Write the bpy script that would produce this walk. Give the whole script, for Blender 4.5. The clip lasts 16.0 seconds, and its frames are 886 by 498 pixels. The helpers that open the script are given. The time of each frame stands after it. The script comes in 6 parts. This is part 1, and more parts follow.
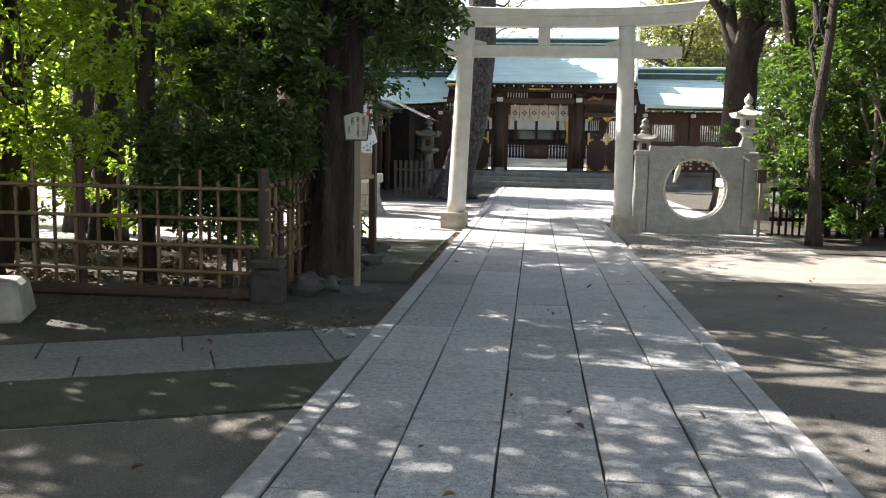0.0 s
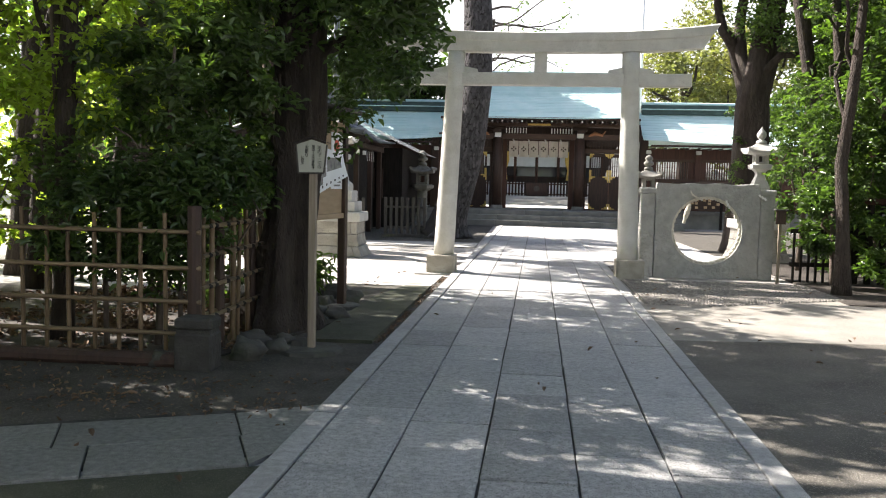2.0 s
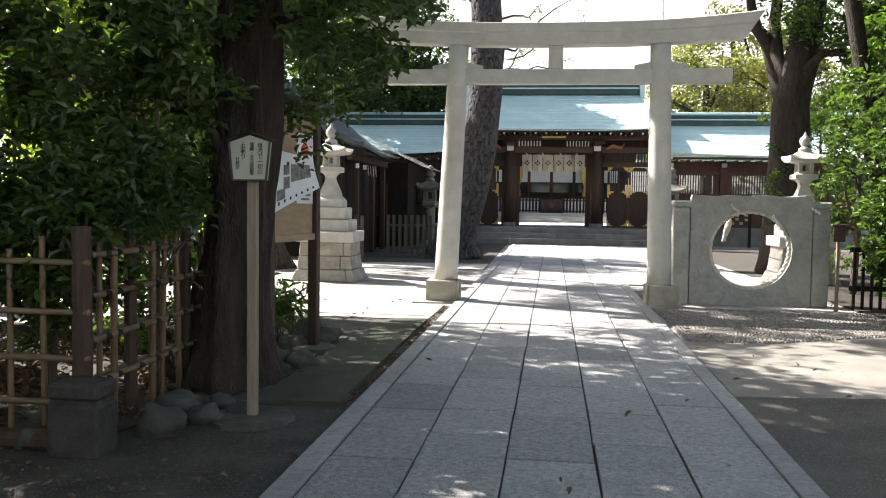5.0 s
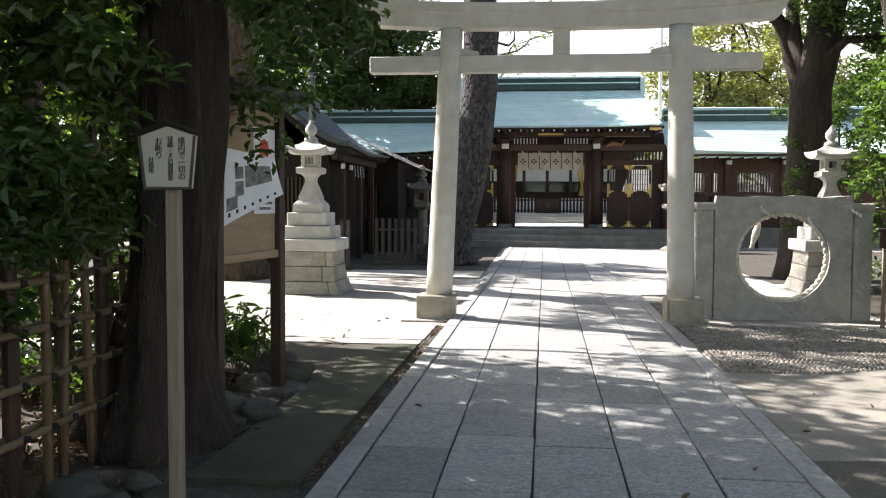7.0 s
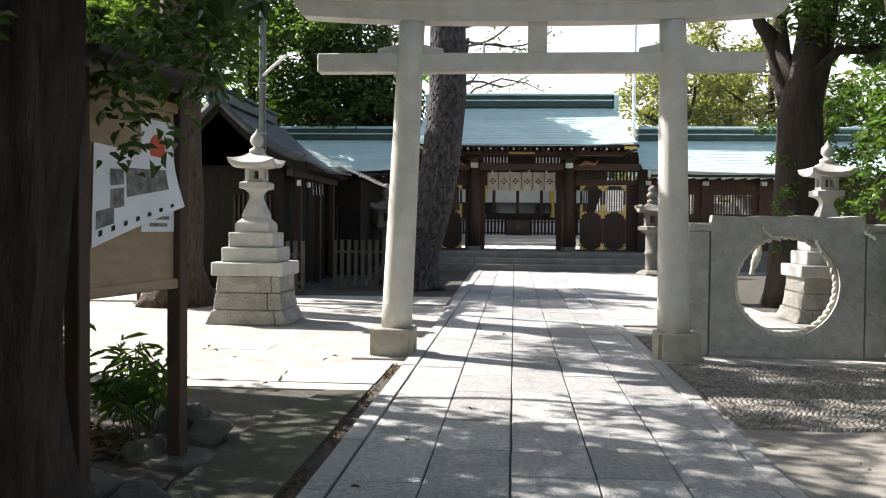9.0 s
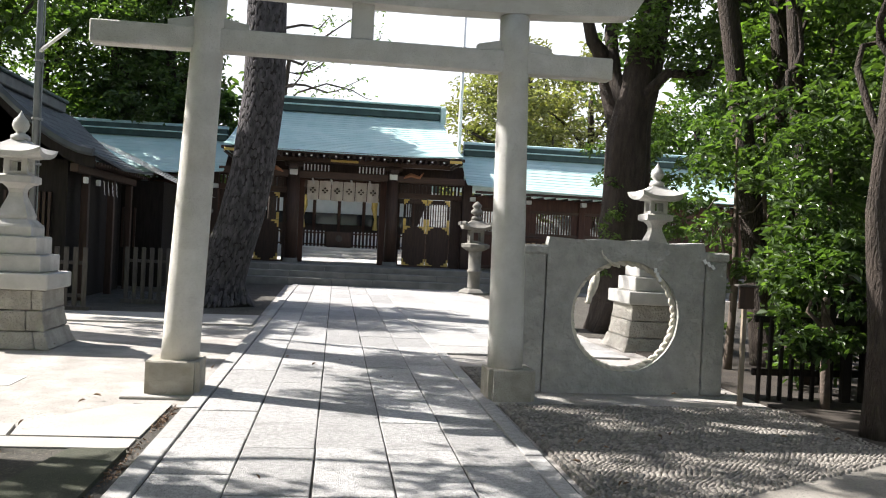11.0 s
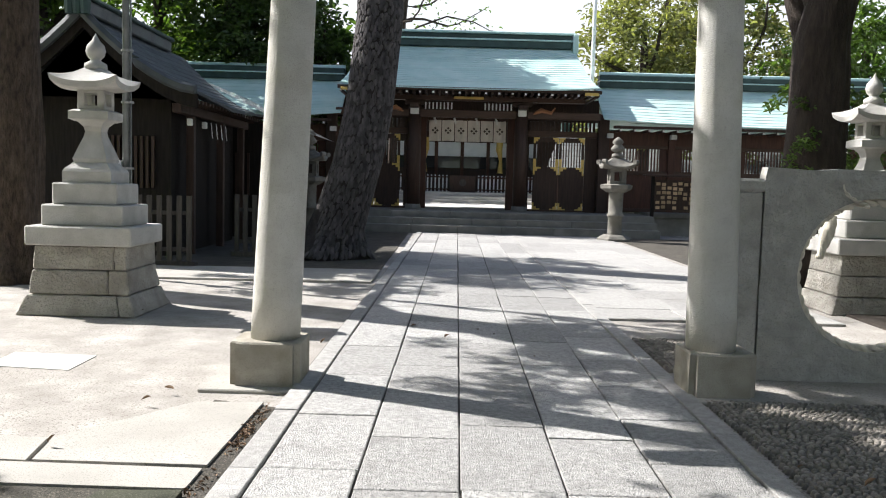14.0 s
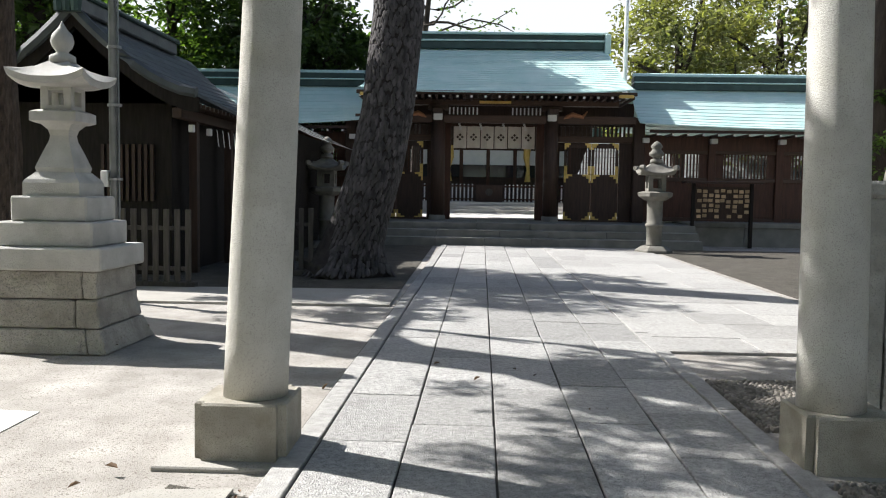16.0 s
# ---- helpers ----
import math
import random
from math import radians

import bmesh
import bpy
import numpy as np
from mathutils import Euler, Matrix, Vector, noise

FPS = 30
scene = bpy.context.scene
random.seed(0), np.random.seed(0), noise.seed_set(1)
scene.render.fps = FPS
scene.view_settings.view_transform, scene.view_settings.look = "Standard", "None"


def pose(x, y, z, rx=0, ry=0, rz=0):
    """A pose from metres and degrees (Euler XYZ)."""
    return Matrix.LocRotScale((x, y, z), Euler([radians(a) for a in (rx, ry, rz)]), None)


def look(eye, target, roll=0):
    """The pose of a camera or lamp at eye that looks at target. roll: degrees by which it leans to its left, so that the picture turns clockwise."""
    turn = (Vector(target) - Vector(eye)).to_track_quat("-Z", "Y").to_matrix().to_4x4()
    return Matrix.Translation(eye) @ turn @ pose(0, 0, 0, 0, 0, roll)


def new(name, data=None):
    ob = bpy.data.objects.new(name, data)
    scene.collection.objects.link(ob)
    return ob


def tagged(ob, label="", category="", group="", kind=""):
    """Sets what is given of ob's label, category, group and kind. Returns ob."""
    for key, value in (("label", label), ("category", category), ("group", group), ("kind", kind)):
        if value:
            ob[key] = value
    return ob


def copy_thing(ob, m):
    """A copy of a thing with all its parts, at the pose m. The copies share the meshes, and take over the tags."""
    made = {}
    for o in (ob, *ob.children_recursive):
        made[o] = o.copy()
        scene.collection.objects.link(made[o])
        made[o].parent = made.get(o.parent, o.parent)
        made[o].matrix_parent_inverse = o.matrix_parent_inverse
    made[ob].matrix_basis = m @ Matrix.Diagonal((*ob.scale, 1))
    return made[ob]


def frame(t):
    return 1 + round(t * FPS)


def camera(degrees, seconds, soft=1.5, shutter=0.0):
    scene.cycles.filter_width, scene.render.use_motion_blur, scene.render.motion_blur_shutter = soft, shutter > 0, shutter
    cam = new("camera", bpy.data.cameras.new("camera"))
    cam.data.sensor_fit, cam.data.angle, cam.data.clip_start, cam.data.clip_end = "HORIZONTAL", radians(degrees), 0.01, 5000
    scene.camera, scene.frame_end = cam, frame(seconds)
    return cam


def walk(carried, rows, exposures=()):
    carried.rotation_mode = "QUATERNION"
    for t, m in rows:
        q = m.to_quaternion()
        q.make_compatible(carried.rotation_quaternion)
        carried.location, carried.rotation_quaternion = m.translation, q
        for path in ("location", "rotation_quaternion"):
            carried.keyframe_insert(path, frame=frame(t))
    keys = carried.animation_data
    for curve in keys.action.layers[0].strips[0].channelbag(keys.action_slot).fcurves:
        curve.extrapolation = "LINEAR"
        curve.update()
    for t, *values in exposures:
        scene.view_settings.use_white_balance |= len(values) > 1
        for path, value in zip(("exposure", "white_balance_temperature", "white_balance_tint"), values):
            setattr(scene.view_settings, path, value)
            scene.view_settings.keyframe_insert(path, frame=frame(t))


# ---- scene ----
cam = camera(55.0, 16.0, soft=1.1)
PATH = [
    (0, (-0.254, -15.56, 1.476), (-0.442, -13.583, 1.24), 1.0),
    (0.5, (-0.153, -15.109, 1.481), (-0.388, -13.132, 1.296), 1.0),
    (1, (-0.141, -14.784, 1.446), (-0.41, -12.807, 1.305), 1.2),
    (1.5, (-0.177, -14.383, 1.455), (-0.351, -12.399, 1.276), 1.2),
    (2, (-0.132, -14.076, 1.463), (-0.327, -12.092, 1.313), 1.3),
    (2.5, (-0.147, -13.776, 1.451), (-0.317, -11.788, 1.309), 1.3),
    (3, (-0.17, -13.376, 1.442), (-0.299, -11.386, 1.283), 0.9),
    (3.5, (-0.142, -13.052, 1.437), (-0.365, -11.073, 1.26), 0.7),
    (4, (-0.205, -12.682, 1.459), (-0.365, -10.695, 1.3), 0.8),
    (4.5, (-0.149, -12.401, 1.463), (-0.313, -10.412, 1.336), 0.8),
    (5, (-0.13, -12.148, 1.413), (-0.361, -10.165, 1.305), 0.8),
    (7.5, (-0.348, -10.331, 1.489), (-0.553, -8.344, 1.38), -0.0),
    (8, (-0.38, -10.005, 1.465), (-0.557, -8.015, 1.375), 0.2),
    (10.5, (-0.212, -8.12, 1.443), (-0.226, -6.121, 1.41), 1.6),
    (11, (-0.23, -7.85, 1.485), (0.041, -5.868, 1.467), 2.7),
    (11.5, (-0.212, -7.505, 1.477), (-0.054, -5.512, 1.453), 2.7),
    (12, (-0.229, -7.072, 1.433), (-0.131, -5.075, 1.402), 2.7),
    (12.5, (-0.315, -6.726, 1.436), (-0.18, -4.731, 1.387), 3.8),
    (13, (-0.284, -6.41, 1.442), (-0.386, -4.413, 1.38), 2.1),
    (13.5, (-0.331, -6.028, 1.418), (-0.385, -4.033, 1.295), 1.8),
    (14, (-0.339, -5.674, 1.416), (-0.346, -3.68, 1.258), 1.5),
    (14.5, (-0.323, -5.316, 1.415), (-0.421, -3.324, 1.271), 1.3),
    (15, (-0.363, -4.967, 1.429), (-0.408, -2.972, 1.301), 1.5),
    (15.5, (-0.362, -4.54, 1.414), (-0.397, -2.545, 1.283), 1.4),
    (16, (-0.372, -4.249, 1.403), (-0.439, -2.255, 1.267), 0.9),
]
EXPOSURES = [(0, 2.0, 6600, 14), (5, 1.9, 6600, 14), (8, 1.66, 6500, 14), (11, 1.45, 6400, 13), (13, 1.4, 6300, 12), (14, 1.24, 6300, 12), (16, 1.12, 6300, 11)]
walk(cam, [(t, look(eye, target, roll)) for t, eye, target, roll in PATH], EXPOSURES)

# ---- world, sun, exposure ----
SUN_AZ = math.atan2(0.43, -0.90)
SUN_EL = radians(42)
to_sun = Vector((math.cos(SUN_AZ) * math.cos(SUN_EL), math.sin(SUN_AZ) * math.cos(SUN_EL), math.sin(SUN_EL)))
world = bpy.data.worlds.new("world")
scene.world = world
world.use_nodes = True
wn = world.node_tree
sky = wn.nodes.new("ShaderNodeTexSky")
sky.sky_type = "NISHITA"
sky.sun_disc = False
sky.sun_elevation = SUN_EL
sky.sun_rotation = math.atan2(to_sun.x, to_sun.y)
sky.dust_density = 2.5
wn.nodes["Background"].inputs["Strength"].default_value = 0.07
wn.links.new(sky.outputs[0], wn.nodes["Background"].inputs["Color"])
sun = new("sun", bpy.data.lights.new("sun", "SUN"))
sun.data.energy = 5.0
sun.data.angle = radians(0.55)
sun.data.color = (1.0, 0.96, 0.9)
sun.matrix_world = look(to_sun * 60, (0, 0, 0))


# ---- materials ----
def mat(name, c1, c2, scale=3.0, rough=0.8, bump=0.25, bscale=40.0, rnd=0.0, island=0.0, speck=None, sscale=250.0,
        metal=0.0, stain=None, stain_scale=0.8, stain_amt=0.5, stretch=(1, 1, 1), translucent=0.0, spec=0.4, bdist=0.02):
    """Two-scale noise between c1 and c2, optional specks, stains and per-piece variation."""
    m = bpy.data.materials.new(name)
    m.use_nodes = True
    nt = m.node_tree
    N, L = nt.nodes, nt.links
    b = N["Principled BSDF"]
    geo = N.new("ShaderNodeNewGeometry")
    mp = N.new("ShaderNodeMapping")
    mp.inputs["Scale"].default_value = stretch
    L.new(geo.outputs["Position"], mp.inputs["Vector"])

    def nz(s, detail=5):
        n = N.new("ShaderNodeTexNoise")
        n.inputs["Scale"].default_value = s
        n.inputs["Detail"].default_value = detail
        L.new(mp.outputs[0], n.inputs["Vector"])
        return n

    def ramp(src, lo, hi):
        r = N.new("ShaderNodeMapRange")
        r.inputs["From Min"].default_value, r.inputs["From Max"].default_value = lo, hi
        L.new(src, r.inputs["Value"])
        return r.outputs[0]

    def mix(fac, a, c, kind="MIX"):
        x = N.new("ShaderNodeMixRGB")
        x.blend_type = kind
        for sock, v in ((x.inputs[0], fac), (x.inputs[1], a), (x.inputs[2], c)):
            if isinstance(v, (int, float)):
                sock.default_value = v
            elif isinstance(v, tuple):
                sock.default_value = (*v, 1)
            else:
                L.new(v, sock)
        return x.outputs[0]

    col = mix(ramp(nz(scale).outputs[0], 0.3, 0.7), c1, c2)
    if stain:
        col = mix(ramp(nz(stain_scale, 8).outputs[0], 0.52, 0.52 + 0.3 / max(stain_amt, 0.1)), col, stain)
    if speck:
        sp = ramp(nz(sscale, 2).outputs[0], 0.56, 0.66)
        col = mix(sp, col, speck)
    if rnd or island:
        oi = N.new("ShaderNodeObjectInfo").outputs["Random"] if rnd else geo.outputs["Random Per Island"]
        amt = rnd or island
        v = N.new("ShaderNodeMapRange")
        v.inputs["To Min"].default_value, v.inputs["To Max"].default_value = 1 - amt, 1 + amt
        L.new(oi, v.inputs["Value"])
        hsv = N.new("ShaderNodeHueSaturation")
        L.new(v.outputs[0], hsv.inputs["Value"])
        L.new(col, hsv.inputs["Color"])
        col = hsv.outputs[0]
    L.new(col, b.inputs["Base Color"])
    b.inputs["Metallic"].default_value = metal
    b.inputs["Specular IOR Level"].default_value = spec
    rr = N.new("ShaderNodeMapRange")
    rr.inputs["To Min"].default_value, rr.inputs["To Max"].default_value = max(rough - 0.12, 0.05), min(rough + 0.1, 1)
    L.new(nz(scale * 2.3).outputs[0], rr.inputs["Value"])
    L.new(rr.outputs[0], b.inputs["Roughness"])
    if bump:
        bp = N.new("ShaderNodeBump")
        bp.inputs["Strength"].default_value = bump
        bp.inputs["Distance"].default_value = bdist
        L.new(nz(bscale, 6).outputs[0], bp.inputs["Height"])
        L.new(bp.outputs[0], b.inputs["Normal"])
    if translucent:
        tr = N.new("ShaderNodeBsdfTranslucent")
        tc = mix(1.0, col, (1.5, 1.75, 0.55), "MULTIPLY")
        L.new(tc, tr.inputs["Color"])
        ms = N.new("ShaderNodeMixShader")
        ms.inputs[0].default_value = translucent
        L.new(b.outputs[0], ms.inputs[1])
        L.new(tr.outputs[0], ms.inputs[2])
        L.new(ms.outputs[0], N["Material Output"].inputs["Surface"])
    return m


M = {}
M["earth"] = mat("earth", (0.25, 0.235, 0.21), (0.41, 0.39, 0.36), 2.6, 0.95, 0.6, 120, speck=(0.17, 0.15, 0.13), sscale=80,
                 stain=(0.2, 0.183, 0.155), stain_scale=0.7, bdist=0.012)
# dark soil, its colour lowered further for the shade it lies in
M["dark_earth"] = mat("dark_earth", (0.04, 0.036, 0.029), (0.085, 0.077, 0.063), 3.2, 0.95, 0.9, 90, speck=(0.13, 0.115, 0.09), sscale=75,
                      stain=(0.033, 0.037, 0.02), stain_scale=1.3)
M["asphalt"] = mat("asphalt", (0.085, 0.076, 0.062), (0.145, 0.131, 0.108), 1.7, 0.9, 0.8, 110, speck=(0.2, 0.185, 0.155), sscale=80,
                   stain=(0.065, 0.058, 0.046), stain_scale=0.8)
M["concrete"] = mat("concrete", (0.30, 0.288, 0.26), (0.4, 0.385, 0.352), 1.6, 0.9, 0.35, 190, speck=(0.24, 0.23, 0.21), sscale=110,
                    stain=(0.23, 0.215, 0.185), stain_scale=0.8, bdist=0.01)
# brownish concrete, lowered in colour for the dappled shade on the strip
M["shaded_worn_concrete"] = mat("shaded_worn_concrete", (0.19, 0.176, 0.15), (0.28, 0.262, 0.228), 1.9, 0.9, 0.5, 150, speck=(0.14, 0.13, 0.11), sscale=90,
                         stain=(0.15, 0.136, 0.11), stain_scale=0.9, bdist=0.01)
M["granite_slab"] = mat("granite_slab", (0.27, 0.267, 0.256), (0.47, 0.464, 0.446), 26, 0.72, 0.8, 95, rnd=0.2, speck=(0.12, 0.118, 0.112), sscale=115,
                        stain=(0.2, 0.195, 0.182), stain_scale=5, stain_amt=0.7)
M["granite_kerb"] = mat("granite_kerb", (0.28, 0.275, 0.262), (0.42, 0.414, 0.396), 20, 0.75, 0.5, 110, rnd=0.12, speck=(0.19, 0.185, 0.175), sscale=200,
                        stain=(0.23, 0.22, 0.2), stain_scale=2.5)
M["joint"] = mat("joint", (0.025, 0.023, 0.02), (0.075, 0.07, 0.06), 8, 0.95, 0.5, 90)
M["mossy_slab"] = mat("mossy_slab", (0.036, 0.04, 0.024), (0.068, 0.07, 0.045), 3.5, 0.95, 0.6, 120, stain=(0.055, 0.07, 0.026), stain_scale=2.1,
                      speck=(0.1, 0.1, 0.07), sscale=120)
M["torii_stone"] = mat("torii_stone", (0.47, 0.46, 0.42), (0.6, 0.59, 0.55), 5, 0.7, 0.35, 130, speck=(0.31, 0.295, 0.26), sscale=190,
                       stain=(0.47, 0.43, 0.33), stain_scale=1.8, stain_amt=0.6)
M["block_stone"] = mat("block_stone", (0.27, 0.25, 0.205), (0.42, 0.395, 0.335), 6, 0.8, 0.4, 140, speck=(0.2, 0.18, 0.14), sscale=240,
                       stain=(0.19, 0.165, 0.115), stain_scale=2.6, stain_amt=0.9)
M["lantern_stone"] = mat("lantern_stone", (0.42, 0.41, 0.38), (0.56, 0.55, 0.52), 5, 0.75, 0.4, 120, speck=(0.32, 0.31, 0.29), sscale=240,
                         stain=(0.3, 0.29, 0.26), stain_scale=3.2, stain_amt=0.7)
M["rough_stone"] = mat("rough_stone", (0.29, 0.27, 0.235), (0.45, 0.43, 0.38), 5, 0.85, 1.0, 30, rnd=0.12, speck=(0.22, 0.21, 0.19), sscale=90,
                       stain=(0.2, 0.18, 0.145), stain_scale=3, stain_amt=0.8, bdist=0.035)
M["dark_lantern"] = mat("dark_lantern", (0.13, 0.123, 0.105), (0.24, 0.23, 0.2), 6, 0.85, 0.6, 50, stain=(0.09, 0.09, 0.07), stain_scale=3, stain_amt=0.8)
M["ring_stone"] = mat("ring_stone", (0.32, 0.315, 0.285), (0.44, 0.432, 0.395), 6, 0.85, 1.0, 15, bdist=0.045, speck=(0.28, 0.28, 0.27), sscale=120,
                      stain=(0.3, 0.29, 0.26), stain_scale=1.6)
M["podium_stone"] = mat("podium_stone", (0.17, 0.167, 0.15), (0.25, 0.243, 0.22), 3, 0.85, 0.4, 60, rnd=0.08, stain=(0.12, 0.117, 0.09), stain_scale=1.6)
M["court_stone"] = mat("court_stone", (0.52, 0.51, 0.48), (0.64, 0.63, 0.6), 2, 0.85, 0.3, 120, stain=(0.44, 0.43, 0.4), stain_scale=0.9)
M["cobble"] = mat("cobble", (0.14, 0.128, 0.11), (0.26, 0.24, 0.21), 9, 0.75, 0.3, 60, island=0.35)
# the path's granite again, darkened in colour for the deeper shade
M["shaded_branch_slab"] = mat("shaded_branch_slab", (0.14, 0.14, 0.125), (0.25, 0.248, 0.228), 25, 0.8, 0.5, 120, rnd=0.15, speck=(0.1, 0.1, 0.088), sscale=200, stain=(0.11, 0.115, 0.085), stain_scale=2)
M["dark_stone"] = mat("dark_stone", (0.03, 0.028, 0.024), (0.062, 0.058, 0.05), 7, 0.9, 0.7, 30)
M["rock"] = mat("rock", (0.045, 0.043, 0.037), (0.1, 0.096, 0.083), 5, 0.9, 0.9, 20, stain=(0.07, 0.085, 0.04), stain_scale=3, stain_amt=0.7)
M["dark_wood"] = mat("dark_wood", (0.035, 0.02, 0.014), (0.062, 0.034, 0.023), 4, 0.6, 0.3, 30, stretch=(6, 6, 0.7))
M["brown_wood"] = mat("brown_wood", (0.055, 0.023, 0.014), (0.095, 0.04, 0.024), 4, 0.6, 0.3, 30, stretch=(6, 6, 0.7))
M["beam_wood"] = mat("beam_wood", (0.055, 0.032, 0.022), (0.09, 0.05, 0.032), 4, 0.6, 0.3, 30, stretch=(0.7, 6, 6))
M["grey_wood"] = mat("grey_wood", (0.05, 0.045, 0.04), (0.09, 0.08, 0.07), 5, 0.8, 0.4, 30, stretch=(6, 6, 0.8))
M["post_wood"] = mat("post_wood", (0.2, 0.16, 0.115), (0.29, 0.24, 0.18), 5, 0.7, 0.3, 30, stretch=(8, 8, 0.6))
M["board_wood"] = mat("board_wood", (0.30, 0.215, 0.13), (0.38, 0.28, 0.175), 5, 0.7, 0.3, 30, stretch=(1, 1, 5))
M["orange_wood"] = mat("orange_wood", (0.30, 0.13, 0.06), (0.4, 0.19, 0.09), 4, 0.6, 0.2, 30, stretch=(6, 6, 0.7))
M["black_wood"] = mat("black_wood", (0.012, 0.0095, 0.008), (0.024, 0.019, 0.016), 4, 0.75, 0.3, 30, stretch=(6, 6, 0.7), spec=0.2)
M["bamboo"] = mat("bamboo", (0.085, 0.052, 0.027), (0.19, 0.125, 0.066), 6, 0.45, 0.15, 20, rnd=0.3, stain=(0.06, 0.04, 0.022), stain_scale=6, stretch=(1, 1, 0.3))
M["bamboo_rail"] = mat("bamboo_rail", (0.14, 0.095, 0.052), (0.22, 0.158, 0.09), 4, 0.45, 0.15, 20, rnd=0.12, stain=(0.1, 0.075, 0.045), stain_scale=4)
M["cord"] = mat("cord", (0.012, 0.011, 0.01), (0.025, 0.022, 0.02), 30, 0.9, 0.4, 200)
M["copper_roof"] = mat("copper_roof", (0.44, 0.645, 0.605), (0.6, 0.745, 0.705), 2.2, 0.42, 0.15, 30, rnd=0.05, stain=(0.3, 0.52, 0.49), stain_scale=1.1, spec=0.6)
M["roof_pale"] = mat("roof_pale", (0.3, 0.315, 0.31), (0.42, 0.435, 0.43), 2.4, 0.6, 0.2, 30, rnd=0.1, stain=(0.2, 0.235, 0.23), stain_scale=1.6)
M["copper_dark"] = mat("copper_dark", (0.022, 0.045, 0.042), (0.045, 0.085, 0.078), 3, 0.5, 0.15, 30, stain=(0.05, 0.085, 0.08))
M["roof_grey"] = mat("roof_grey", (0.045, 0.053, 0.058), (0.09, 0.1, 0.106), 3, 0.55, 0.2, 30, rnd=0.1, stain=(0.06, 0.095, 0.088), stain_scale=1.5)
M["gold"] = mat("gold", (0.62, 0.42, 0.10), (0.75, 0.53, 0.16), 9, 0.45, 0.1, 60, metal=0.15)
M["white_cloth"] = mat("white_cloth", (0.66, 0.61, 0.55), (0.74, 0.70, 0.64), 5, 0.9, 0.15, 60)
M["crest"] = mat("crest", (0.10, 0.08, 0.07), (0.15, 0.12, 0.1), 8, 0.9, 0.0)
M["white_paint"] = mat("white_paint", (0.72, 0.71, 0.68), (0.82, 0.81, 0.78), 6, 0.6, 0.05)
M["sign_paint"] = mat("sign_paint", (0.36, 0.36, 0.3), (0.44, 0.44, 0.375), 3, 0.6, 0.08, 50, stain=(0.29, 0.285, 0.22), stain_scale=3)
M["ink"] = mat("ink", (0.015, 0.015, 0.015), (0.035, 0.035, 0.035), 8, 0.8, 0.0)
M["paper"] = mat("paper", (0.72, 0.75, 0.77), (0.8, 0.82, 0.84), 4, 0.5, 0.05)
M["photo"] = mat("photo", (0.06, 0.065, 0.07), (0.26, 0.25, 0.24), 22, 0.4, 0.0)
M["red_print"] = mat("red_print", (0.5, 0.07, 0.04), (0.6, 0.11, 0.06), 9, 0.5, 0.0)
M["ema_wood"] = mat("ema_wood", (0.42, 0.29, 0.16), (0.56, 0.4, 0.24), 6, 0.6, 0.1, rnd=0.25)
M["metal_pole"] = mat("metal_pole", (0.16, 0.175, 0.18), (0.22, 0.235, 0.24), 6, 0.45, 0.1, 60, metal=0.6)
M["white_pole"] = mat("white_pole", (0.72, 0.72, 0.71), (0.8, 0.8, 0.79), 4, 0.45, 0.05)
M["steel"] = mat("steel", (0.26, 0.27, 0.27), (0.36, 0.365, 0.36), 20, 0.5, 0.3, 90, metal=0.5)
M["rope"] = mat("rope", (0.60, 0.56, 0.46), (0.72, 0.68, 0.58), 20, 0.9, 0.6, 120)
M["pine_bark"] = mat("pine_bark", (0.042, 0.038, 0.039), (0.105, 0.096, 0.096), 14, 0.95, 0.9, 40, island=0.3, stretch=(1, 1, 0.35))
M["bark_gap"] = mat("bark_gap", (0.018, 0.015, 0.014), (0.04, 0.034, 0.031), 10, 0.95, 0.8, 40)
M["bark"] = mat("bark", (0.038, 0.027, 0.02), (0.125, 0.09, 0.066), 9, 0.95, 1.0, 22, stretch=(2.6, 2.6, 0.9), stain=(0.19, 0.15, 0.115), stain_scale=3.5, stain_amt=0.8, bdist=0.07)
M["dark_bark"] = mat("dark_bark", (0.028, 0.021, 0.016), (0.058, 0.043, 0.033), 6, 0.95, 1.0, 25, stretch=(2.5, 2.5, 0.6), bdist=0.05, stain=(0.075, 0.065, 0.05), stain_scale=3)
M["pale_bark"] = mat("pale_bark", (0.2, 0.185, 0.16), (0.33, 0.31, 0.275), 9, 0.9, 0.5, 40, stain=(0.1, 0.1, 0.07), stain_scale=4)
M["branch"] = mat("branch", (0.07, 0.055, 0.042), (0.13, 0.1, 0.08), 8, 0.95, 0.5, 40)
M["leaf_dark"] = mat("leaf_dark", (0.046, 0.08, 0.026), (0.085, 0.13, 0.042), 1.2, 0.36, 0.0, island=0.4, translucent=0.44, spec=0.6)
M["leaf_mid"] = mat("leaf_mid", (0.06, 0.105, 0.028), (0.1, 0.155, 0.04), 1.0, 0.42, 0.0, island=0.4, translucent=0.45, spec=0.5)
# sunlight on the foliage is put into this pale yellow-green
M["leaf_sunlit"] = mat("leaf_sunlit", (0.24, 0.3, 0.075), (0.34, 0.39, 0.12), 1.0, 0.45, 0.0, island=0.4, translucent=0.72)
M["leaf_yellow"] = mat("leaf_yellow", (0.13, 0.14, 0.07), (0.225, 0.21, 0.105), 0.5, 0.5, 0.0, island=0.4, translucent=0.42)
M["needle"] = mat("needle", (0.03, 0.055, 0.022), (0.05, 0.085, 0.035), 2, 0.6, 0.0, island=0.3, translucent=0.2)
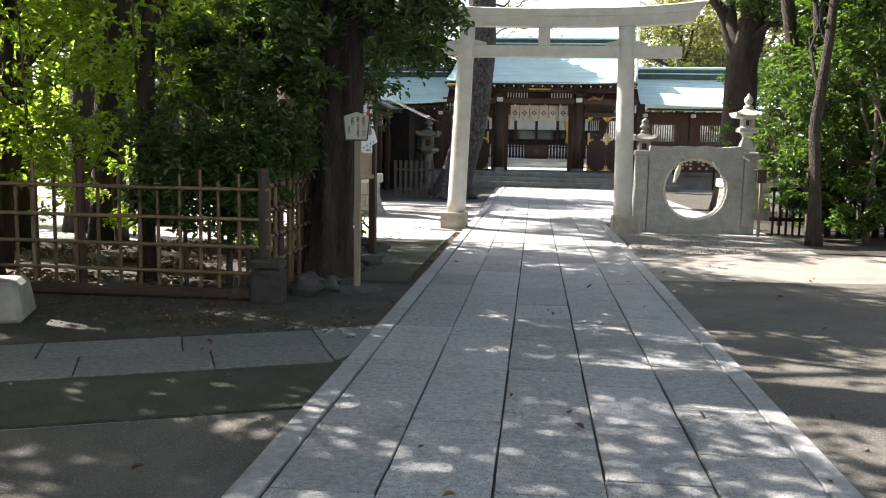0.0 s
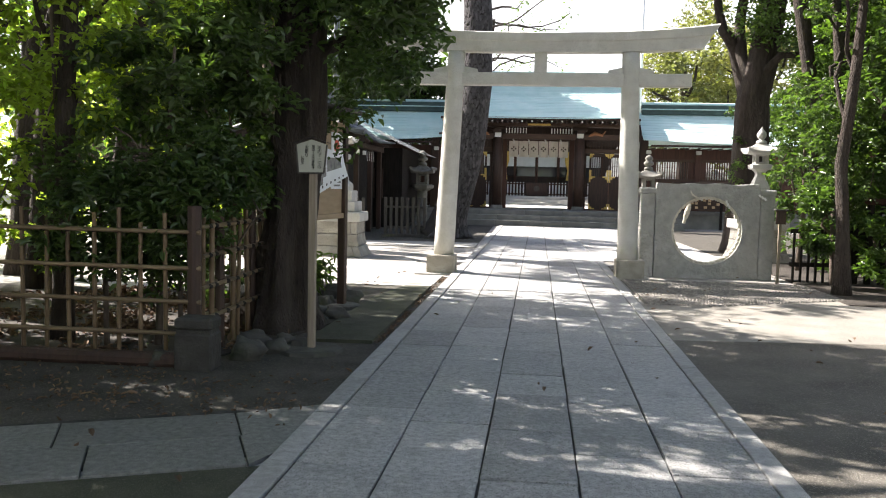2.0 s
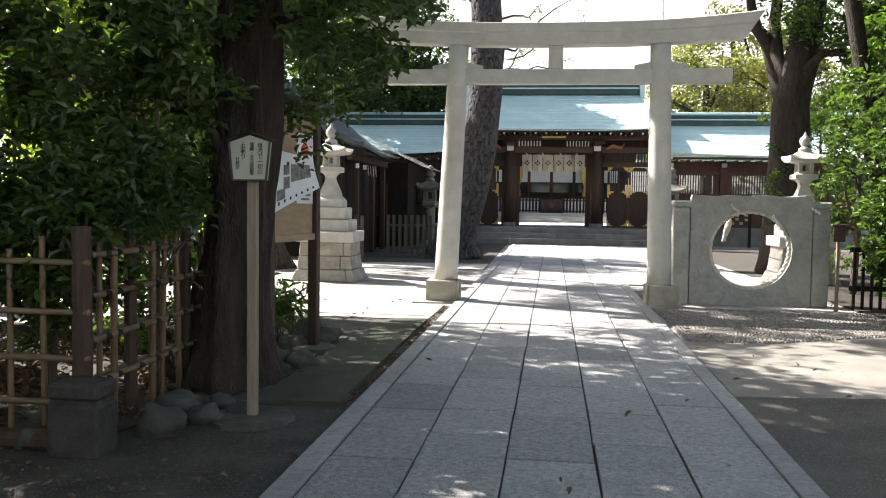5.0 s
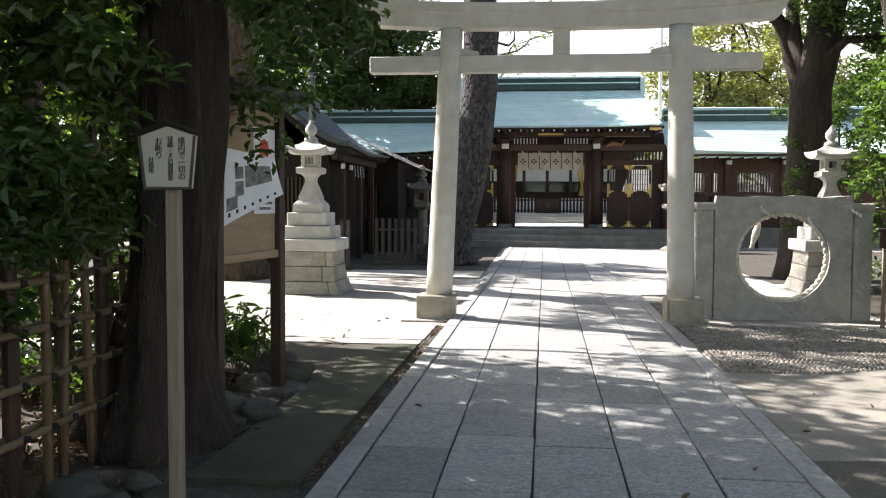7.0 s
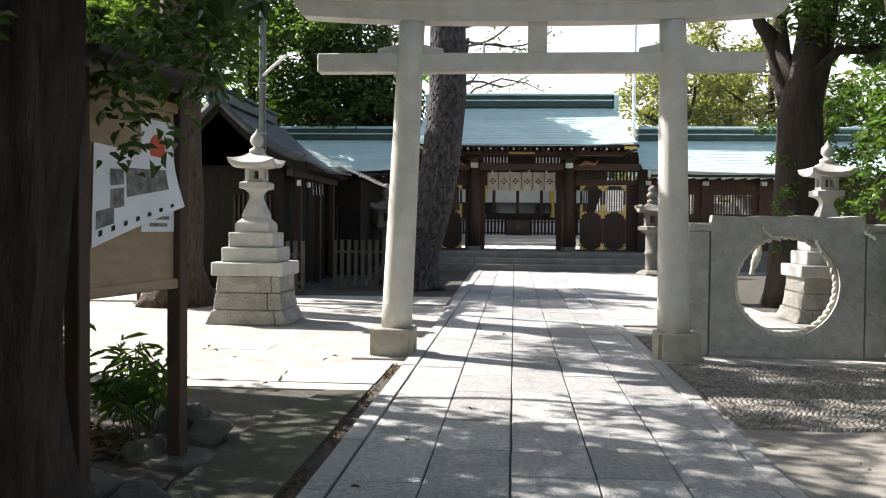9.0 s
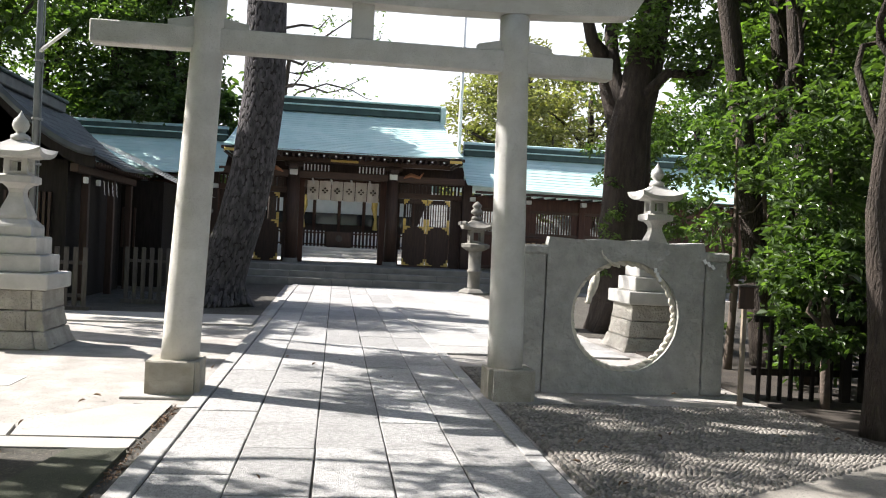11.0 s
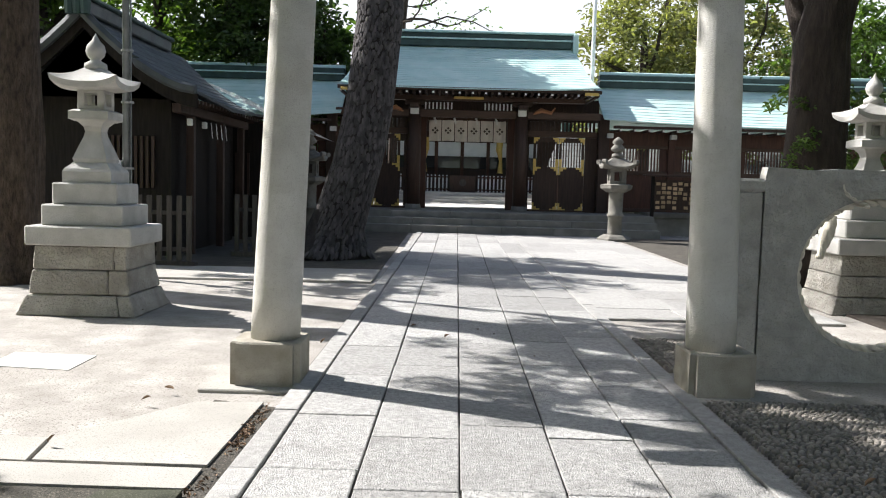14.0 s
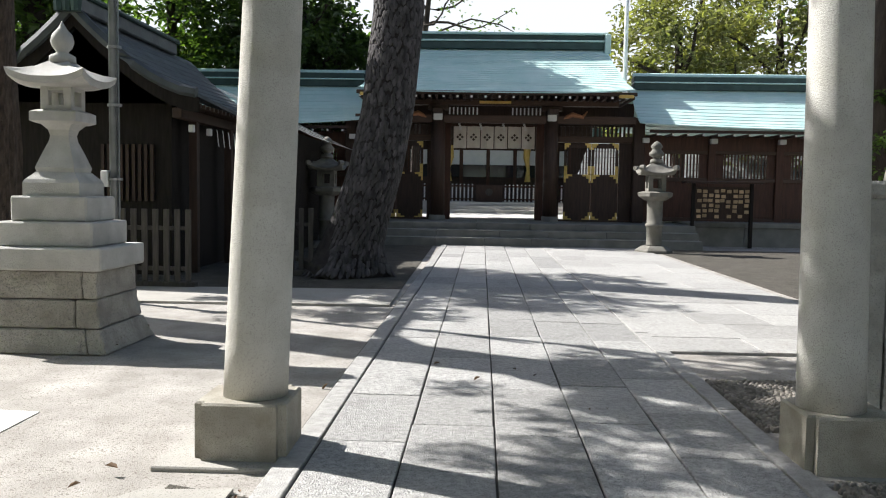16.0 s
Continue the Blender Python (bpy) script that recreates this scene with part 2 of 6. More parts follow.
M["litter"] = mat("litter", (0.1, 0.062, 0.036), (0.2, 0.13, 0.078), 4, 0.85, 0.0, island=0.5)
M["soil"] = mat("soil", (0.03, 0.025, 0.02), (0.055, 0.045, 0.035), 3, 0.95, 0.8, 50)


def glass_mat(name):
    m = bpy.data.materials.new(name)
    m.use_nodes = True
    b = m.node_tree.nodes["Principled BSDF"]
    b.inputs["Base Color"].default_value = (0.03, 0.035, 0.04, 1)
    b.inputs["Roughness"].default_value = 0.06
    b.inputs["Specular IOR Level"].default_value = 0.9
    return m


M["window_glass"] = glass_mat("window_glass")


def haze_mat():
    """The bright hazy sky low over the horizon."""
    m = bpy.data.materials.new("horizon_haze")
    m.use_nodes = True
    nt = m.node_tree
    nt.nodes.remove(nt.nodes["Principled BSDF"])
    e = nt.nodes.new("ShaderNodeEmission")
    e.inputs["Color"].default_value = (0.93, 0.97, 1.0, 1)
    e.inputs["Strength"].default_value = 0.5
    nt.links.new(e.outputs[0], nt.nodes["Material Output"].inputs["Surface"])
    return m


M["horizon_haze"] = haze_mat()


# ---- helpers for building ----
def part(name, bm, material, parent=None, label="", smooth=False):
    me = bpy.data.meshes.new(name)
    bm.normal_update()
    bm.to_mesh(me)
    bm.free()
    me.materials.append(M[material])
    if smooth:
        me.shade_smooth()
    ob = new(name, me)
    if parent:
        ob.parent = parent
    if label:
        tagged(ob, label)
    return ob


def thing(name, loc, label, category, group="", rz=0, kind=""):
    e = new(name)
    e.empty_display_size = 0.2
    e.matrix_basis = pose(*loc, 0, 0, rz)
    return tagged(e, label, category, group, kind)


def add_box(bm, x0, x1, y0, y1, z0, z1, bev=0.0, taper=0.0, m=None):
    vs = [bm.verts.new(p) for p in (
        (x0, y0, z0), (x1, y0, z0), (x1, y1, z0), (x0, y1, z0),
        (x0 + taper, y0 + taper, z1), (x1 - taper, y0 + taper, z1), (x1 - taper, y1 - taper, z1), (x0 + taper, y1 - taper, z1))]
    fs = [bm.faces.new([vs[i] for i in q]) for q in ((3, 2, 1, 0), (4, 5, 6, 7), (0, 1, 5, 4), (1, 2, 6, 5), (2, 3, 7, 6), (3, 0, 4, 7))]
    if bev:
        es = list({e for f in fs for e in f.edges})
        r = bmesh.ops.bevel(bm, geom=es, offset=bev, segments=1, affect="EDGES", profile=0.5)
        vs = list({v for f in r["faces"] for v in f.verts} | {v for v in vs if v.is_valid})
    if m is not None:
        bmesh.ops.transform(bm, matrix=m, verts=vs)
    return bm


def box(x0, x1, y0, y1, z0, z1, bev=0.008, taper=0.0):
    return add_box(bmesh.new(), x0, x1, y0, y1, z0, z1, bev, taper)


def add_tube(bm, pts, radii, seg=12, cap=True):
    """A tube through points with a radius at each."""
    rings = []
    n = len(pts)
    P = [Vector(p) for p in pts]
    for i in range(n):
        d = (P[min(i + 1, n - 1)] - P[max(i - 1, 0)]).normalized()
        up = Vector((1, 0, 0)) if abs(d.x) < 0.8 else Vector((0, 1, 0))
        a = d.cross(up).normalized()
        b = d.cross(a)
        rings.append([bm.verts.new(P[i] + (a * math.cos(2 * math.pi * k / seg) + b * math.sin(2 * math.pi * k / seg)) * radii[i]) for k in range(seg)])
    for i in range(n - 1):
        for k in range(seg):
            bm.faces.new((rings[i][k], rings[i + 1][k], rings[i + 1][(k + 1) % seg], rings[i][(k + 1) % seg]))
    if cap:
        bm.faces.new(rings[0])
        bm.faces.new(rings[-1][::-1])
    bmesh.ops.recalc_face_normals(bm, faces=bm.faces)
    return bm


def tube(pts, radii, seg=12, cap=True):
    return add_tube(bmesh.new(), pts, radii, seg, cap)


def loft(profile, seg=4, twist=math.pi / 4, flare=None):
    """A lathe of (half width, z) pairs with seg sides; seg 4 gives a square body. flare lifts the corners of a ring."""
    bm = bmesh.new()
    rings = []
    k = 1 / math.cos(math.pi / seg) if seg <= 8 else 1
    for r, z in profile:
        rings.append([bm.verts.new((r * k * math.cos(2 * math.pi * i / seg + twist), r * k * math.sin(2 * math.pi * i / seg + twist), z)) for i in range(seg)])
    for a, b in zip(rings, rings[1:]):
        for i in range(seg):
            bm.faces.new((a[i], a[(i + 1) % seg], b[(i + 1) % seg], b[i]))
    bm.faces.new(rings[0][::-1])
    bm.faces.new(rings[-1])
    return bm


def mesh_np(name, verts, faces, material, parent=None):
    me = bpy.data.meshes.new(name)
    me.from_pydata(verts.tolist() if hasattr(verts, "tolist") else verts, [], faces.tolist() if hasattr(faces, "tolist") else faces)
    me.materials.append(M[material])
    ob = new(name, me)
    if parent:
        ob.parent = parent
    return ob


def leaves(name, centres, spread, per, size, material, parent=None, seed=0, droop=0.2, wide=0.42, flat=0.6):
    """Folded leaves strewn in clumps round the given centres: two quads a leaf."""
    rng = np.random.default_rng(seed)
    C = np.repeat(np.asarray(centres, float), per, axis=0)
    n = len(C)
    sp = np.repeat(np.asarray(spread, float).reshape(-1, 3) if np.ndim(spread) > 1 else np.tile(np.asarray(spread, float), (len(centres), 1)), per, axis=0)
    d = rng.normal(size=(n, 3))
    d /= np.linalg.norm(d, axis=1)[:, None]
    P = C + d * (rng.random(n) ** 0.45)[:, None] * sp
    ax = rng.normal(size=(n, 3))
    ax[:, 2] = ax[:, 2] * 0.5 - droop
    ax /= np.linalg.norm(ax, axis=1)[:, None]
    nr = rng.normal(size=(n, 3)) * (1 - flat) + np.array((0, 0, flat * 2))
    side = np.cross(ax, nr)
    side /= np.linalg.norm(side, axis=1)[:, None] + 1e-9
    nr = np.cross(side, ax)
    s = (size * (0.65 + 0.7 * rng.random(n)))[:, None]
    w = s * wide
    fold = nr * w * 0.35
    V = np.stack([P, P + ax * s * 0.33 + side * w * 0.5 + fold, P + ax * s * 0.7 + side * w * 0.42 + fold, P + ax * s - nr * s * 0.12,
                  P + ax * s * 0.7 - side * w * 0.42 + fold, P + ax * s * 0.33 - side * w * 0.5 + fold], axis=1).reshape(-1, 3)
    b = (np.arange(n) * 6)[:, None]
    F = np.concatenate([b + np.array((0, 1, 2, 3)), b + np.array((0, 3, 4, 5))], axis=1).reshape(-1, 4)
    return mesh_np(name, V, F, material, parent)


def blob_points(rng, n, c, r, shell=0.55):
    """Clump centres in an uneven ellipsoid, most of them near its skin."""
    d = rng.normal(size=(n, 3))
    d /= np.linalg.norm(d, axis=1)[:, None]
    q = shell + (1 - shell) * rng.random(n)
    bumpy = 1 + 0.22 * np.sin(d[:, 0] * 5 + c[0]) * np.cos(d[:, 1] * 4 + c[1]) + 0.15 * np.sin(d[:, 2] * 7)
    return np.asarray(c) + d * (q * bumpy)[:, None] * np.asarray(r)


def limb(p, q, r0, r1, rng, n=6, bend=0.12):
    pts, rad = [], []
    L = (Vector(q) - Vector(p)).length
    w1, w2, w3 = (Vector(rng.normal(size=3)) * bend * L * k for k in (0.3, 0.2, 0.1))
    for i in range(n + 1):
        f = i / n
        w = w1 * math.sin(math.pi * f) + w2 * math.sin(2 * math.pi * f) + w3 * math.sin(3 * math.pi * f)
        pts.append(Vector(p).lerp(Vector(q), f) + w)
        rad.append(r0 + (r1 - r0) * f)
    return pts, rad


def text_mesh(name, body, size, material, parent, m, thick=0.0015):
    """Writing with the built-in font, as a flat mesh."""
    cu = bpy.data.curves.new(name, "FONT")
    cu.body, cu.size, cu.extrude = body, size, thick
    cu.align_x, cu.align_y = "CENTER", "CENTER"
    tmp = new(name, cu)
    bpy.context.view_layer.update()
    me = bpy.data.meshes.new_from_object(tmp.evaluated_get(bpy.context.evaluated_depsgraph_get()))
    bpy.data.objects.remove(tmp)
    me.materials.clear()
    me.materials.append(M[material])
    ob = new(name, me)
    ob.parent = parent
    ob.matrix_basis = m
    return ob


# ---- ground and pavements ----
def ground_sheet():
    bm = bmesh.new()
    s = 400
    vs = [bm.verts.new(p) for p in ((-s, -s, -0.03), (s, -s, -0.03), (s, s, -0.03), (-s, s, -0.03))]
    bm.faces.new(vs)
    ob = part("ground", bm, "earth")
    tagged(ob, "grey-beige packed earth of the shrine precinct", "ground", kind="structure")


def backdrop():
    bm = bmesh.new()
    n, r = 48, 220
    lo = [bm.verts.new((r * math.cos(2 * math.pi * i / n), r * math.sin(2 * math.pi * i / n), -1)) for i in range(n)]
    hi = [bm.verts.new((r * math.cos(2 * math.pi * i / n), r * math.sin(2 * math.pi * i / n), 95)) for i in range(n)]
    for i in range(n):
        bm.faces.new((lo[(i + 1) % n], lo[i], hi[i], hi[(i + 1) % n]))
    tagged(part("backdrop", bm, "horizon_haze"), "bright white hazy sky low over the horizon", "sky", kind="structure")


def slab_piece(name, quad, z0, z1, material, parent, ch=0.005):
    """A stone with chamfered top edges on a four-cornered plan."""
    q = [Vector((x, y, 0)) for x, y in quad]
    c = sum(q, Vector()) / 4
    loc = Vector((c.x, c.y, z0))
    ins = []
    for p in q:
        d = c - p
        ins.append(p + Vector((math.copysign(ch, d.x), math.copysign(ch, d.y), 0)))
    V = [p - c for p in q] + [p - c + Vector((0, 0, z1 - z0 - ch * 0.7)) for p in q] + [p - c + Vector((0, 0, z1 - z0)) for p in ins]
    F = [(8, 9, 10, 11)] + [(i, (i + 1) % 4, 4 + (i + 1) % 4, 4 + i) for i in range(4)] + [(4 + i, 4 + (i + 1) % 4, 8 + (i + 1) % 4, 8 + i) for i in range(4)]
    me = bpy.data.meshes.new(name)
    me.from_pydata([tuple(v) for v in V], [], F)
    me.materials.append(M[material])
    ob = new(name, me)
    ob.location = loc
    ob.parent = parent
    return ob


def sheet(name, pts, z0, z1, material, label, category="pavement"):
    """A flat paved field with a real edge."""
    bm = bmesh.new()
    top = [bm.verts.new((x, y, z1)) for x, y in pts]
    bot = [bm.verts.new((x, y, z0)) for x, y in pts]
    bm.faces.new(top)
    n = len(pts)
    for i in range(n):
        bm.faces.new((bot[i], bot[(i + 1) % n], top[(i + 1) % n], top[i]))
    bmesh.ops.recalc_face_normals(bm, faces=bm.faces)
    return tagged(part(name, bm, material), label, category, kind="structure")


PATH_TURN = -0.63
COLS = (-1.2, -0.72, -0.225, 0.27, 0.755, 1.24)
JOINTS = {0: (-12.11, -9.82, -7.58, -5.66, -0.65), 1: (-11.83, -11.07, -6.39, -4.83), 2: (-7.48, -4.35, -3.82, 0.6),
          3: (-11.81, -11.01, -10.25, -9.43, -6.34, -5.15, -3.63, -1.86, 0.05), 4: (-11.4, -10.63, -6.02, -5.09, -4.45)}


def main_path():
    rng = random.Random(4)
    base = sheet("path_bed", [(-1.37, -26), (1.4, -26), (1.4, 17.85), (-1.37, 17.85)], -0.1, -0.016, "joint", "dark sanded joints under the stone path")
    path = thing("pavement", (0, 0, 0), "long approach path of grey granite slabs with dark joints", "path", rz=PATH_TURN, kind="structure")
    base.rotation_euler.z = radians(PATH_TURN)
    for c in range(5):
        ys = [-26.0]
        fixed = list(JOINTS[c]) + [17.8]
        for f in fixed:
            while f - ys[-1] > 1.45:
                step = rng.uniform(0.8, 1.2)
                if f - ys[-1] - step < 0.5:
                    step = (f - ys[-1]) / 2
                ys.append(ys[-1] + step)
            ys.append(f)
        for a, b in zip(ys, ys[1:]):
            g = 0.002
            dz = rng.uniform(-0.003, 0.003)
            w, e = [rng.uniform(0, 0.008) for _ in range(4)], [rng.uniform(0.001, 0.008) for _ in range(4)]
            slab_piece("slab", ((COLS[c] + g + w[0], a + g + e[0]), (COLS[c + 1] - g - w[1], a + g + e[1]), (COLS[c + 1] - g - w[2], b - g - e[2]), (COLS[c] + g + w[3], b - g - e[3])),
                       -0.06, dz, "granite_slab", path)
    for x0, x1 in ((-1.35, -1.2), (1.24, 1.38)):
        y = -26.0
        while y < 17.8:
            n = min(y + rng.uniform(0.85, 1.15), 17.8)
            slab_piece("kerb_stone", ((x0, y + 0.004), (x1 - 0.008, y + 0.004), (x1 - 0.008, n - 0.004), (x0, n - 0.004)), -0.06, rng.uniform(0.006, 0.014), "granite_kerb", path)
            y = n
    drain = thing("drain_cover", (1.0, -5.55, 0.0), "granite drain slab with a steel slot strip in the path", "drain")
    bm = bmesh.new()
    for i in range(9):
        add_box(bm, -0.11 + i * 0.026, -0.094 + i * 0.026, 0.36, 0.385, 0.002, 0.007)
    part("grate_bars", bm, "steel", drain)
    # wide paving towards the gate
    wide = thing("pavement", (0, 0, 0), "wider field of pale stone slabs beside the path before the gate", "path", kind="structure")
    sheet("paving_bed", [(1.39, 3.43), (3.95, 3.43), (4.0, 17.8), (1.39, 17.8)], -0.1, -0.014, "joint", "sanded joints under the wide paving")
    y = 3.4
    while y < 17.7:
        n = min(y + rng.uniform(0.7, 1.0), 17.8)
        x = 1.4
        while x < 3.9:
            k = x + rng.uniform(0.7, 1.1)
            if k > 3.4:
                k = 3.98
            slab_piece("slab", ((x + 0.002, y + 0.002), (k - 0.002, y + 0.002), (k - 0.002, n - 0.002), (x + 0.002, n - 0.002)), -0.06, rng.uniform(-0.002, 0.003), "granite_kerb", wide)
            x = k
        y = n


def side_path():
    rng = random.Random(7)
    d = Vector((-1, -0.44)).normalized()
    nrm = Vector((-d.y, d.x)) * -1
    o = Vector((-1.36, -8.68))
    side = thing("pavement", (0, 0, 0), "narrow branch path of grey granite slabs, darkened in colour for shade", "path", kind="structure")
    rows = (0.0, 0.5, 1.02)
    bed = [o + d * -0.3, o + d * 9, o + d * 9 - nrm * 1.04, o - nrm * 1.04 + d * -0.1]
    sheet("branch_path_bed", [(min(p.x, -1.37), p.y) for p in bed], -0.1, -0.018, "joint", "dark joints under the branch path")
    for r in range(2):
        s = -0.25 - 0.2 * r
        while s < 9:
            e = s + rng.uniform(0.75, 1.15)
            q = [o + d * a - nrm * b for a, b in ((s + 0.006, rows[r] + 0.005), (e - 0.006, rows[r] + 0.005), (e - 0.006, rows[r + 1] - 0.006), (s + 0.006, rows[r + 1] - 0.006))]
            q = [(min(p.x, -1.365), p.y) for p in q][::-1]
            if len({round(p[0], 3) for p in q}) > 1:
                slab_piece("slab", q, -0.06, rng.uniform(-0.004, 0.002), "shaded_branch_slab", side)
            s = e
    sheet("moss_strip", [(-1.36, -9.82), (-1.36, -10.85), (-2.84, -11.45), (-6.5, -12.6), (-6.5, -12.0)], -0.06, -0.012, "mossy_slab", "strip of dark mossy ground beside the branch path", "ground")
    sheet("concrete_apron", [(-1.36, -10.9), (-1.36, -26), (-9, -26), (-9, -13.6), (-2.84, -11.52)], -0.06, -0.014, "asphalt", "worn grey concrete apron left of the path")


def cobbles():
    """Rounded setts laid on edge, in rows, as one field."""
    rng = np.random.default_rng(3)
    rows = []
    fields = ((1.42, 4.25, -2.95, -0.05), (1.42, 2.9, 0.9, 2.25))
    V, F = [], []
    for x0, x1, y0, y1 in fields:
        y = y0
        r = 0
        while y < y1:
            x = x0 + (r % 2) * 0.045
            lim = x1 - max(0, (-1.9 - y)) * 1.9 if y0 < -1 else x1
            while x < lim:
                w, h = rng.uniform(0.032, 0.048), rng.uniform(0.02, 0.025)
                a = rng.uniform(-0.3, 0.3)
                cx, cy = x + w / 2, y + rng.uniform(-0.006, 0.006)
                z = rng.uniform(0.0, 0.006)
                b = len(V)
                for rr, zz in ((1.0, -0.03), (0.88, -0.006 + z), (0.5, 0.0 + z)):
                    for k in range(6):
                        t = k * math.pi / 3
                        px, py = math.cos(t) * w * 0.5 * rr, math.sin(t) * h * 0.55 * rr
                        V.append((cx + px * math.cos(a) - py * math.sin(a), cy + px * math.sin(a) + py * math.cos(a), zz))
                for q in range(2):
                    for k in range(6):
                        F.append((b + q * 6 + k, b + q * 6 + (k + 1) % 6, b + q * 6 + 6 + (k + 1) % 6, b + q * 6 + 6 + k))
                F.append(tuple(b + 12 + k for k in range(6)))
                x += w + 0.003
            y += 0.0245
            r += 1
    ob = mesh_np("cobbles", V, F, "cobble")
    ob.data.shade_smooth()
    tagged(ob, "field of small grey cobbles set on edge", "cobbles", kind="stuff")


def ground_fields():
    sheet("asphalt_field", [(1.02, -26), (14, -26), (14, -5.2), (4.04, -5.33), (1.25, -5.62)], -0.06, -0.008, "asphalt", "dark worn asphalt beside the path")
    sheet("concrete_strip", [(1.25, -5.6), (4.04, -5.31), (14, -5.18), (14, -1.2), (4.3, -0.6), (2.2, -2.2), (1.3, -2.97)], -0.06, -0.016, "shaded_worn_concrete", "worn brownish concrete strip crossing beside the path, darkened for shade")
    sheet("mat_slab", [(-1.53, -6.38), (-2.14, -6.4), (-2.1, -4.6), (-2.12, -3.6), (-1.85, -2.0), (-1.49, -1.97)], -0.05, 0.012, "mossy_slab", "dark mossy concrete panel beside the path kerb")
    sheet("apron_slab", [(-1.47, -0.37), (-1.9, -0.42), (-2.42, -1.2), (-2.36, -1.57), (-1.49, -1.58)], -0.05, -0.006, "concrete", "sunlit pale concrete slab by the torii foot")
    sheet("apron_slab", [(-2.45, -1.21), (-4.4, -1.1), (-4.4, -1.5), (-2.39, -1.575)], -0.05, -0.008, "concrete", "sunlit pale concrete slab by the torii foot")
    sheet("apron_slab", [(-1.5, -1.625), (-4.4, -1.545), (-4.4, -1.86), (-1.5, -1.9)], -0.05, -0.008, "concrete", "sunlit pale concrete slab by the torii foot")
    sheet("hatch_plate", [(-3.71, 0.51), (-3.07, 0.43), (-3.075, 0.943), (-3.746, 1.0)], -0.05, -0.024, "court_stone", "square pale-painted inspection cover", "cover")
    sheet("cross_path", [(-1.37, 6.1), (-1.37, 7.75), (-14, 7.1), (-14, 5.7)], -0.06, 0.0, "concrete", "concrete cross path towards the side hall")
    # dark sheets over the paler earth where the trees' shade lies
    sheet("shaded_earth", [(-1.37, -8.6), (-1.37, -0.45), (-1.8, -0.3), (-1.8, -1.75), (-4.4, -1.75), (-4.4, -3.2), (-9, -3.2), (-9, -11.9), (-5.0, -10.2)], -0.06, -0.02, "dark_earth", "dark earth beside the shaded path, shade put into its colour", "ground")
    sheet("shaded_earth", [(4.2, 6.0), (14, 6.0), (14, 17.8), (4.2, 17.8)], -0.06, -0.02, "dark_earth", "earth beside the wide paving, darkened in colour for shade", "ground")
    sheet("shaded_earth", [(-1.38, 7.78), (-1.38, 17.8), (-4.6, 17.8), (-14, 17.0), (-14, 7.15)], -0.06, -0.02, "dark_earth", "dark earth round the pine, shade put into its colour", "ground")
    sheet("planting_soil", [(-2.8, -7.65), (-2.35, -6.2), (-2.1, -5.2), (-2.3, -3.6), (-3.2, -3.2), (-9, -3.2), (-9, -7.65)], -0.06, -0.004, "soil", "dark soil of the planted bed", "ground")
    sheet("planting_soil", [(4.15, -2.4), (9.5, -3.0), (12, 6), (4.4, 6), (4.25, 0.3)], -0.06, -0.002, "soil", "dark soil of the planted bed", "ground")
    rng = np.random.default_rng(9)
    pts = np.column_stack([rng.uniform(-8.5, -2.7, 120), rng.uniform(-7.4, -3.4, 120), np.full(120, 0.012)])
    tagged(leaves("leaf_litter", pts, (0.3, 0.3, 0.012), 40, 0.075, "litter", seed=5, droop=0, flat=0.95), "dry brown fallen leaves on the soil", "leaf litter", kind="stuff")
    ly = rng.uniform(-6.2, -0.6, 30)
    pts = np.column_stack([-1.42 + 0.011 * ly, ly, np.full(30, -0.012)])
    tagged(leaves("leaf_litter", pts, (0.045, 0.3, 0.008), 22, 0.028, "litter", seed=6, droop=0, flat=0.95), "dry leaf crumbs along the kerb gap", "leaf litter", kind="stuff")
    pts = np.column_stack([rng.uniform(-4.6, -1.5, 70), rng.uniform(-9.0, -7.9, 70), np.full(70, -0.006)])
    tagged(leaves("leaf_litter", pts, (0.35, 0.35, 0.004), 7, 0.04, "litter", seed=15, droop=0, flat=0.97), "small dry leaves strewn on the dark earth", "leaf litter", kind="stuff")
    pts = np.column_stack([rng.uniform(-4, 4.2, 60), rng.uniform(-13, 4, 60), np.full(60, 0.012)])
    tagged(leaves("fallen_leaves", pts, (0.9, 0.9, 0.004), 2, 0.06, "litter", seed=8, droop=0, flat=0.97), "a few dry leaves fallen on the paving", "leaf litter", kind="stuff")


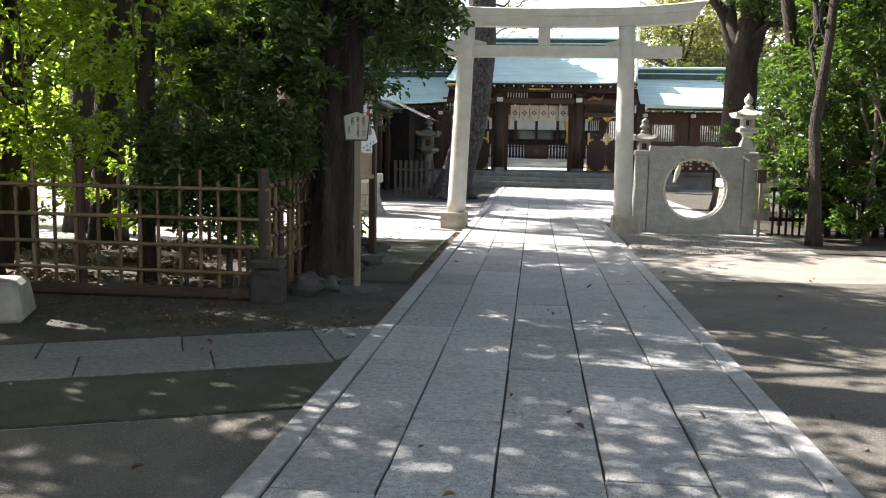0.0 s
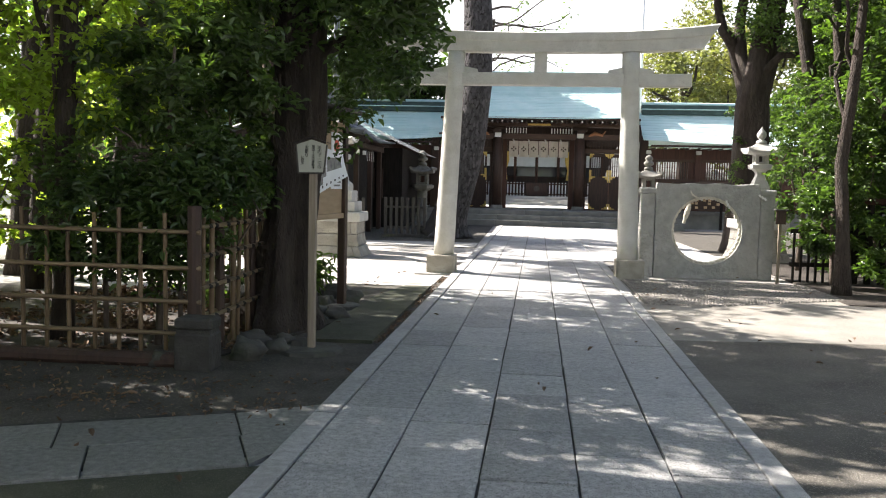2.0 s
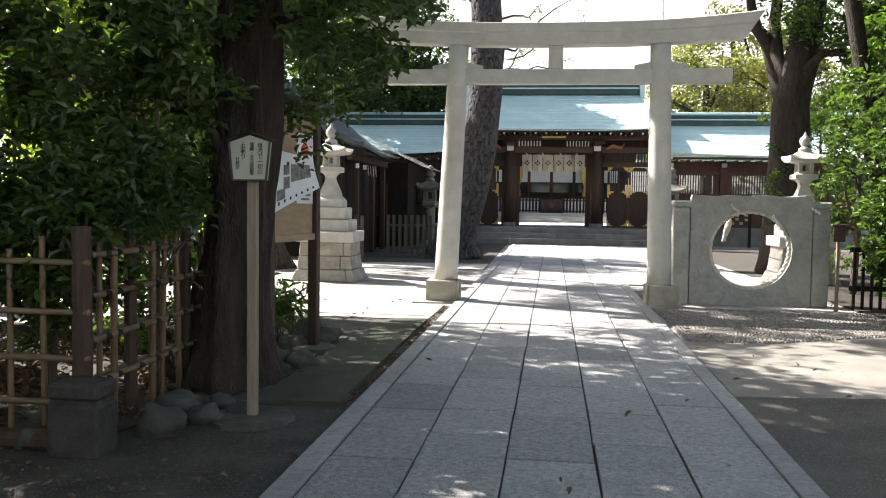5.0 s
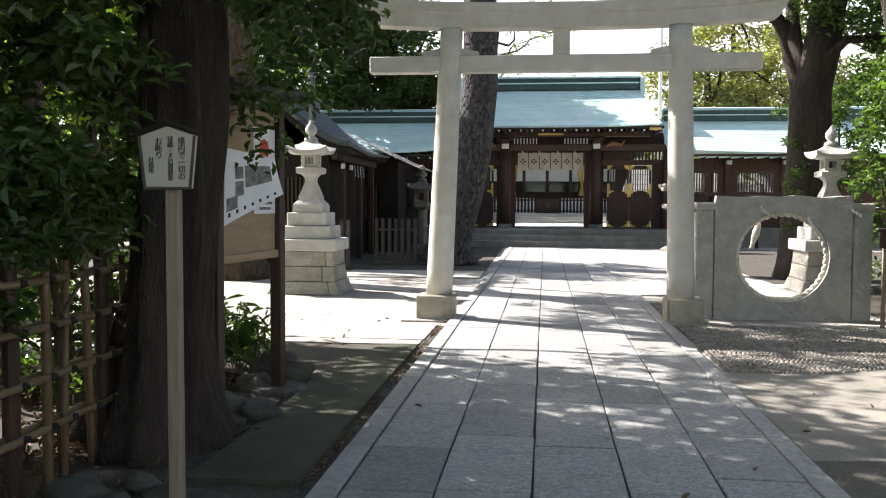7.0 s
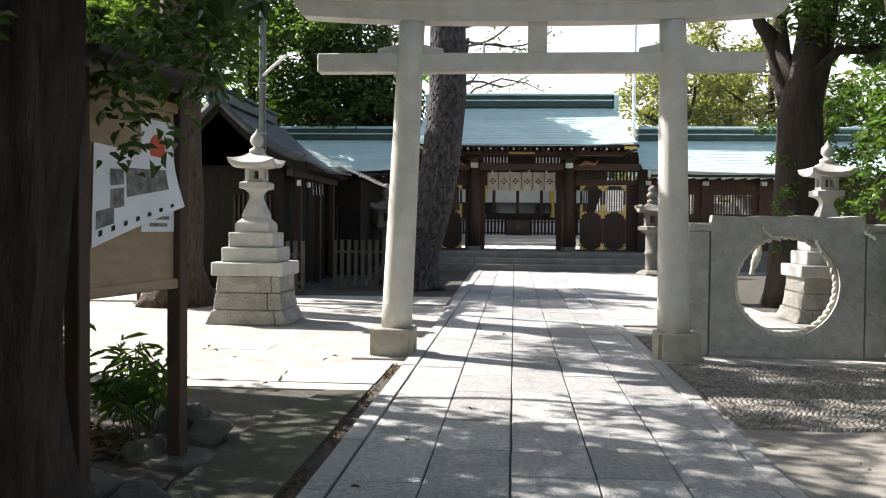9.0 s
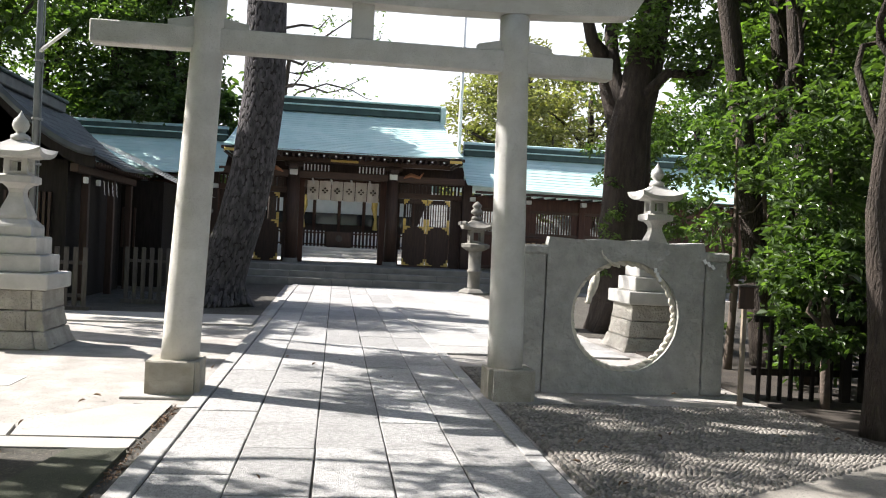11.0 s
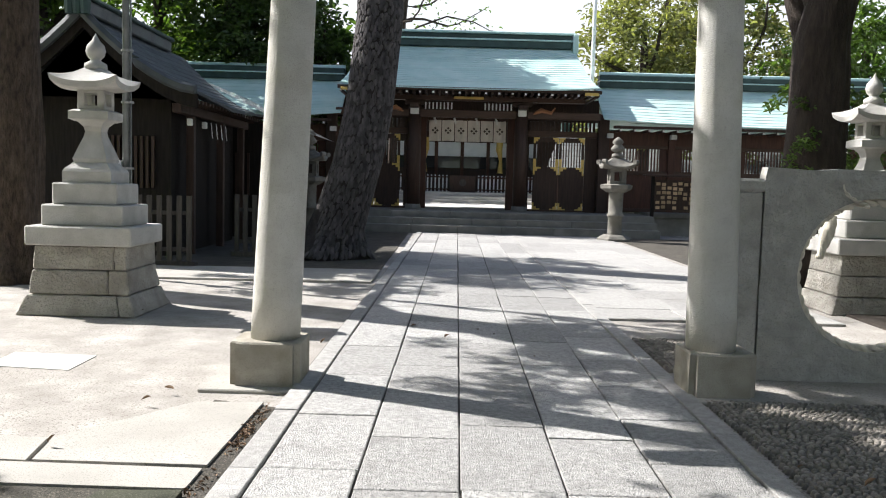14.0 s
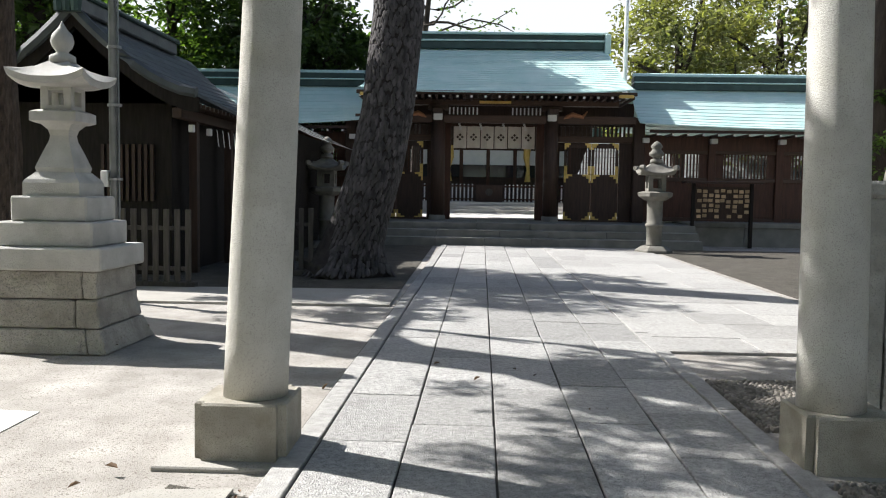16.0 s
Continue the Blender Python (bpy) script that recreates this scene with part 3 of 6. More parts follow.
# ---- torii ----
def torii():
    t = thing("torii", (0.012, 0.25, 0), "pale grey stone torii gate across the approach path", "torii")
    for s, foot, lean, xb, h in ((-1, 1.536, 0.146, 1.566, 0.24), (1, 1.526, 0.064, 1.56, 0.228)):
        pts, rad = [], []
        for i in range(13):
            f = i / 12
            pts.append((s * (foot - lean * f), 0, 0.285 + 3.395 * f))
            rad.append(0.172 - 0.03 * f ** 1.1)
        part("pillar", tube(pts, rad, 32), "torii_stone", t, smooth=True)
        bm = bmesh.new()
        x = s * xb
        # block with notched corners
        n = 0.045
        out = []
        for cx, cy in ((-1, -1), (1, -1), (1, 1), (-1, 1)):
            a = (x + cx * h, cy * (h - n))
            b = (x + cx * (h - n), cy * (h - n))
            c = (x + cx * (h - n), cy * h)
            out += [a, b, c] if cx * cy > 0 else [c, b, a]
        vs = [bm.verts.new((px, py, -0.03)) for px, py in out]
        f = bm.faces.new(vs)
        r = bmesh.ops.extrude_face_region(bm, geom=[f])
        up = [v for v in r["geom"] if isinstance(v, bmesh.types.BMVert)]
        bmesh.ops.translate(bm, verts=up, vec=(0, 0, 0.325))
        bmesh.ops.recalc_face_normals(bm, faces=bm.faces)
        bmesh.ops.bevel(bm, geom=[e for e in bm.edges if all(v.co.z > 0.26 for v in e.verts)], offset=0.012, segments=1, affect="EDGES")
        part("base_block", bm, "block_stone", t, "square granite base block with notched corners")
        part("plinth", box(x - (0.42 if s < 0 else 0.3), x + 0.32, -0.35, 0.33, -0.06, -0.004, 0.008), "concrete", t)
        for k in (-1, 1):
            bm = bmesh.new()
            xw = s * (foot - lean * 0.9) + k * 0.245
            add_box(bm, xw - 0.12, xw + 0.12, -0.05, 0.05, 3.34, 3.43, 0.006)
            for v in bm.verts:
                if v.co.z > 3.37:
                    v.co.z -= 0.035 if (v.co.x - xw) * k > 0 else -0.012
            part("wedge", bm, "torii_stone", t)
    part("tie_beam", box(-2.44, 2.44, -0.085, 0.085, 3.13, 3.34, 0.012), "torii_stone", t)
    part("centre_strut", box(-0.105, 0.105, -0.07, 0.07, 3.34, 3.69, 0.01), "torii_stone", t)
    bm = bmesh.new()
    rings = []
    for i in range(33):
        f = -1 + 2 * i / 32
        lift = 0.15 * abs(f) ** 2.6
        row = []
        for yy, zz in ((-0.13, 3.67), (0.13, 3.67), (0.14, 3.83), (0.165, 3.85), (0.175, 3.97), (0.0, 4.01), (-0.175, 3.97), (-0.165, 3.85), (-0.14, 3.83)):
            slant = 2.6 + 0.26 * (zz - 3.67) / 0.34
            row.append(bm.verts.new((f * slant, yy, zz + lift * (0.55 + 0.45 * (zz - 3.67) / 0.34))))
        rings.append(row)
    for a, b in zip(rings, rings[1:]):
        for k in range(9):
            bm.faces.new((a[k], a[(k + 1) % 9], b[(k + 1) % 9], b[k]))
    bm.faces.new(rings[0])
    bm.faces.new(rings[-1][::-1])
    bmesh.ops.recalc_face_normals(bm, faces=bm.faces)
    part("lintel", bm, "torii_stone", t, "upcurved stone top lintel")


# ---- stone wall with the round opening ----
def ring_wall():
    w = thing("stone_ring_wall", (2.9, 0.73, 0), "rough grey granite slab wall with a large round opening", "wall")
    hw, top, cz, r, th = 0.86, 1.58, 0.785, 0.585, 0.13
    bm = bmesh.new()
    rng = random.Random(2)
    n = 72
    inner, outer = [], []
    for i in range(n):
        a = 2 * math.pi * i / n
        dx, dz = math.cos(a), math.sin(a)
        inner.append((r * dx, cz + r * dz))
        k = min((hw / abs(dx)) if abs(dx) > 1e-6 else 9e9, ((top - cz) if dz > 0 else cz + 0.03) / abs(dz) if abs(dz) > 1e-6 else 9e9)
        outer.append((max(-hw, min(hw, k * dx)), cz + k * dz))
    for cx, czz in ((-hw, top), (hw, top), (-hw, -0.03), (hw, -0.03)):
        j = min(range(n), key=lambda i: (outer[i][0] - cx) ** 2 + (outer[i][1] - czz) ** 2)
        outer[j] = (cx * 0.985 if czz > 1 else cx, czz)
    layers = []
    for y in (0, th):
        rows = []
        for q in range(7):
            f = q / 6
            row = []
            for i in range(n):
                x = inner[i][0] * (1 - f) + outer[i][0] * f
                z = inner[i][1] * (1 - f) + outer[i][1] * f
                nz = noise.noise(Vector((x * 9, z * 9, y))) * 0.014 + noise.noise(Vector((x * 3, z * 3, y + 5))) * 0.016
                if q == 6 and z > 1.3:
                    z += noise.noise(Vector((x * 3, 1, y))) * 0.03
                row.append(bm.verts.new((x, y + nz, z)))
            rows.append(row)
        layers.append(rows)
    for li, rows in enumerate(layers):
        for a, b in zip(rows, rows[1:]):
            for i in range(n):
                q = (a[i], a[(i + 1) % n], b[(i + 1) % n], b[i])
                bm.faces.new(q if li else q[::-1])
    for q in (0, 6):
        A, B = layers[0][q], layers[1][q]
        for i in range(n):
            f = (A[i], A[(i + 1) % n], B[(i + 1) % n], B[i])
            bm.faces.new(f)
    bmesh.ops.recalc_face_normals(bm, faces=bm.faces)
    part("panel", bm, "ring_stone", w)
    for s in (-1, 1):
        x = s * (hw + 0.13)
        bm = box(x - 0.115, x + 0.115, -0.012, th + 0.1, -0.03, 1.4, 0.012)
        part("pier", bm, "ring_stone", w)
        part("pier_cap", box(x - 0.135, x + 0.135, -0.03, th + 0.12, 1.4, 1.5, 0.02), "ring_stone", w)
    # straw rope round the rim
    bm = bmesh.new()
    pts, N = [], 150
    for k in range(2):
        pts = []
        for i in range(N + 1):
            a = 2 * math.pi * i / N
            tw = i * 2 * math.pi / 2.5 / 1.0 * 0.33 + k * math.pi
            rr = r - 0.018 + 0.018 * math.cos(tw)
            pts.append((rr * math.cos(a), th * 0.55 + 0.014 * math.sin(tw), cz + rr * math.sin(a)))
        add_tube(bm, pts, [0.023] * len(pts), 6, False)
    rope = thing("straw_rope", (2.9, 0.73, 0), "pale twisted straw rope round the rim of the opening", "rope")
    part("strand", bm, "rope", rope, smooth=True)
    for x, z, k in ((0.3, 1.31, 0), (0.83, 1.42, -30)):
        st = thing("paper_streamer", (2.9 + x, 0.70, z), "white zigzag paper streamer hanging on the stone", "paper streamer", "paper streamers")
        bm = bmesh.new()
        px, pz = 0.0, 0.0
        for j in range(3):
            vs = [bm.verts.new(p) for p in ((px - 0.016, -0.004 * j, pz), (px + 0.016, -0.004 * j, pz), (px + 0.016, -0.012 - 0.004 * j, pz - 0.05), (px - 0.016, -0.012 - 0.004 * j, pz - 0.05))]
            bm.faces.new(vs)
            px += 0.024
            pz -= 0.045
        bmesh.ops.rotate(bm, verts=bm.verts, cent=(0, 0, 0), matrix=Matrix.Rotation(radians(k), 3, "Y"))
        bmesh.ops.solidify(bm, geom=bm.faces[:], thickness=0.002)
        part("paper", bm, "white_paint", st)
    # loose rope ends at the upper rim
    tail = thing("rope_tail", (2.9, 0.70, 1.3), "frayed pale straw rope end hanging in the round opening", "rope")
    for k in range(3):
        ph = k * 2.1
        pts = [(-0.27 - 0.09 * f + 0.014 * math.cos(ph + f * 9), 0.18 + 0.012 * math.sin(ph + f * 9), -0.07 - 0.33 * f) for f in (i / 14 for i in range(15))]
        part("strand", tube(pts, [0.018 + 0.02 * math.sin(math.pi * min(1, i / 11)) for i in range(15)], 6), "rope", tail, smooth=True)
    for k in range(2):
        pts = [(-0.3 + 0.2 * f, -0.025 + 0.012 * math.sin(k * math.pi + f * 14), 0.16 - 0.15 * math.sqrt(f) + 0.01 * math.cos(k * math.pi + f * 14)) for f in (i / 14 for i in range(15))]
        part("loose_end", tube(pts, [0.006 + 0.006 * i / 14 for i in range(15)], 6), "rope", tail, smooth=True)


# ---- stone lanterns ----
def cap_bm(h, z0, z1, lift, lip=0.05, seg=4):
    """A square lantern roof with upturned corners."""
    bm = bmesh.new()
    n = 10
    def ring(rad, z, lf):
        row = []
        for sd in range(4):
            for i in range(n):
                f = -1 + 2 * i / n
                x, y = (f, -1) if sd == 0 else (1, f) if sd == 1 else (-f, 1) if sd == 2 else (-1, -f)
                e = abs(f) ** 3
                row.append(bm.verts.new((x * rad * (1 + 0.06 * e), y * rad * (1 + 0.06 * e), z + lf * e)))
        return row
    rings = [ring(h * 0.5, z0 - 0.01, 0), ring(h * 0.96, z0, lift), ring(h, z0 + lip, lift), ring(h * 0.72, z0 + lip + (z1 - z0) * 0.26, lift * 0.3),
             ring(h * 0.48, z0 + (z1 - z0) * 0.75, 0), ring(h * 0.25, z1, 0)]
    m = len(rings[0])
    for a, b in zip(rings, rings[1:]):
        for i in range(m):
            bm.faces.new((a[i], a[(i + 1) % m], b[(i + 1) % m], b[i]))
    bm.faces.new(rings[0][::-1])
    bm.faces.new(rings[-1])
    bmesh.ops.recalc_face_normals(bm, faces=bm.faces)
    return bm


def fire_box(parent, h, z0, z1, material):
    """A light chamber with four openings."""
    p = h * 0.52
    e = (z1 - z0) * 0.2
    ch = part("light_chamber", box(-h + 0.003, h - 0.003, -h + 0.003, h - 0.003, z0 + 0.001, z0 + e, 0.006), material, parent)
    part("head_slab", box(-h + 0.003, h - 0.003, -h + 0.003, h - 0.003, z1 - e, z1 - 0.001, 0.006), material, ch)
    for sx in (-1, 1):
        for sy in (-1, 1):
            part("corner_pillar", box(min(sx * h, sx * (h - p)), max(sx * h, sx * (h - p)), min(sy * h, sy * (h - p)), max(sy * h, sy * (h - p)), z0, z1, 0.006), material, ch)
    return ch


def big_lantern():
    L = thing("stone_lantern", (-4.03, 3.28, -0.03), "tall pale granite lantern on a stepped masonry pedestal", "lantern", "stone lanterns")
    D = 0.9
    rng = random.Random(5)
    for z0, z1, h0, h1 in ((0.0, 0.21, 0.61, 0.525), (0.21, 0.46, 0.51, 0.485), (0.46, 0.705, 0.48, 0.47)):
        for sx0, sx1 in ((-1, 0.72), (0.72, 1)) if z0 != 0.21 else ((-1, 0.6), (0.6, 1)):
            bm = bmesh.new()
            def P(f, g, z, h):
                return (f * h, g * h * D, z)
            vs = []
            for z, h in ((z0 + 0.004, h0), (z1 - 0.004, h1)):
                for f, g in ((sx0, -1), (sx1, -1), (sx1, 1), (sx0, 1)):
                    gx = 0.004 * (1 if f == sx0 else -1)
                    vs.append(bm.verts.new((f * h + gx, g * h * D, z)))
            for q in ((3, 2, 1, 0), (4, 5, 6, 7), (0, 1, 5, 4), (1, 2, 6, 5), (2, 3, 7, 6), (3, 0, 4, 7)):
                bm.faces.new([vs[i] for i in q])
            bmesh.ops.bevel(bm, geom=bm.edges[:], offset=0.012, segments=1, affect="EDGES")
            bmesh.ops.subdivide_edges(bm, edges=bm.edges[:], cuts=3, use_grid_fill=True)
            for v in bm.verts:
                v.co += Vector((noise.noise(v.co * 9), noise.noise(v.co * 9 + Vector((4, 0, 0))), 0)) * 0.016
            part("pedestal_stone", bm, "rough_stone", L, "rough-hewn pedestal stone")
    for h, z0, z1 in ((0.535, 0.705, 0.90), (0.415, 0.90, 1.115), (0.335, 1.115, 1.335)):
        part("step_slab", box(-h, h, -h * D, h * D, z0, z1, 0.015), "lantern_stone", L)
    part("foot", loft(((0.25, 1.335), (0.25, 1.45), (0.235, 1.48), (0.19, 1.525), (0.175, 1.545))), "lantern_stone", L)
    part("shaft", loft(((0.165, 1.545), (0.175, 1.585), (0.135, 1.70), (0.09, 1.82), (0.082, 1.87), (0.095, 1.92), (0.14, 1.97))), "lantern_stone", L)
    part("platform", loft(((0.16, 1.97), (0.205, 1.99), (0.205, 2.07), (0.16, 2.09))), "lantern_stone", L)
    fire_box(L, 0.138, 2.09, 2.30, "lantern_stone")
    part("cap", cap_bm(0.325, 2.30, 2.52, 0.07, 0.06), "lantern_stone", L, smooth=False)
    part("finial", loft(((0.115, 2.51), (0.11, 2.57), (0.055, 2.60), (0.05, 2.61), (0.085, 2.65), (0.1, 2.70), (0.085, 2.76), (0.04, 2.81), (0.012, 2.86), (0.004, 2.88)), 20, 0), "lantern_stone", L, smooth=True)
    copy_thing(L, pose(4.78, 4.75, -0.03, 0, 0, 0))


def small_lantern():
    L = thing("stone_lantern", (4.08, 16.7, -0.02), "weathered mossy stone lantern with a round shaft", "lantern", "old lanterns by the gate")
    m = "dark_lantern"
    part("base", loft(((0.40, 0), (0.4, 0.06), (0.33, 0.12), (0.25, 0.17)), 6, 0), m, L)
    part("shaft", loft(((0.2, 0.17), (0.19, 0.2), (0.185, 0.62), (0.22, 0.64), (0.22, 0.7), (0.185, 0.72), (0.19, 1.24), (0.21, 1.27)), 20, 0), m, L, smooth=True)
    part("platform", loft(((0.22, 1.27), (0.36, 1.37), (0.37, 1.46), (0.28, 1.49)), 6, 0), m, L)
    fire_box(L, 0.21, 1.49, 1.88, m)
    part("cap", cap_bm(0.42, 1.89, 2.18, 0.13), m, L)
    for k in range(4):
        a = math.pi / 4 + k * math.pi / 2
        c = Vector((math.cos(a), math.sin(a), 0)) * 0.57
        part("scroll", tube([c + Vector((-0.06 * math.sin(a), 0.06 * math.cos(a), 2.06)), c + Vector((0.06 * math.sin(a), -0.06 * math.cos(a), 2.06))], [0.06, 0.06], 10), m, L)
    part("finial", loft(((0.16, 2.17), (0.15, 2.26), (0.08, 2.29), (0.08, 2.31), (0.17, 2.36), (0.18, 2.42), (0.11, 2.5), (0.1, 2.52), (0.15, 2.57), (0.1, 2.65), (0.02, 2.71)), 16, 0), m, L, smooth=True)
    copy_thing(L, pose(-3.95, 16.6, -0.02))


# ---- gate, wings, courtyard ----
def hipped_eave_roof(name, x0, x1, ye, yr, ze, zr, parent, rows, material, sag=0.35, flare=0.0, upturn=0.16):
    """Two curved slopes of overlapping metal courses between eave and ridge; each course is a part."""
    def prof(f):
        z = ze + (zr - ze) * (f ** (1 + sag))
        return z
    for side in (-1, 1):
        for i in range(rows):
            f0, f1 = i / rows, (i + 1) / rows
            bm = bmesh.new()
            nx = 14
            A, B = [], []
            for k in range(nx + 1):
                u = -1 + 2 * k / nx
                ins0, ins1 = flare * f0, flare * f1
                lift = upturn * abs(u) ** 4 * (1 - f0)
                lift1 = upturn * abs(u) ** 4 * (1 - f1)
                xa = (x0 + ins0) + (x1 - x0 - 2 * ins0) * (u + 1) / 2
                xb = (x0 + ins1) + (x1 - x0 - 2 * ins1) * (u + 1) / 2
                ya = yr + side * (yr - ye) * (1 - f0) * 1.0
                yb = yr + side * (yr - ye) * (1 - f1)
                A.append(bm.verts.new((xa, ya, prof(f0) + lift + 0.012)))
                B.append(bm.verts.new((xb, yb, prof(f1) + lift1)))
            for k in range(nx):
                q = (A[k], A[k + 1], B[k + 1], B[k])
                bm.faces.new(q if side < 0 else q[::-1])
            r = bmesh.ops.extrude_face_region(bm, geom=bm.faces[:])
            bmesh.ops.translate(bm, verts=[v for v in r["geom"] if isinstance(v, bmesh.types.BMVert)], vec=(0, 0, -0.03))
            bmesh.ops.recalc_face_normals(bm, faces=bm.faces)
            part(name, bm, material, parent)


def slats(parent, x0, x1, y, z0, z1, n, material, w=0.03, d=0.04, name="slat"):
    for i in range(n):
        x = x0 + (x1 - x0) * (i + 0.5) / n
        part(name, box(x - w / 2, x + w / 2, y - d / 2, y + d / 2, z0, z1, 0), material, parent)


def podium():
    p = thing("stone_steps", (0, 0, 0), "low grey granite steps and podium under the gate", "steps", kind="structure")
    rng = random.Random(12)
    for y0, z0, z1 in ((17.9, -0.05, 0.2), (18.3, 0.2, 0.385), (18.7, 0.385, 0.565)):
        x = -6.2
        while x < 5.5:
            n = min(x + rng.uniform(1.2, 1.9), 5.6)
            if 5.6 - n < 0.5:
                n = 5.6
            part("step_stone", box(x + 0.004, n - 0.004, y0, y0 + 0.45 if z1 < 0.5 else 22.4, z0 - (0.1 if z0 > 0 else 0), z1, 0.012), "podium_stone", p)
            x = n
    q = thing("foundation_course", (0, 0, 0), "grey stone footing under the wing walls", "footing", kind="structure")
    for x0, x1 in ((5.62, 26), (-16, -6.22)):
        x = x0
        while x < x1:
            n = min(x + 1.6, x1)
            part("footing_stone", box(x + 0.004, n - 0.004, 19.75, 21.5, -0.05, 0.5, 0.012), "podium_stone", q)
            part("footing_cap", box(x + 0.003, n - 0.003, 19.7, 21.5, 0.5, 0.64, 0.012), "podium_stone", q)
            x = n


def gold_corner(bm, x, z, sx, sz, y, s=0.24):
    """A stepped metal corner fitting."""
    add_box(bm, min(x, x + sx * s), max(x, x + sx * s), y - 0.012, y, min(z, z + sz * 0.055), max(z, z + sz * 0.055))
    add_box(bm, min(x, x + sx * 0.055), max(x, x + sx * 0.055), y - 0.0122, y, min(z, z + sz * s), max(z, z + sz * s))
    add_box(bm, min(x, x + sx * 0.13), max(x, x + sx * 0.13), y - 0.0124, y, min(z, z + sz * 0.12), max(z, z + sz * 0.12))


def door_leaf(g, x0, x1, y):
    d = part("door", box(x0, x1, y, y + 0.06, 0.6, 1.95, 0.006), "dark_wood", g, "dark lacquered lattice door with gilt fittings")
    part("door_rail", box(x0, x1, y, y + 0.06, 2.72, 2.86, 0.006), "dark_wood", g)
    for a in (x0, x1 - 0.08):
        part("door_stile", box(a, a + 0.08, y + 0.001, y + 0.059, 1.95, 2.72, 0.004), "dark_wood", g)
    slats(d, x0 + 0.09, x1 - 0.09, y + 0.03, 1.95, 2.72, 7, "dark_wood", 0.035, 0.035, "lattice_bar")
    for x, sx in ((x0, 1), (x1, -1)):
        for z, sz, size in ((0.6, 1, 0.24), (1.95, -1, 0.24), (2.86, -1, 0.18)):
            bm = bmesh.new()
            gold_corner(bm, x, z, sx, sz, y - 0.002, size)
            part("gilt_fitting", bm, "gold", d)
        part("gilt_strip", box(min(x, x + sx * 0.09), max(x, x + sx * 0.09), y - 0.014, y - 0.002, 1.955, 2.2, 0), "gold", d)


def shrine_gate():
    g = thing("shrine_gate", (0.228, 0, 0), "dark timber shrine gate with a green copper roof", "gate")
    y = 21.55
    for s in (-1, 1):
        x = s * 1.62
        part("main_post", tube([(x, 20.35, 0.56), (x, 20.35, 3.75)], [0.21, 0.2], 20), "dark_wood", g, smooth=True)
        part("post_shoe", tube([(x, 20.35, 0.565), (x, 20.35, 0.72)], [0.25, 0.23], 20), "podium_stone", g)
        part("door_jamb", box(x - 0.36 * (s < 0) - 0.02 * (s > 0), x + 0.36 * (s > 0) + 0.02 * (s < 0), y - 0.1, y + 0.25, 0.565, 3.5, 0.01), "dark_wood", g)
        inner = s * 1.28
        part("inner_jamb", box(min(inner, s * 1.6), max(inner, s * 1.6), y - 0.06, y + 0.18, 0.565, 3.5, 0.01), "brown_wood", g)
        part("corner_post", box(s * 4.2 - 0.16, s * 4.2 + 0.16, 20.7, 21.0, 0.565, 3.6, 0.015), "dark_wood", g)
        part("sill_beam", box(min(s * 1.85, s * 4.1), max(s * 1.85, s * 4.1), 21.0, 21.2, 0.562, 0.62, 0.006), "beam_wood", g)
        part("bay_lintel", box(min(s * 1.82, s * 4.1), max(s * 1.82, s * 4.1), 20.95, 21.15, 2.88, 3.06, 0.01), "beam_wood", g)
        a, b = sorted((s * 2.08, s * 2.86))
        door_leaf(g, a, b, 21.02)
        a, b = sorted((s * 2.88, s * 3.66))
        door_leaf(g, a, b, 21.02)
        part("side_panel", box(min(s * 3.68, s * 4.1), max(s * 3.68, s * 4.1), 21.02, 21.1, 0.6, 2.88, 0.006), "dark_wood", g)
        slats(g, min(s * 1.95, s * 4.0), max(s * 1.95, s * 4.0), 21.05, 3.06, 3.36, 17, "dark_wood", 0.06, 0.05, "transom_bar")
        part("bracket", box(x - 0.3, x + 0.3, 20.2, 20.5, 3.72, 3.86, 0.02), "dark_wood", g)
        part("bracket_arm", box(x - 0.14, x + 0.14, 19.75, 20.95, 3.6, 3.74, 0.02), "dark_wood", g)
        part("white_boss", box(x - 0.13, x + 0.13, 20.12, 20.2, 3.42, 3.7, 0.02), "white_paint", g, "carved white-painted boss")
        part("gilt_cap", box(s * 3.55 - 0.2, s * 3.55 + 0.2, 19.3, 19.34, 4.0, 4.09, 0.01), "gold", g)
        sc = bmesh.new()
        add_tube(sc, [(s * 1.95, 20.3, 3.5), (s * 2.2, 20.28, 3.62), (s * 2.5, 20.28, 3.55), (s * 2.62, 20.28, 3.72)], [0.05, 0.08, 0.06, 0.02], 10)
        part("carved_nosing", sc, "orange_wood", g, "carved timber nosing with pale end")
    part("tie_beam", box(-4.0, 4.0, 20.25, 20.45, 3.36, 3.58, 0.012), "beam_wood", g)
    part("upper_beam", box(-3.5, 3.5, 20.2, 20.5, 3.86, 4.02, 0.012), "beam_wood", g)
    part("back_panel", box(-4.2, 4.2, 21.7, 21.8, 3.4, 4.1, 0), "dark_wood", g)
    part("door_head", box(-1.3, 1.3, y - 0.05, y + 0.15, 3.36, 3.6, 0.01), "beam_wood", g)
    part("gilt_plate", box(-0.45, 0.45, 20.16, 20.2, 3.9, 3.98, 0.01), "gold", g)
    for x0, x1 in ((-1.35, -0.45), (0.45, 1.35)):
        for i in range(8):
            x = x0 + (x1 - x0) * (i + 0.5) / 8
            part("transom_bar", box(x - 0.02, x + 0.02, 20.3, 20.36, 3.6, 3.8, 0), "white_paint", g)
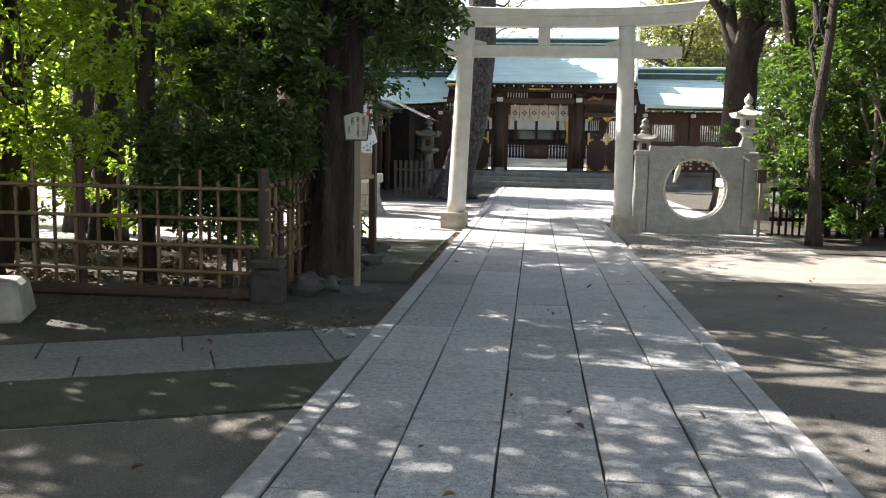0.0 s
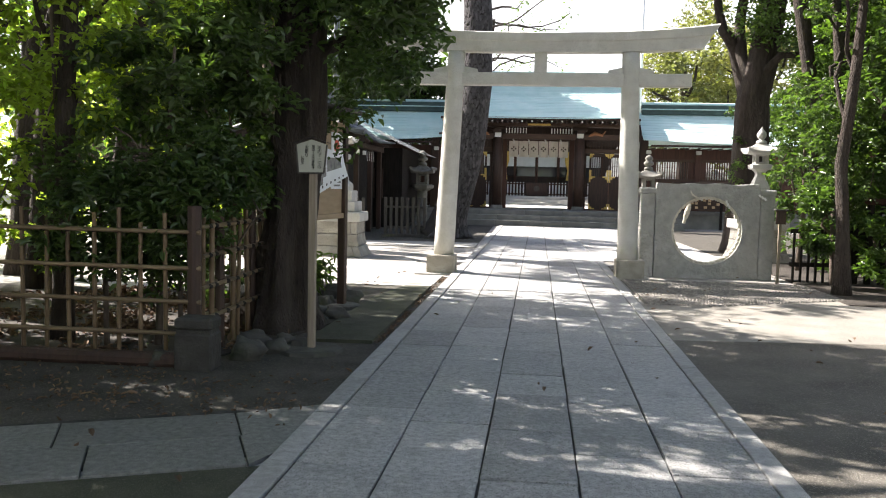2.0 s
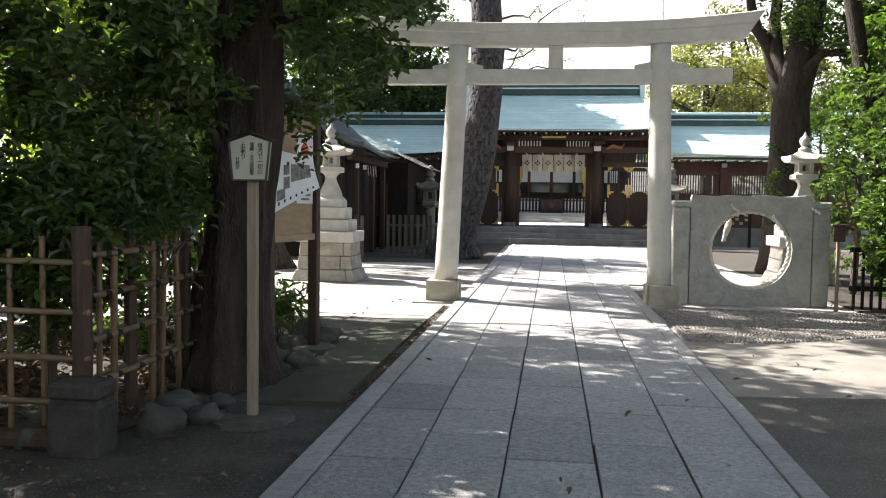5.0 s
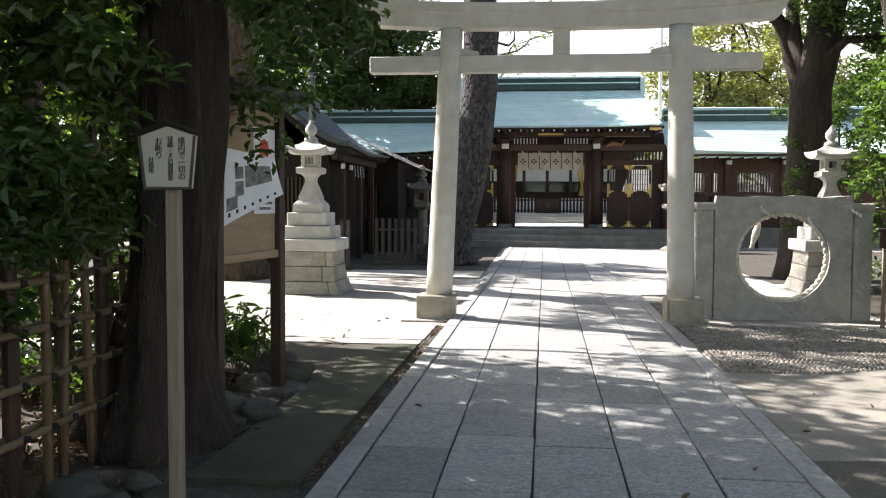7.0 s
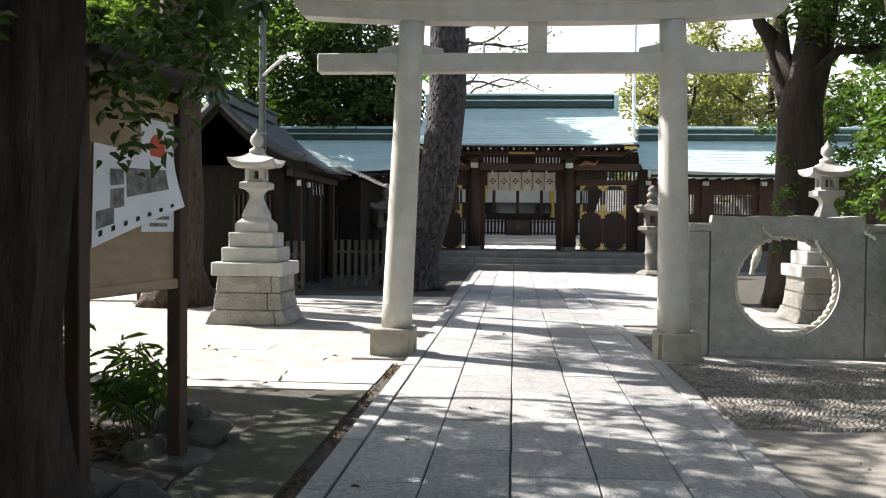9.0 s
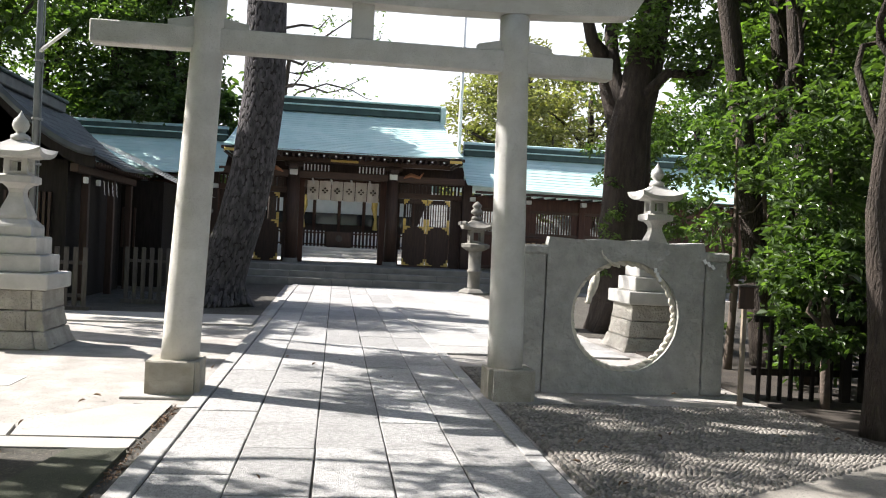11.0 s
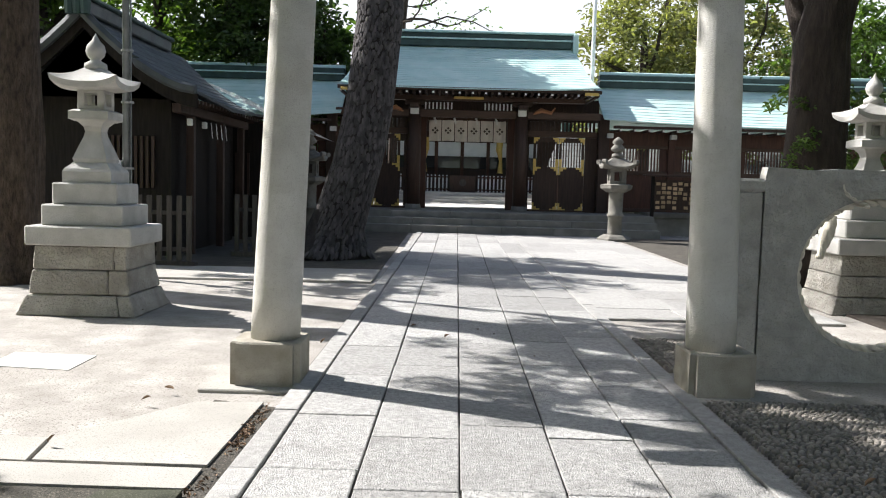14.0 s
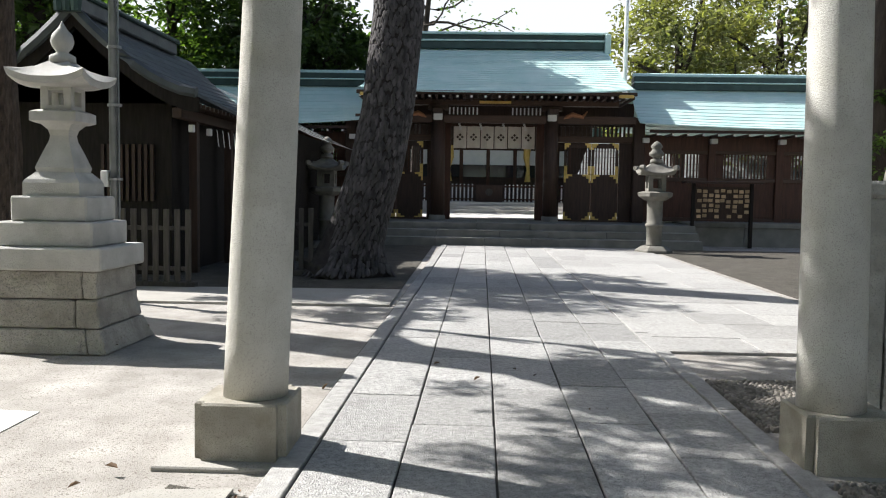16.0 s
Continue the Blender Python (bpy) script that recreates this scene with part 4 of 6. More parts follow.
    for i in range(40):
        x = -3.75 + 7.5 * i / 39
        r = part("rafter", box(x - 0.035, x + 0.035, 19.36, 22.2, 3.975, 4.045, 0), "dark_wood", g)
        if i % 2 == 0:
            part("rafter_tip", box(x - 0.03, x + 0.03, 19.35, 19.358, 3.98, 4.035, 0), "white_paint", g)
    part("eave_board", box(-3.85, 3.85, 19.34, 19.44, 4.06, 4.16, 0.01), "dark_wood", g)
    roof = part("roof_deck", box(-3.6, 3.6, 19.6, 25.3, 4.1, 4.14, 0), "dark_wood", g)
    hipped_eave_roof("roof_course", -3.8, 3.8, 19.25, 22.4, 4.12, 5.88, roof, 24, "copper_roof", 0.32, 0.42, 0.1)
    part("ridge", box(-3.3, 3.3, 22.1, 22.7, 5.76, 5.98, 0.02), "copper_dark", g)
    part("ridge_course", box(-3.35, 3.35, 22.05, 22.75, 5.98, 6.03, 0.01), "copper_roof", g)
    part("ridge_top", box(-3.3, 3.3, 22.15, 22.65, 6.03, 6.19, 0.02), "copper_dark", g)
    part("ridge_cap", box(-3.42, 3.42, 22.05, 22.75, 6.19, 6.26, 0.02), "copper_roof", g)
    for s in (-1, 1):
        bm = box(s * 3.42 - 0.09, s * 3.42 + 0.09, 22.0, 22.8, 5.6, 6.22, 0.03)
        part("ridge_end", bm, "copper_roof", g)
        bm = bmesh.new()
        v = [bm.verts.new(p) for p in ((s * 3.2, 19.6, 4.1), (s * 3.2, 25.2, 4.1), (s * 3.2, 22.4, 5.8))]
        bm.faces.new(v)
        bmesh.ops.solidify(bm, geom=bm.faces[:], thickness=0.06)
        part("gable_board", bm, "dark_wood", g)
    # curtain panels with a crest
    c = thing("door_curtain", (0.24, 21.38, 0), "short off-white split curtain with dark crests under the lintel", "curtain")
    part("rod", tube([(-1.3, 0, 3.36), (1.3, 0, 3.36)], [0.018, 0.018], 8), "brown_wood", c)
    for i in range(6):
        w = 2.44 / 6
        x0 = -1.22 + i * w
        bm = bmesh.new()
        rows = []
        for k in range(7):
            f = k / 6
            x = x0 + 0.012 + (w - 0.024) * f
            yy = 0.02 * math.sin(f * math.pi * 2 + i)
            rows.append((bm.verts.new((x, yy, 3.35)), bm.verts.new((x, yy * 1.8 - 0.01, 2.69 + 0.01 * math.sin(i * 2)))))
        for a, b in zip(rows, rows[1:]):
            bm.faces.new((a[0], b[0], b[1], a[1]))
        bmesh.ops.solidify(bm, geom=bm.faces[:], thickness=0.006)
        pan = part("panel", bm, "white_cloth", c)
        bm = bmesh.new()
        cx = x0 + w / 2
        for ox, oz in ((0, 0.07), (0.07, 0), (0, -0.07), (-0.07, 0)):
            vs = [bm.verts.new((cx + ox + a, -0.05, 3.02 + oz + b)) for a, b in ((0.045, 0), (0, 0.045), (-0.045, 0), (0, -0.045))]
            bm.faces.new(vs)
        bmesh.ops.solidify(bm, geom=bm.faces[:], thickness=0.003)
        part("crest", bm, "crest", pan)


def hanging_streamers():
    """Thin straw strands with folded paper, hanging before the curtain."""
    for x in (-0.82, -0.2, 0.48, 1.1):
        t = thing("paper_streamer", (x + 0.02, 21.22, 3.3), "thin straw strand with folded white paper over the curtain", "paper streamer", "streamers over the curtain")
        part("strand", tube([(0, 0, 0.3), (0, 0, 0.0)], [0.012, 0.008], 6), "rope", t)
        bm = bmesh.new()
        for j in range(3):
            add_box(bm, -0.03 + 0.02 * j, 0.03 + 0.02 * j, -0.006 - 0.004 * j, -0.003 - 0.004 * j, 0.06 - 0.07 * j, 0.14 - 0.07 * j)
        part("paper", bm, "white_paint", t)


def wing(s, x0, x1, name):
    """A roofed timber corridor wall beside the gate."""
    w = thing(name, (0, 0, 0), "roofed dark timber corridor wall with slatted windows", "wall", kind="structure")
    y = 20.85
    bay = 1.9
    n = int(abs(x1 - x0) / bay)
    for i in range(n + 1):
        x = x0 + (x1 - x0) * i / n
        part("post", box(x - 0.11, x + 0.11, y - 0.08, y + 0.14, 0.6, 3.1, 0.012), "brown_wood", w)
        part("post_boss", box(x - 0.09, x + 0.09, y - 0.3, y - 0.08, 2.88, 3.02, 0.01), "white_paint", w)
    a, b = sorted((x0, x1))
    part("lower_boarding", box(a, b, y, y + 0.06, 0.62, 1.78, 0), "brown_wood", w)
    part("rail", box(a, b, y - 0.05, y + 0.1, 1.78, 1.9, 0.01), "beam_wood", w)
    part("upper_boarding", box(a, b, y, y + 0.06, 2.66, 3.1, 0), "brown_wood", w)
    part("head_rail", box(a, b, y - 0.06, y + 0.1, 2.58, 2.68, 0.01), "beam_wood", w)
    part("floor_beam", box(a, b, y - 0.06, y + 0.1, 0.63, 0.74, 0.01), "beam_wood", w)
    for i in range(n):
        xa = x0 + (x1 - x0) * (i + 0.5) / n
        for q in (-1, 1):
            c0, c1 = sorted((xa + q * 0.62, xa + q * 0.9))
            part("side_board", box(c0, c1, y + 0.001, y + 0.059, 1.9, 2.58, 0), "brown_wood", w)
        slats(w, xa - 0.62, xa + 0.62, y + 0.03, 1.9, 2.58, 13, "brown_wood", 0.04, 0.04, "window_slat")
    k = int((b - a) / 0.42)
    for i in range(k):
        x = a + (b - a) * (i + 0.5) / k
        part("rafter", box(x - 0.03, x + 0.03, 20.1, 22.9, 3.06, 3.13, 0), "dark_wood", w)
        part("rafter_tip", box(x - 0.028, x + 0.028, 20.09, 20.097, 3.065, 3.12, 0), "white_paint", w)
    part("eave_board", box(a, b, 20.08, 20.18, 3.14, 3.22, 0.01), "dark_wood", w)
    hipped_eave_roof("roof_course", a - 0.3, b + 0.3, 20.0, 21.9, 3.24, 4.62, w, 12, "copper_roof", 0.2, 0.0)
    part("ridge", box(a - 0.2, b + 0.2, 21.68, 22.12, 4.52, 4.72, 0.02), "copper_dark", w)
    part("ridge_course", box(a - 0.2, b + 0.2, 21.64, 22.16, 4.72, 4.76, 0.01), "copper_roof", w)
    part("ridge_cap", box(a - 0.2, b + 0.2, 21.66, 22.14, 4.76, 4.92, 0.02), "copper_dark", w)
    part("ridge_roll", tube([(a - 0.2, 21.9, 4.95), (b + 0.2, 21.9, 4.95)], [0.09, 0.09], 8), "copper_roof", w)


def courtyard():
    sheet("courtyard_floor", [(-30, 22.42), (40, 22.42), (40, 33), (-30, 33)], 0.0, 0.56, "court_stone", "sunlit pale paved inner courtyard", "ground")
    st = thing("hall_steps", (0.3, 28.9, 0.56), "pale stone steps before the worship hall", "steps")
    for i in range(3):
        part("step", box(-5, 5, i * 0.35, 4.2, 0.001 + i * 0.14, 0.14 + i * 0.14, 0.01), "court_stone", st)
    h = thing("worship_hall", (0.3, 32.4, 0.5), "dark timber worship hall seen through the gate", "building")
    part("floor", box(-8, 8, 0.6, 6, 0.0, 0.9, 0.01), "dark_wood", h)
    part("wall", box(-8, 8, 1.8, 2.0, 0.9, 5.0, 0), "dark_wood", h)
    for i in range(7):
        x = -3.6 + i * 1.2
        part("wall_post", box(x - 0.07, x + 0.07, 1.6, 1.8, 0.9, 3.6, 0.01), "brown_wood", h)
        if i < 6:
            win = part("window", box(x + 0.08, x + 1.12, 1.7, 1.74, 1.55, 2.75, 0.005), "window_glass", h, "large dark window pane reflecting the sky")
            part("paper_blind", box(x + 0.08, x + 1.12, 1.66, 1.68, 2.1, 2.75, 0), "paper", h)
    part("roof", box(-9.5, 9.5, -1.2, 6.5, 4.2, 4.5, 0.05), "copper_dark", h)
    part("eave_beam", box(-8, 8, 0.3, 0.55, 3.2, 3.5, 0.01), "dark_wood", h)
    for sx in (-1, 1):
        part("gilt_drape", tube([(sx * 1.72, 0.9, 1.35), (sx * 1.74, 0.9, 1.9), (sx * 1.66, 0.9, 2.4), (sx * 1.7, 0.9, 2.9)], [0.13, 0.07, 0.14, 0.16], 12), "gold", h, "gathered golden drape")
    rl = thing("low_railing", (0.3, 31.0, 0.985), "low dark wooden railing with white-topped pickets", "railing")
    for sx in (-1, 1):
        a, b = sorted((sx * 0.6, sx * 3.4))
        part("top_rail", box(a, b, -0.04, 0.04, 0.6, 0.67, 0.006), "brown_wood", rl)
        part("bottom_rail", box(a, b, -0.04, 0.04, 0.08, 0.14, 0.006), "brown_wood", rl)
        for i in range(17):
            x = a + (b - a) * (i + 0.5) / 17
            part("picket", box(x - 0.03, x + 0.03, -0.02, 0.02, 0.0, 0.72, 0.004), "white_paint", rl)
    ob = thing("offertory_box", (0.3, 30.9, 0.985), "dark wooden offertory box with a round crest", "box")
    part("body", box(-0.55, 0.55, -0.3, 0.3, 0.0, 0.7, 0.015), "dark_wood", ob)
    part("crest", tube([(0, -0.31, 0.4), (0, -0.30, 0.4)], [0.15, 0.15], 20), "grey_wood", ob)
    for x0, x1 in ((3.4, 17.0), (-15.0, -3.0)):
        a = thing("inner_annex", ((x0 + x1) / 2, 27.4, -0.35), "low inner hall with a sunlit pale grey roof", "building")
        hw = (x1 - x0) / 2
        part("wall", box(-hw + 0.3, hw - 0.3, 0.9, 3.2, 0, 2.3, 0), "brown_wood", a)
        for i in range(8):
            f0, f1 = i / 8, (i + 1) / 8
            bm = bmesh.new()
            v = [bm.verts.new(p) for p in ((-hw + f0, 3.2 * f0, 2.2 + 1.9 * f0), (hw - f0, 3.2 * f0, 2.2 + 1.9 * f0), (hw - f1, 3.2 * f1, 2.19 + 1.9 * f1), (-hw + f1, 3.2 * f1, 2.19 + 1.9 * f1))]
            bm.faces.new(v)
            bmesh.ops.solidify(bm, geom=bm.faces[:], thickness=0.05)
            part("roof_course", bm, "roof_pale", a)
        part("ridge", box(-hw + 1, hw - 1, 3.0, 3.5, 4.0, 4.35, 0.02), "copper_dark", a)
    w = thing("courtyard_wall", (0, 0, 0), "plain closing wall of the inner court", "wall", kind="structure")
    part("wall", box(-30, -8.2, 34, 34.3, 0, 4.5, 0), "dark_wood", w)
    part("wall", box(9.2, 30, 34, 34.3, 0, 4.5, 0), "dark_wood", w)


def ema_rack():
    e = thing("votive_rack", (6.38, 19.05, -0.02), "dark wooden rack hung with small wooden votive plaques", "rack")
    for x in (-0.78, 0.78):
        part("post", box(x - 0.045, x + 0.045, -0.045, 0.045, 0, 1.75, 0.006), "black_wood", e)
    part("roof_board", box(-1.05, 1.05, -0.22, 0.22, 1.74, 1.8, 0.01), "dark_wood", e)
    part("back_board", box(-0.73, 0.73, 0.0, 0.03, 0.78, 1.65, 0), "dark_wood", e)
    rng = random.Random(3)
    for r in range(6):
        z = 1.54 - r * 0.135
        part("hanging_bar", box(-0.73, 0.73, -0.03, -0.01, z + 0.06, z + 0.075, 0), "dark_wood", e)
        for c in range(9):
            if rng.random() < 0.12 + 0.07 * r:
                continue
            x = -0.64 + c * 0.16 + rng.uniform(-0.02, 0.02)
            zz = z + rng.uniform(-0.02, 0.015)
            part("plaque", box(x - 0.058, x + 0.058, -0.06, -0.045, zz - 0.045, zz + 0.045, 0.006), "ema_wood", e)


# ---- side hall ----
def side_hall():
    h = thing("side_hall", (-6.45, 8.6, -0.03), "dark timber side hall with a grey metal gable roof", "building")
    W, L, ze, zr = 1.9, 5.0, 2.72, 4.1
    part("wall", box(-1.25, 1.25, 0.7, L, 0.0, 2.85, 0), "black_wood", h)
    gb = bmesh.new()
    vs = [gb.verts.new(p) for p in ((-1.7, 0.35, 2.72), (-0.9, 0.35, 3.05), (0, 0.35, 3.95), (0.9, 0.35, 3.05), (1.7, 0.35, 2.72))]
    gb.faces.new(vs)
    bmesh.ops.solidify(gb, geom=gb.faces[:], thickness=0.05)
    part("gable", gb, "black_wood", h)
    rows = 14
    for s in (-1, 1):
        for i in range(rows):
            f0, f1 = i / rows, (i + 1) / rows
            bm = bmesh.new()
            A = []
            for f in (f0, f1):
                x = s * W * (1 - f)
                z = ze + (zr - ze) * f ** 1.55
                for yy in (0.0, L * 0.5, L + 0.4):
                    lift = 0.12 * (1 - f) * (1 if yy != L * 0.5 else 0)
                    A.append(bm.verts.new((x, yy, z + lift + (0.014 if f == f0 else 0))))
            for k in range(2):
                q = (A[k], A[k + 1], A[k + 4], A[k + 3])
                bm.faces.new(q if s < 0 else q[::-1])
            r = bmesh.ops.extrude_face_region(bm, geom=bm.faces[:])
            bmesh.ops.translate(bm, verts=[v for v in r["geom"] if isinstance(v, bmesh.types.BMVert)], vec=(0, 0, -0.05))
            bmesh.ops.recalc_face_normals(bm, faces=bm.faces)
            part("roof_course", bm, "roof_grey", h)
        pts = [(s * W * (1 - f), -0.05, ze + (zr - ze) * f ** 1.55 + 0.12 * (1 - f) + 0.02) for f in [i / 8 for i in range(9)]]
        bm = bmesh.new()
        add_tube(bm, pts, [0.085] * 9, 6)
        part("verge_roll", bm, "roof_grey", h)
        bm = bmesh.new()
        pr = [[bm.verts.new((s * W * (1 - f), yy, ze + (zr - ze) * f ** 1.55 + 0.1 * (1 - f) - dz)) for yy in (0.02, 0.1) for dz in (0.03, 0.26)] for f in [i / 8 for i in range(9)]]
        for a, b in zip(pr, pr[1:]):
            for p, q in ((0, 1), (1, 3), (3, 2), (2, 0)):
                bm.faces.new((a[p], a[q], b[q], b[p]))
        bmesh.ops.recalc_face_normals(bm, faces=bm.faces)
        part("barge_board", bm, "black_wood", h)
        for i in range(22):
            yy = 0.3 + i * 0.22
            part("rafter_end", box(min(s * 1.5, s * 1.86), max(s * 1.5, s * 1.86), yy - 0.03, yy + 0.03, ze - 0.06, ze - 0.0, 0), "dark_wood", h)
    part("ridge", box(-0.16, 0.16, -0.1, L - 0.9, zr - 0.06, zr + 0.16, 0.02), "roof_grey", h)
    part("ridge_cap", box(-0.22, 0.22, -0.14, L - 0.86, zr + 0.16, zr + 0.23, 0.02), "copper_dark", h)
    for dx in (-0.13, 0.0, 0.13):
        part("ridge_ornament", loft(((0.07, zr - 0.08), (0.085, zr + 0.12), (0.05, zr + 0.3), (0.01, zr + 0.34)), 8, 0), "copper_dark", h).location = (dx, -0.16, 0)
    for x, y in ((1.45, 1.2), (1.48, 3.1), (1.45, 4.9), (-1.45, 1.2)):
        part("post", box(x - 0.07, x + 0.07, y - 0.07, y + 0.07, 0, 2.8, 0.01), "dark_wood", h)
    part("beam", box(1.4, 1.55, 0.3, L + 0.2, 2.5, 2.66, 0.01), "dark_wood", h)
    for yy in (0.6, 1.5):
        part("lamp_box", box(1.57, 1.65, yy - 0.05, yy + 0.05, 2.3, 2.42, 0.01), "white_paint", h)
    slats(h, 0.1, 1.0, 0.66, 1.2, 2.1, 9, "dark_wood", 0.05, 0.05, "window_slat")
    for i in range(4):
        bm = bmesh.new()
        yy = 2.0 + i * 0.35
        for j in range(3):
            v = [bm.verts.new(p) for p in ((1.58, yy + j * 0.03, 2.44 - j * 0.09), (1.58, yy + 0.05 + j * 0.03, 2.44 - j * 0.09), (1.6, yy + 0.05 + j * 0.03, 2.33 - j * 0.09), (1.6, yy + j * 0.03, 2.33 - j * 0.09))]
            bm.faces.new(v)
        part("paper_streamer", bm, "white_paint", h)
    link = thing("link_corridor", (-6.6, 14.3, -0.03), "dark timber corridor joining hall and wing", "building")
    part("wall", box(-1.8, 2.2, 0.3, 5.5, 0, 2.7, 0), "black_wood", link)
    for i in range(10):
        f0, f1 = i / 10, (i + 1) / 10
        bm = bmesh.new()
        v = [bm.verts.new(p) for p in ((2.8 - 2.8 * f0, -0.2, 2.55 + 1.3 * f0), (2.8 - 2.8 * f0, 6, 2.55 + 1.3 * f0), (2.8 - 2.8 * f1, 6, 2.54 + 1.3 * f1), (2.8 - 2.8 * f1, -0.2, 2.54 + 1.3 * f1))]
        bm.faces.new(v)
        bmesh.ops.solidify(bm, geom=bm.faces[:], thickness=0.05)
        part("roof_course", bm, "roof_pale", link)
    slats(link, -1.0, 1.6, 0.26, 1.0, 2.0, 18, "dark_wood", 0.05, 0.05, "window_slat")


def picket_fence(x0, x1, y, material="grey_wood"):
    f = thing("picket_fence", (x0, y, -0.03), "weathered dark wooden picket fence before the hall", "fence", "picket fences")
    L = x1 - x0
    n = int(L / 0.15)
    part("top_rail", box(0, L, -0.03, 0.03, 0.82, 0.88, 0.006), material, f)
    part("bottom_rail", box(0, L, -0.03, 0.03, 0.25, 0.31, 0.006), material, f)
    part("ground_sill", box(-0.1, L + 0.1, -0.08, 0.08, 0.0, 0.1, 0.01), material, f)
    for i in range(n + 1):
        x = L * i / n
        part("picket", box(x - 0.042, x + 0.042, -0.055, -0.03, 0.1, 1.12, 0.008), material, f)


# ---- signs and boards ----
def small_sign():
    s = thing("wooden_sign", (-1.985, -6.87, -0.02), "white five-sided notice sign on a slim wooden post", "sign", rz=-4)
    part("post", box(-0.031, 0.031, 0.0, 0.055, 0, 1.62, 0.005), "post_wood", s)
    bm = bmesh.new()
    out = ((-0.113, 1.56), (0.113, 1.56), (0.138, 1.8), (0.0, 1.845), (-0.138, 1.8))
    vs = [bm.verts.new((x, -0.03, z)) for x, z in out]
    f = bm.faces.new(vs)
    r = bmesh.ops.extrude_face_region(bm, geom=[f])
    bmesh.ops.translate(bm, verts=[v for v in r["geom"] if isinstance(v, bmesh.types.BMVert)], vec=(0, 0.028, 0))
    bmesh.ops.recalc_face_normals(bm, faces=bm.faces)
    b = part("board", bm, "sign_paint", s, "white painted board with black brush writing")
    for (xa, za), (xb, zb) in zip(out, out[1:] + out[:1]):
        if za > 1.79 and zb > 1.79:
            continue
        part("frame_strip", tube([(xa, -0.034, za), (xb, -0.034, zb)], [0.007, 0.007], 6), "grey_wood", b)
    for sx in (-1, 1):
        bm = bmesh.new()
        vs = [bm.verts.new(p) for p in ((0, -0.06, 1.868), (sx * 0.168, -0.06, 1.812), (sx * 0.168, 0.03, 1.812), (0, 0.03, 1.868))]
        bm.faces.new(vs)
        bmesh.ops.solidify(bm, geom=bm.faces[:], thickness=0.014)
        part("little_roof", bm, "grey_wood", s)
    rx = Matrix.Rotation(math.pi / 2, 4, "X")
    for x, z0, size, txt in ((0.072, 1.775, 0.038, "境内で一切の"), (0.016, 1.785, 0.03, "球戯・犬の運動等"), (-0.042, 1.775, 0.038, "お断り"), (-0.08, 1.69, 0.029, "社務所")):
        for i, ch in enumerate(txt):
            text_mesh("writing", ch, size, "ink", b, Matrix.Translation((x, -0.0315, z0 - i * size * 0.86)) @ rx)


def notice_board():
    b = thing("notice_board", (-2.37, -4.68, -0.03), "brown wooden notice board on two posts with pinned posters", "notice board", rz=81)
    for x in (-0.47, 0.47):
        part("post", box(x - 0.045, x + 0.045, -0.045, 0.045, 0, 2.25, 0.006), "dark_wood", b)
        part("pad_stone", loft(((0.24, 0.0), (0.23, 0.05), (0.19, 0.065)), 9, 0.3), "rock", b).location = (x, 0, 0)
    part("panel", box(-0.46, 0.46, 0.0, 0.03, 1.12, 2.15, 0.004), "board_wood", b)
    for z in (1.08, 2.12):
        part("frame_rail", box(-0.5, 0.5, -0.03, 0.045, z, z + 0.06, 0.006), "board_wood", b)
    part("little_roof", box(-0.62, 0.62, -0.24, 0.2, 2.28, 2.32, 0.008), "grey_wood", b)
    p2 = thing("poster", (-2.37, -4.68, -0.03), "white poster with photographs and a red disc pinned flat", "poster", "posters on the board", rz=81)
    part("sheet", box(0.08, 0.42, -0.006, -0.002, 1.42, 2.06, 0), "paper", p2)
    part("print", tube([(0.24, -0.009, 1.9), (0.24, -0.006, 1.9)], [0.08, 0.08], 20), "red_print", p2)
    for x, z, w, hh in ((0.25, 1.5, 0.22, 0.02), (0.25, 1.46, 0.18, 0.02)):
        part("photo", box(x - w / 2, x + w / 2, -0.011, -0.008, z - hh / 2, z + hh / 2, 0), "photo", p2)
    p1 = thing("poster", (-2.37, -4.68, -0.03), "tilted white sheet with a dark wide photograph, its corner flapping loose", "poster", "posters on the board", rz=81)
    c0, c1, c2, c3 = Vector((-0.36, 1.88)), Vector((0.4, 1.84)), Vector((0.42, 1.57)), Vector((-0.38, 1.34))

    def patch(u0, u1, v0, v1, lift):
        bm = bmesh.new()
        rows = []
        for i in range(9):
            u = u0 + (u1 - u0) * i / 8
            r = []
            for j in range(9):
                v = v0 + (v1 - v0) * j / 8
                p = c0.lerp(c1, u).lerp(c3.lerp(c2, u), v)
                r.append(bm.verts.new((p.x, -0.018 - 0.06 * (u * v) ** 1.4 - lift, p.y)))
            rows.append(r)
        for a, c in zip(rows, rows[1:]):
            for j in range(8):
                bm.faces.new((a[j], c[j], c[j + 1], a[j + 1]))
        return bm

    part("sheet", patch(0, 1, 0, 1, 0), "paper", p1)
    for q in ((0.36, 0.86, 0.22, 0.58), (0.18, 0.33, 0.24, 0.42), (0.18, 0.33, 0.46, 0.68), (0.03, 0.22, 0.66, 0.84)):
        part("photo", patch(*q, 0.003), "photo", p1)
    for k in range(7):
        part("caption_mark", patch(0.06 + k * 0.13, 0.1 + k * 0.13, 0.86, 0.92, 0.003), "ink", p1)


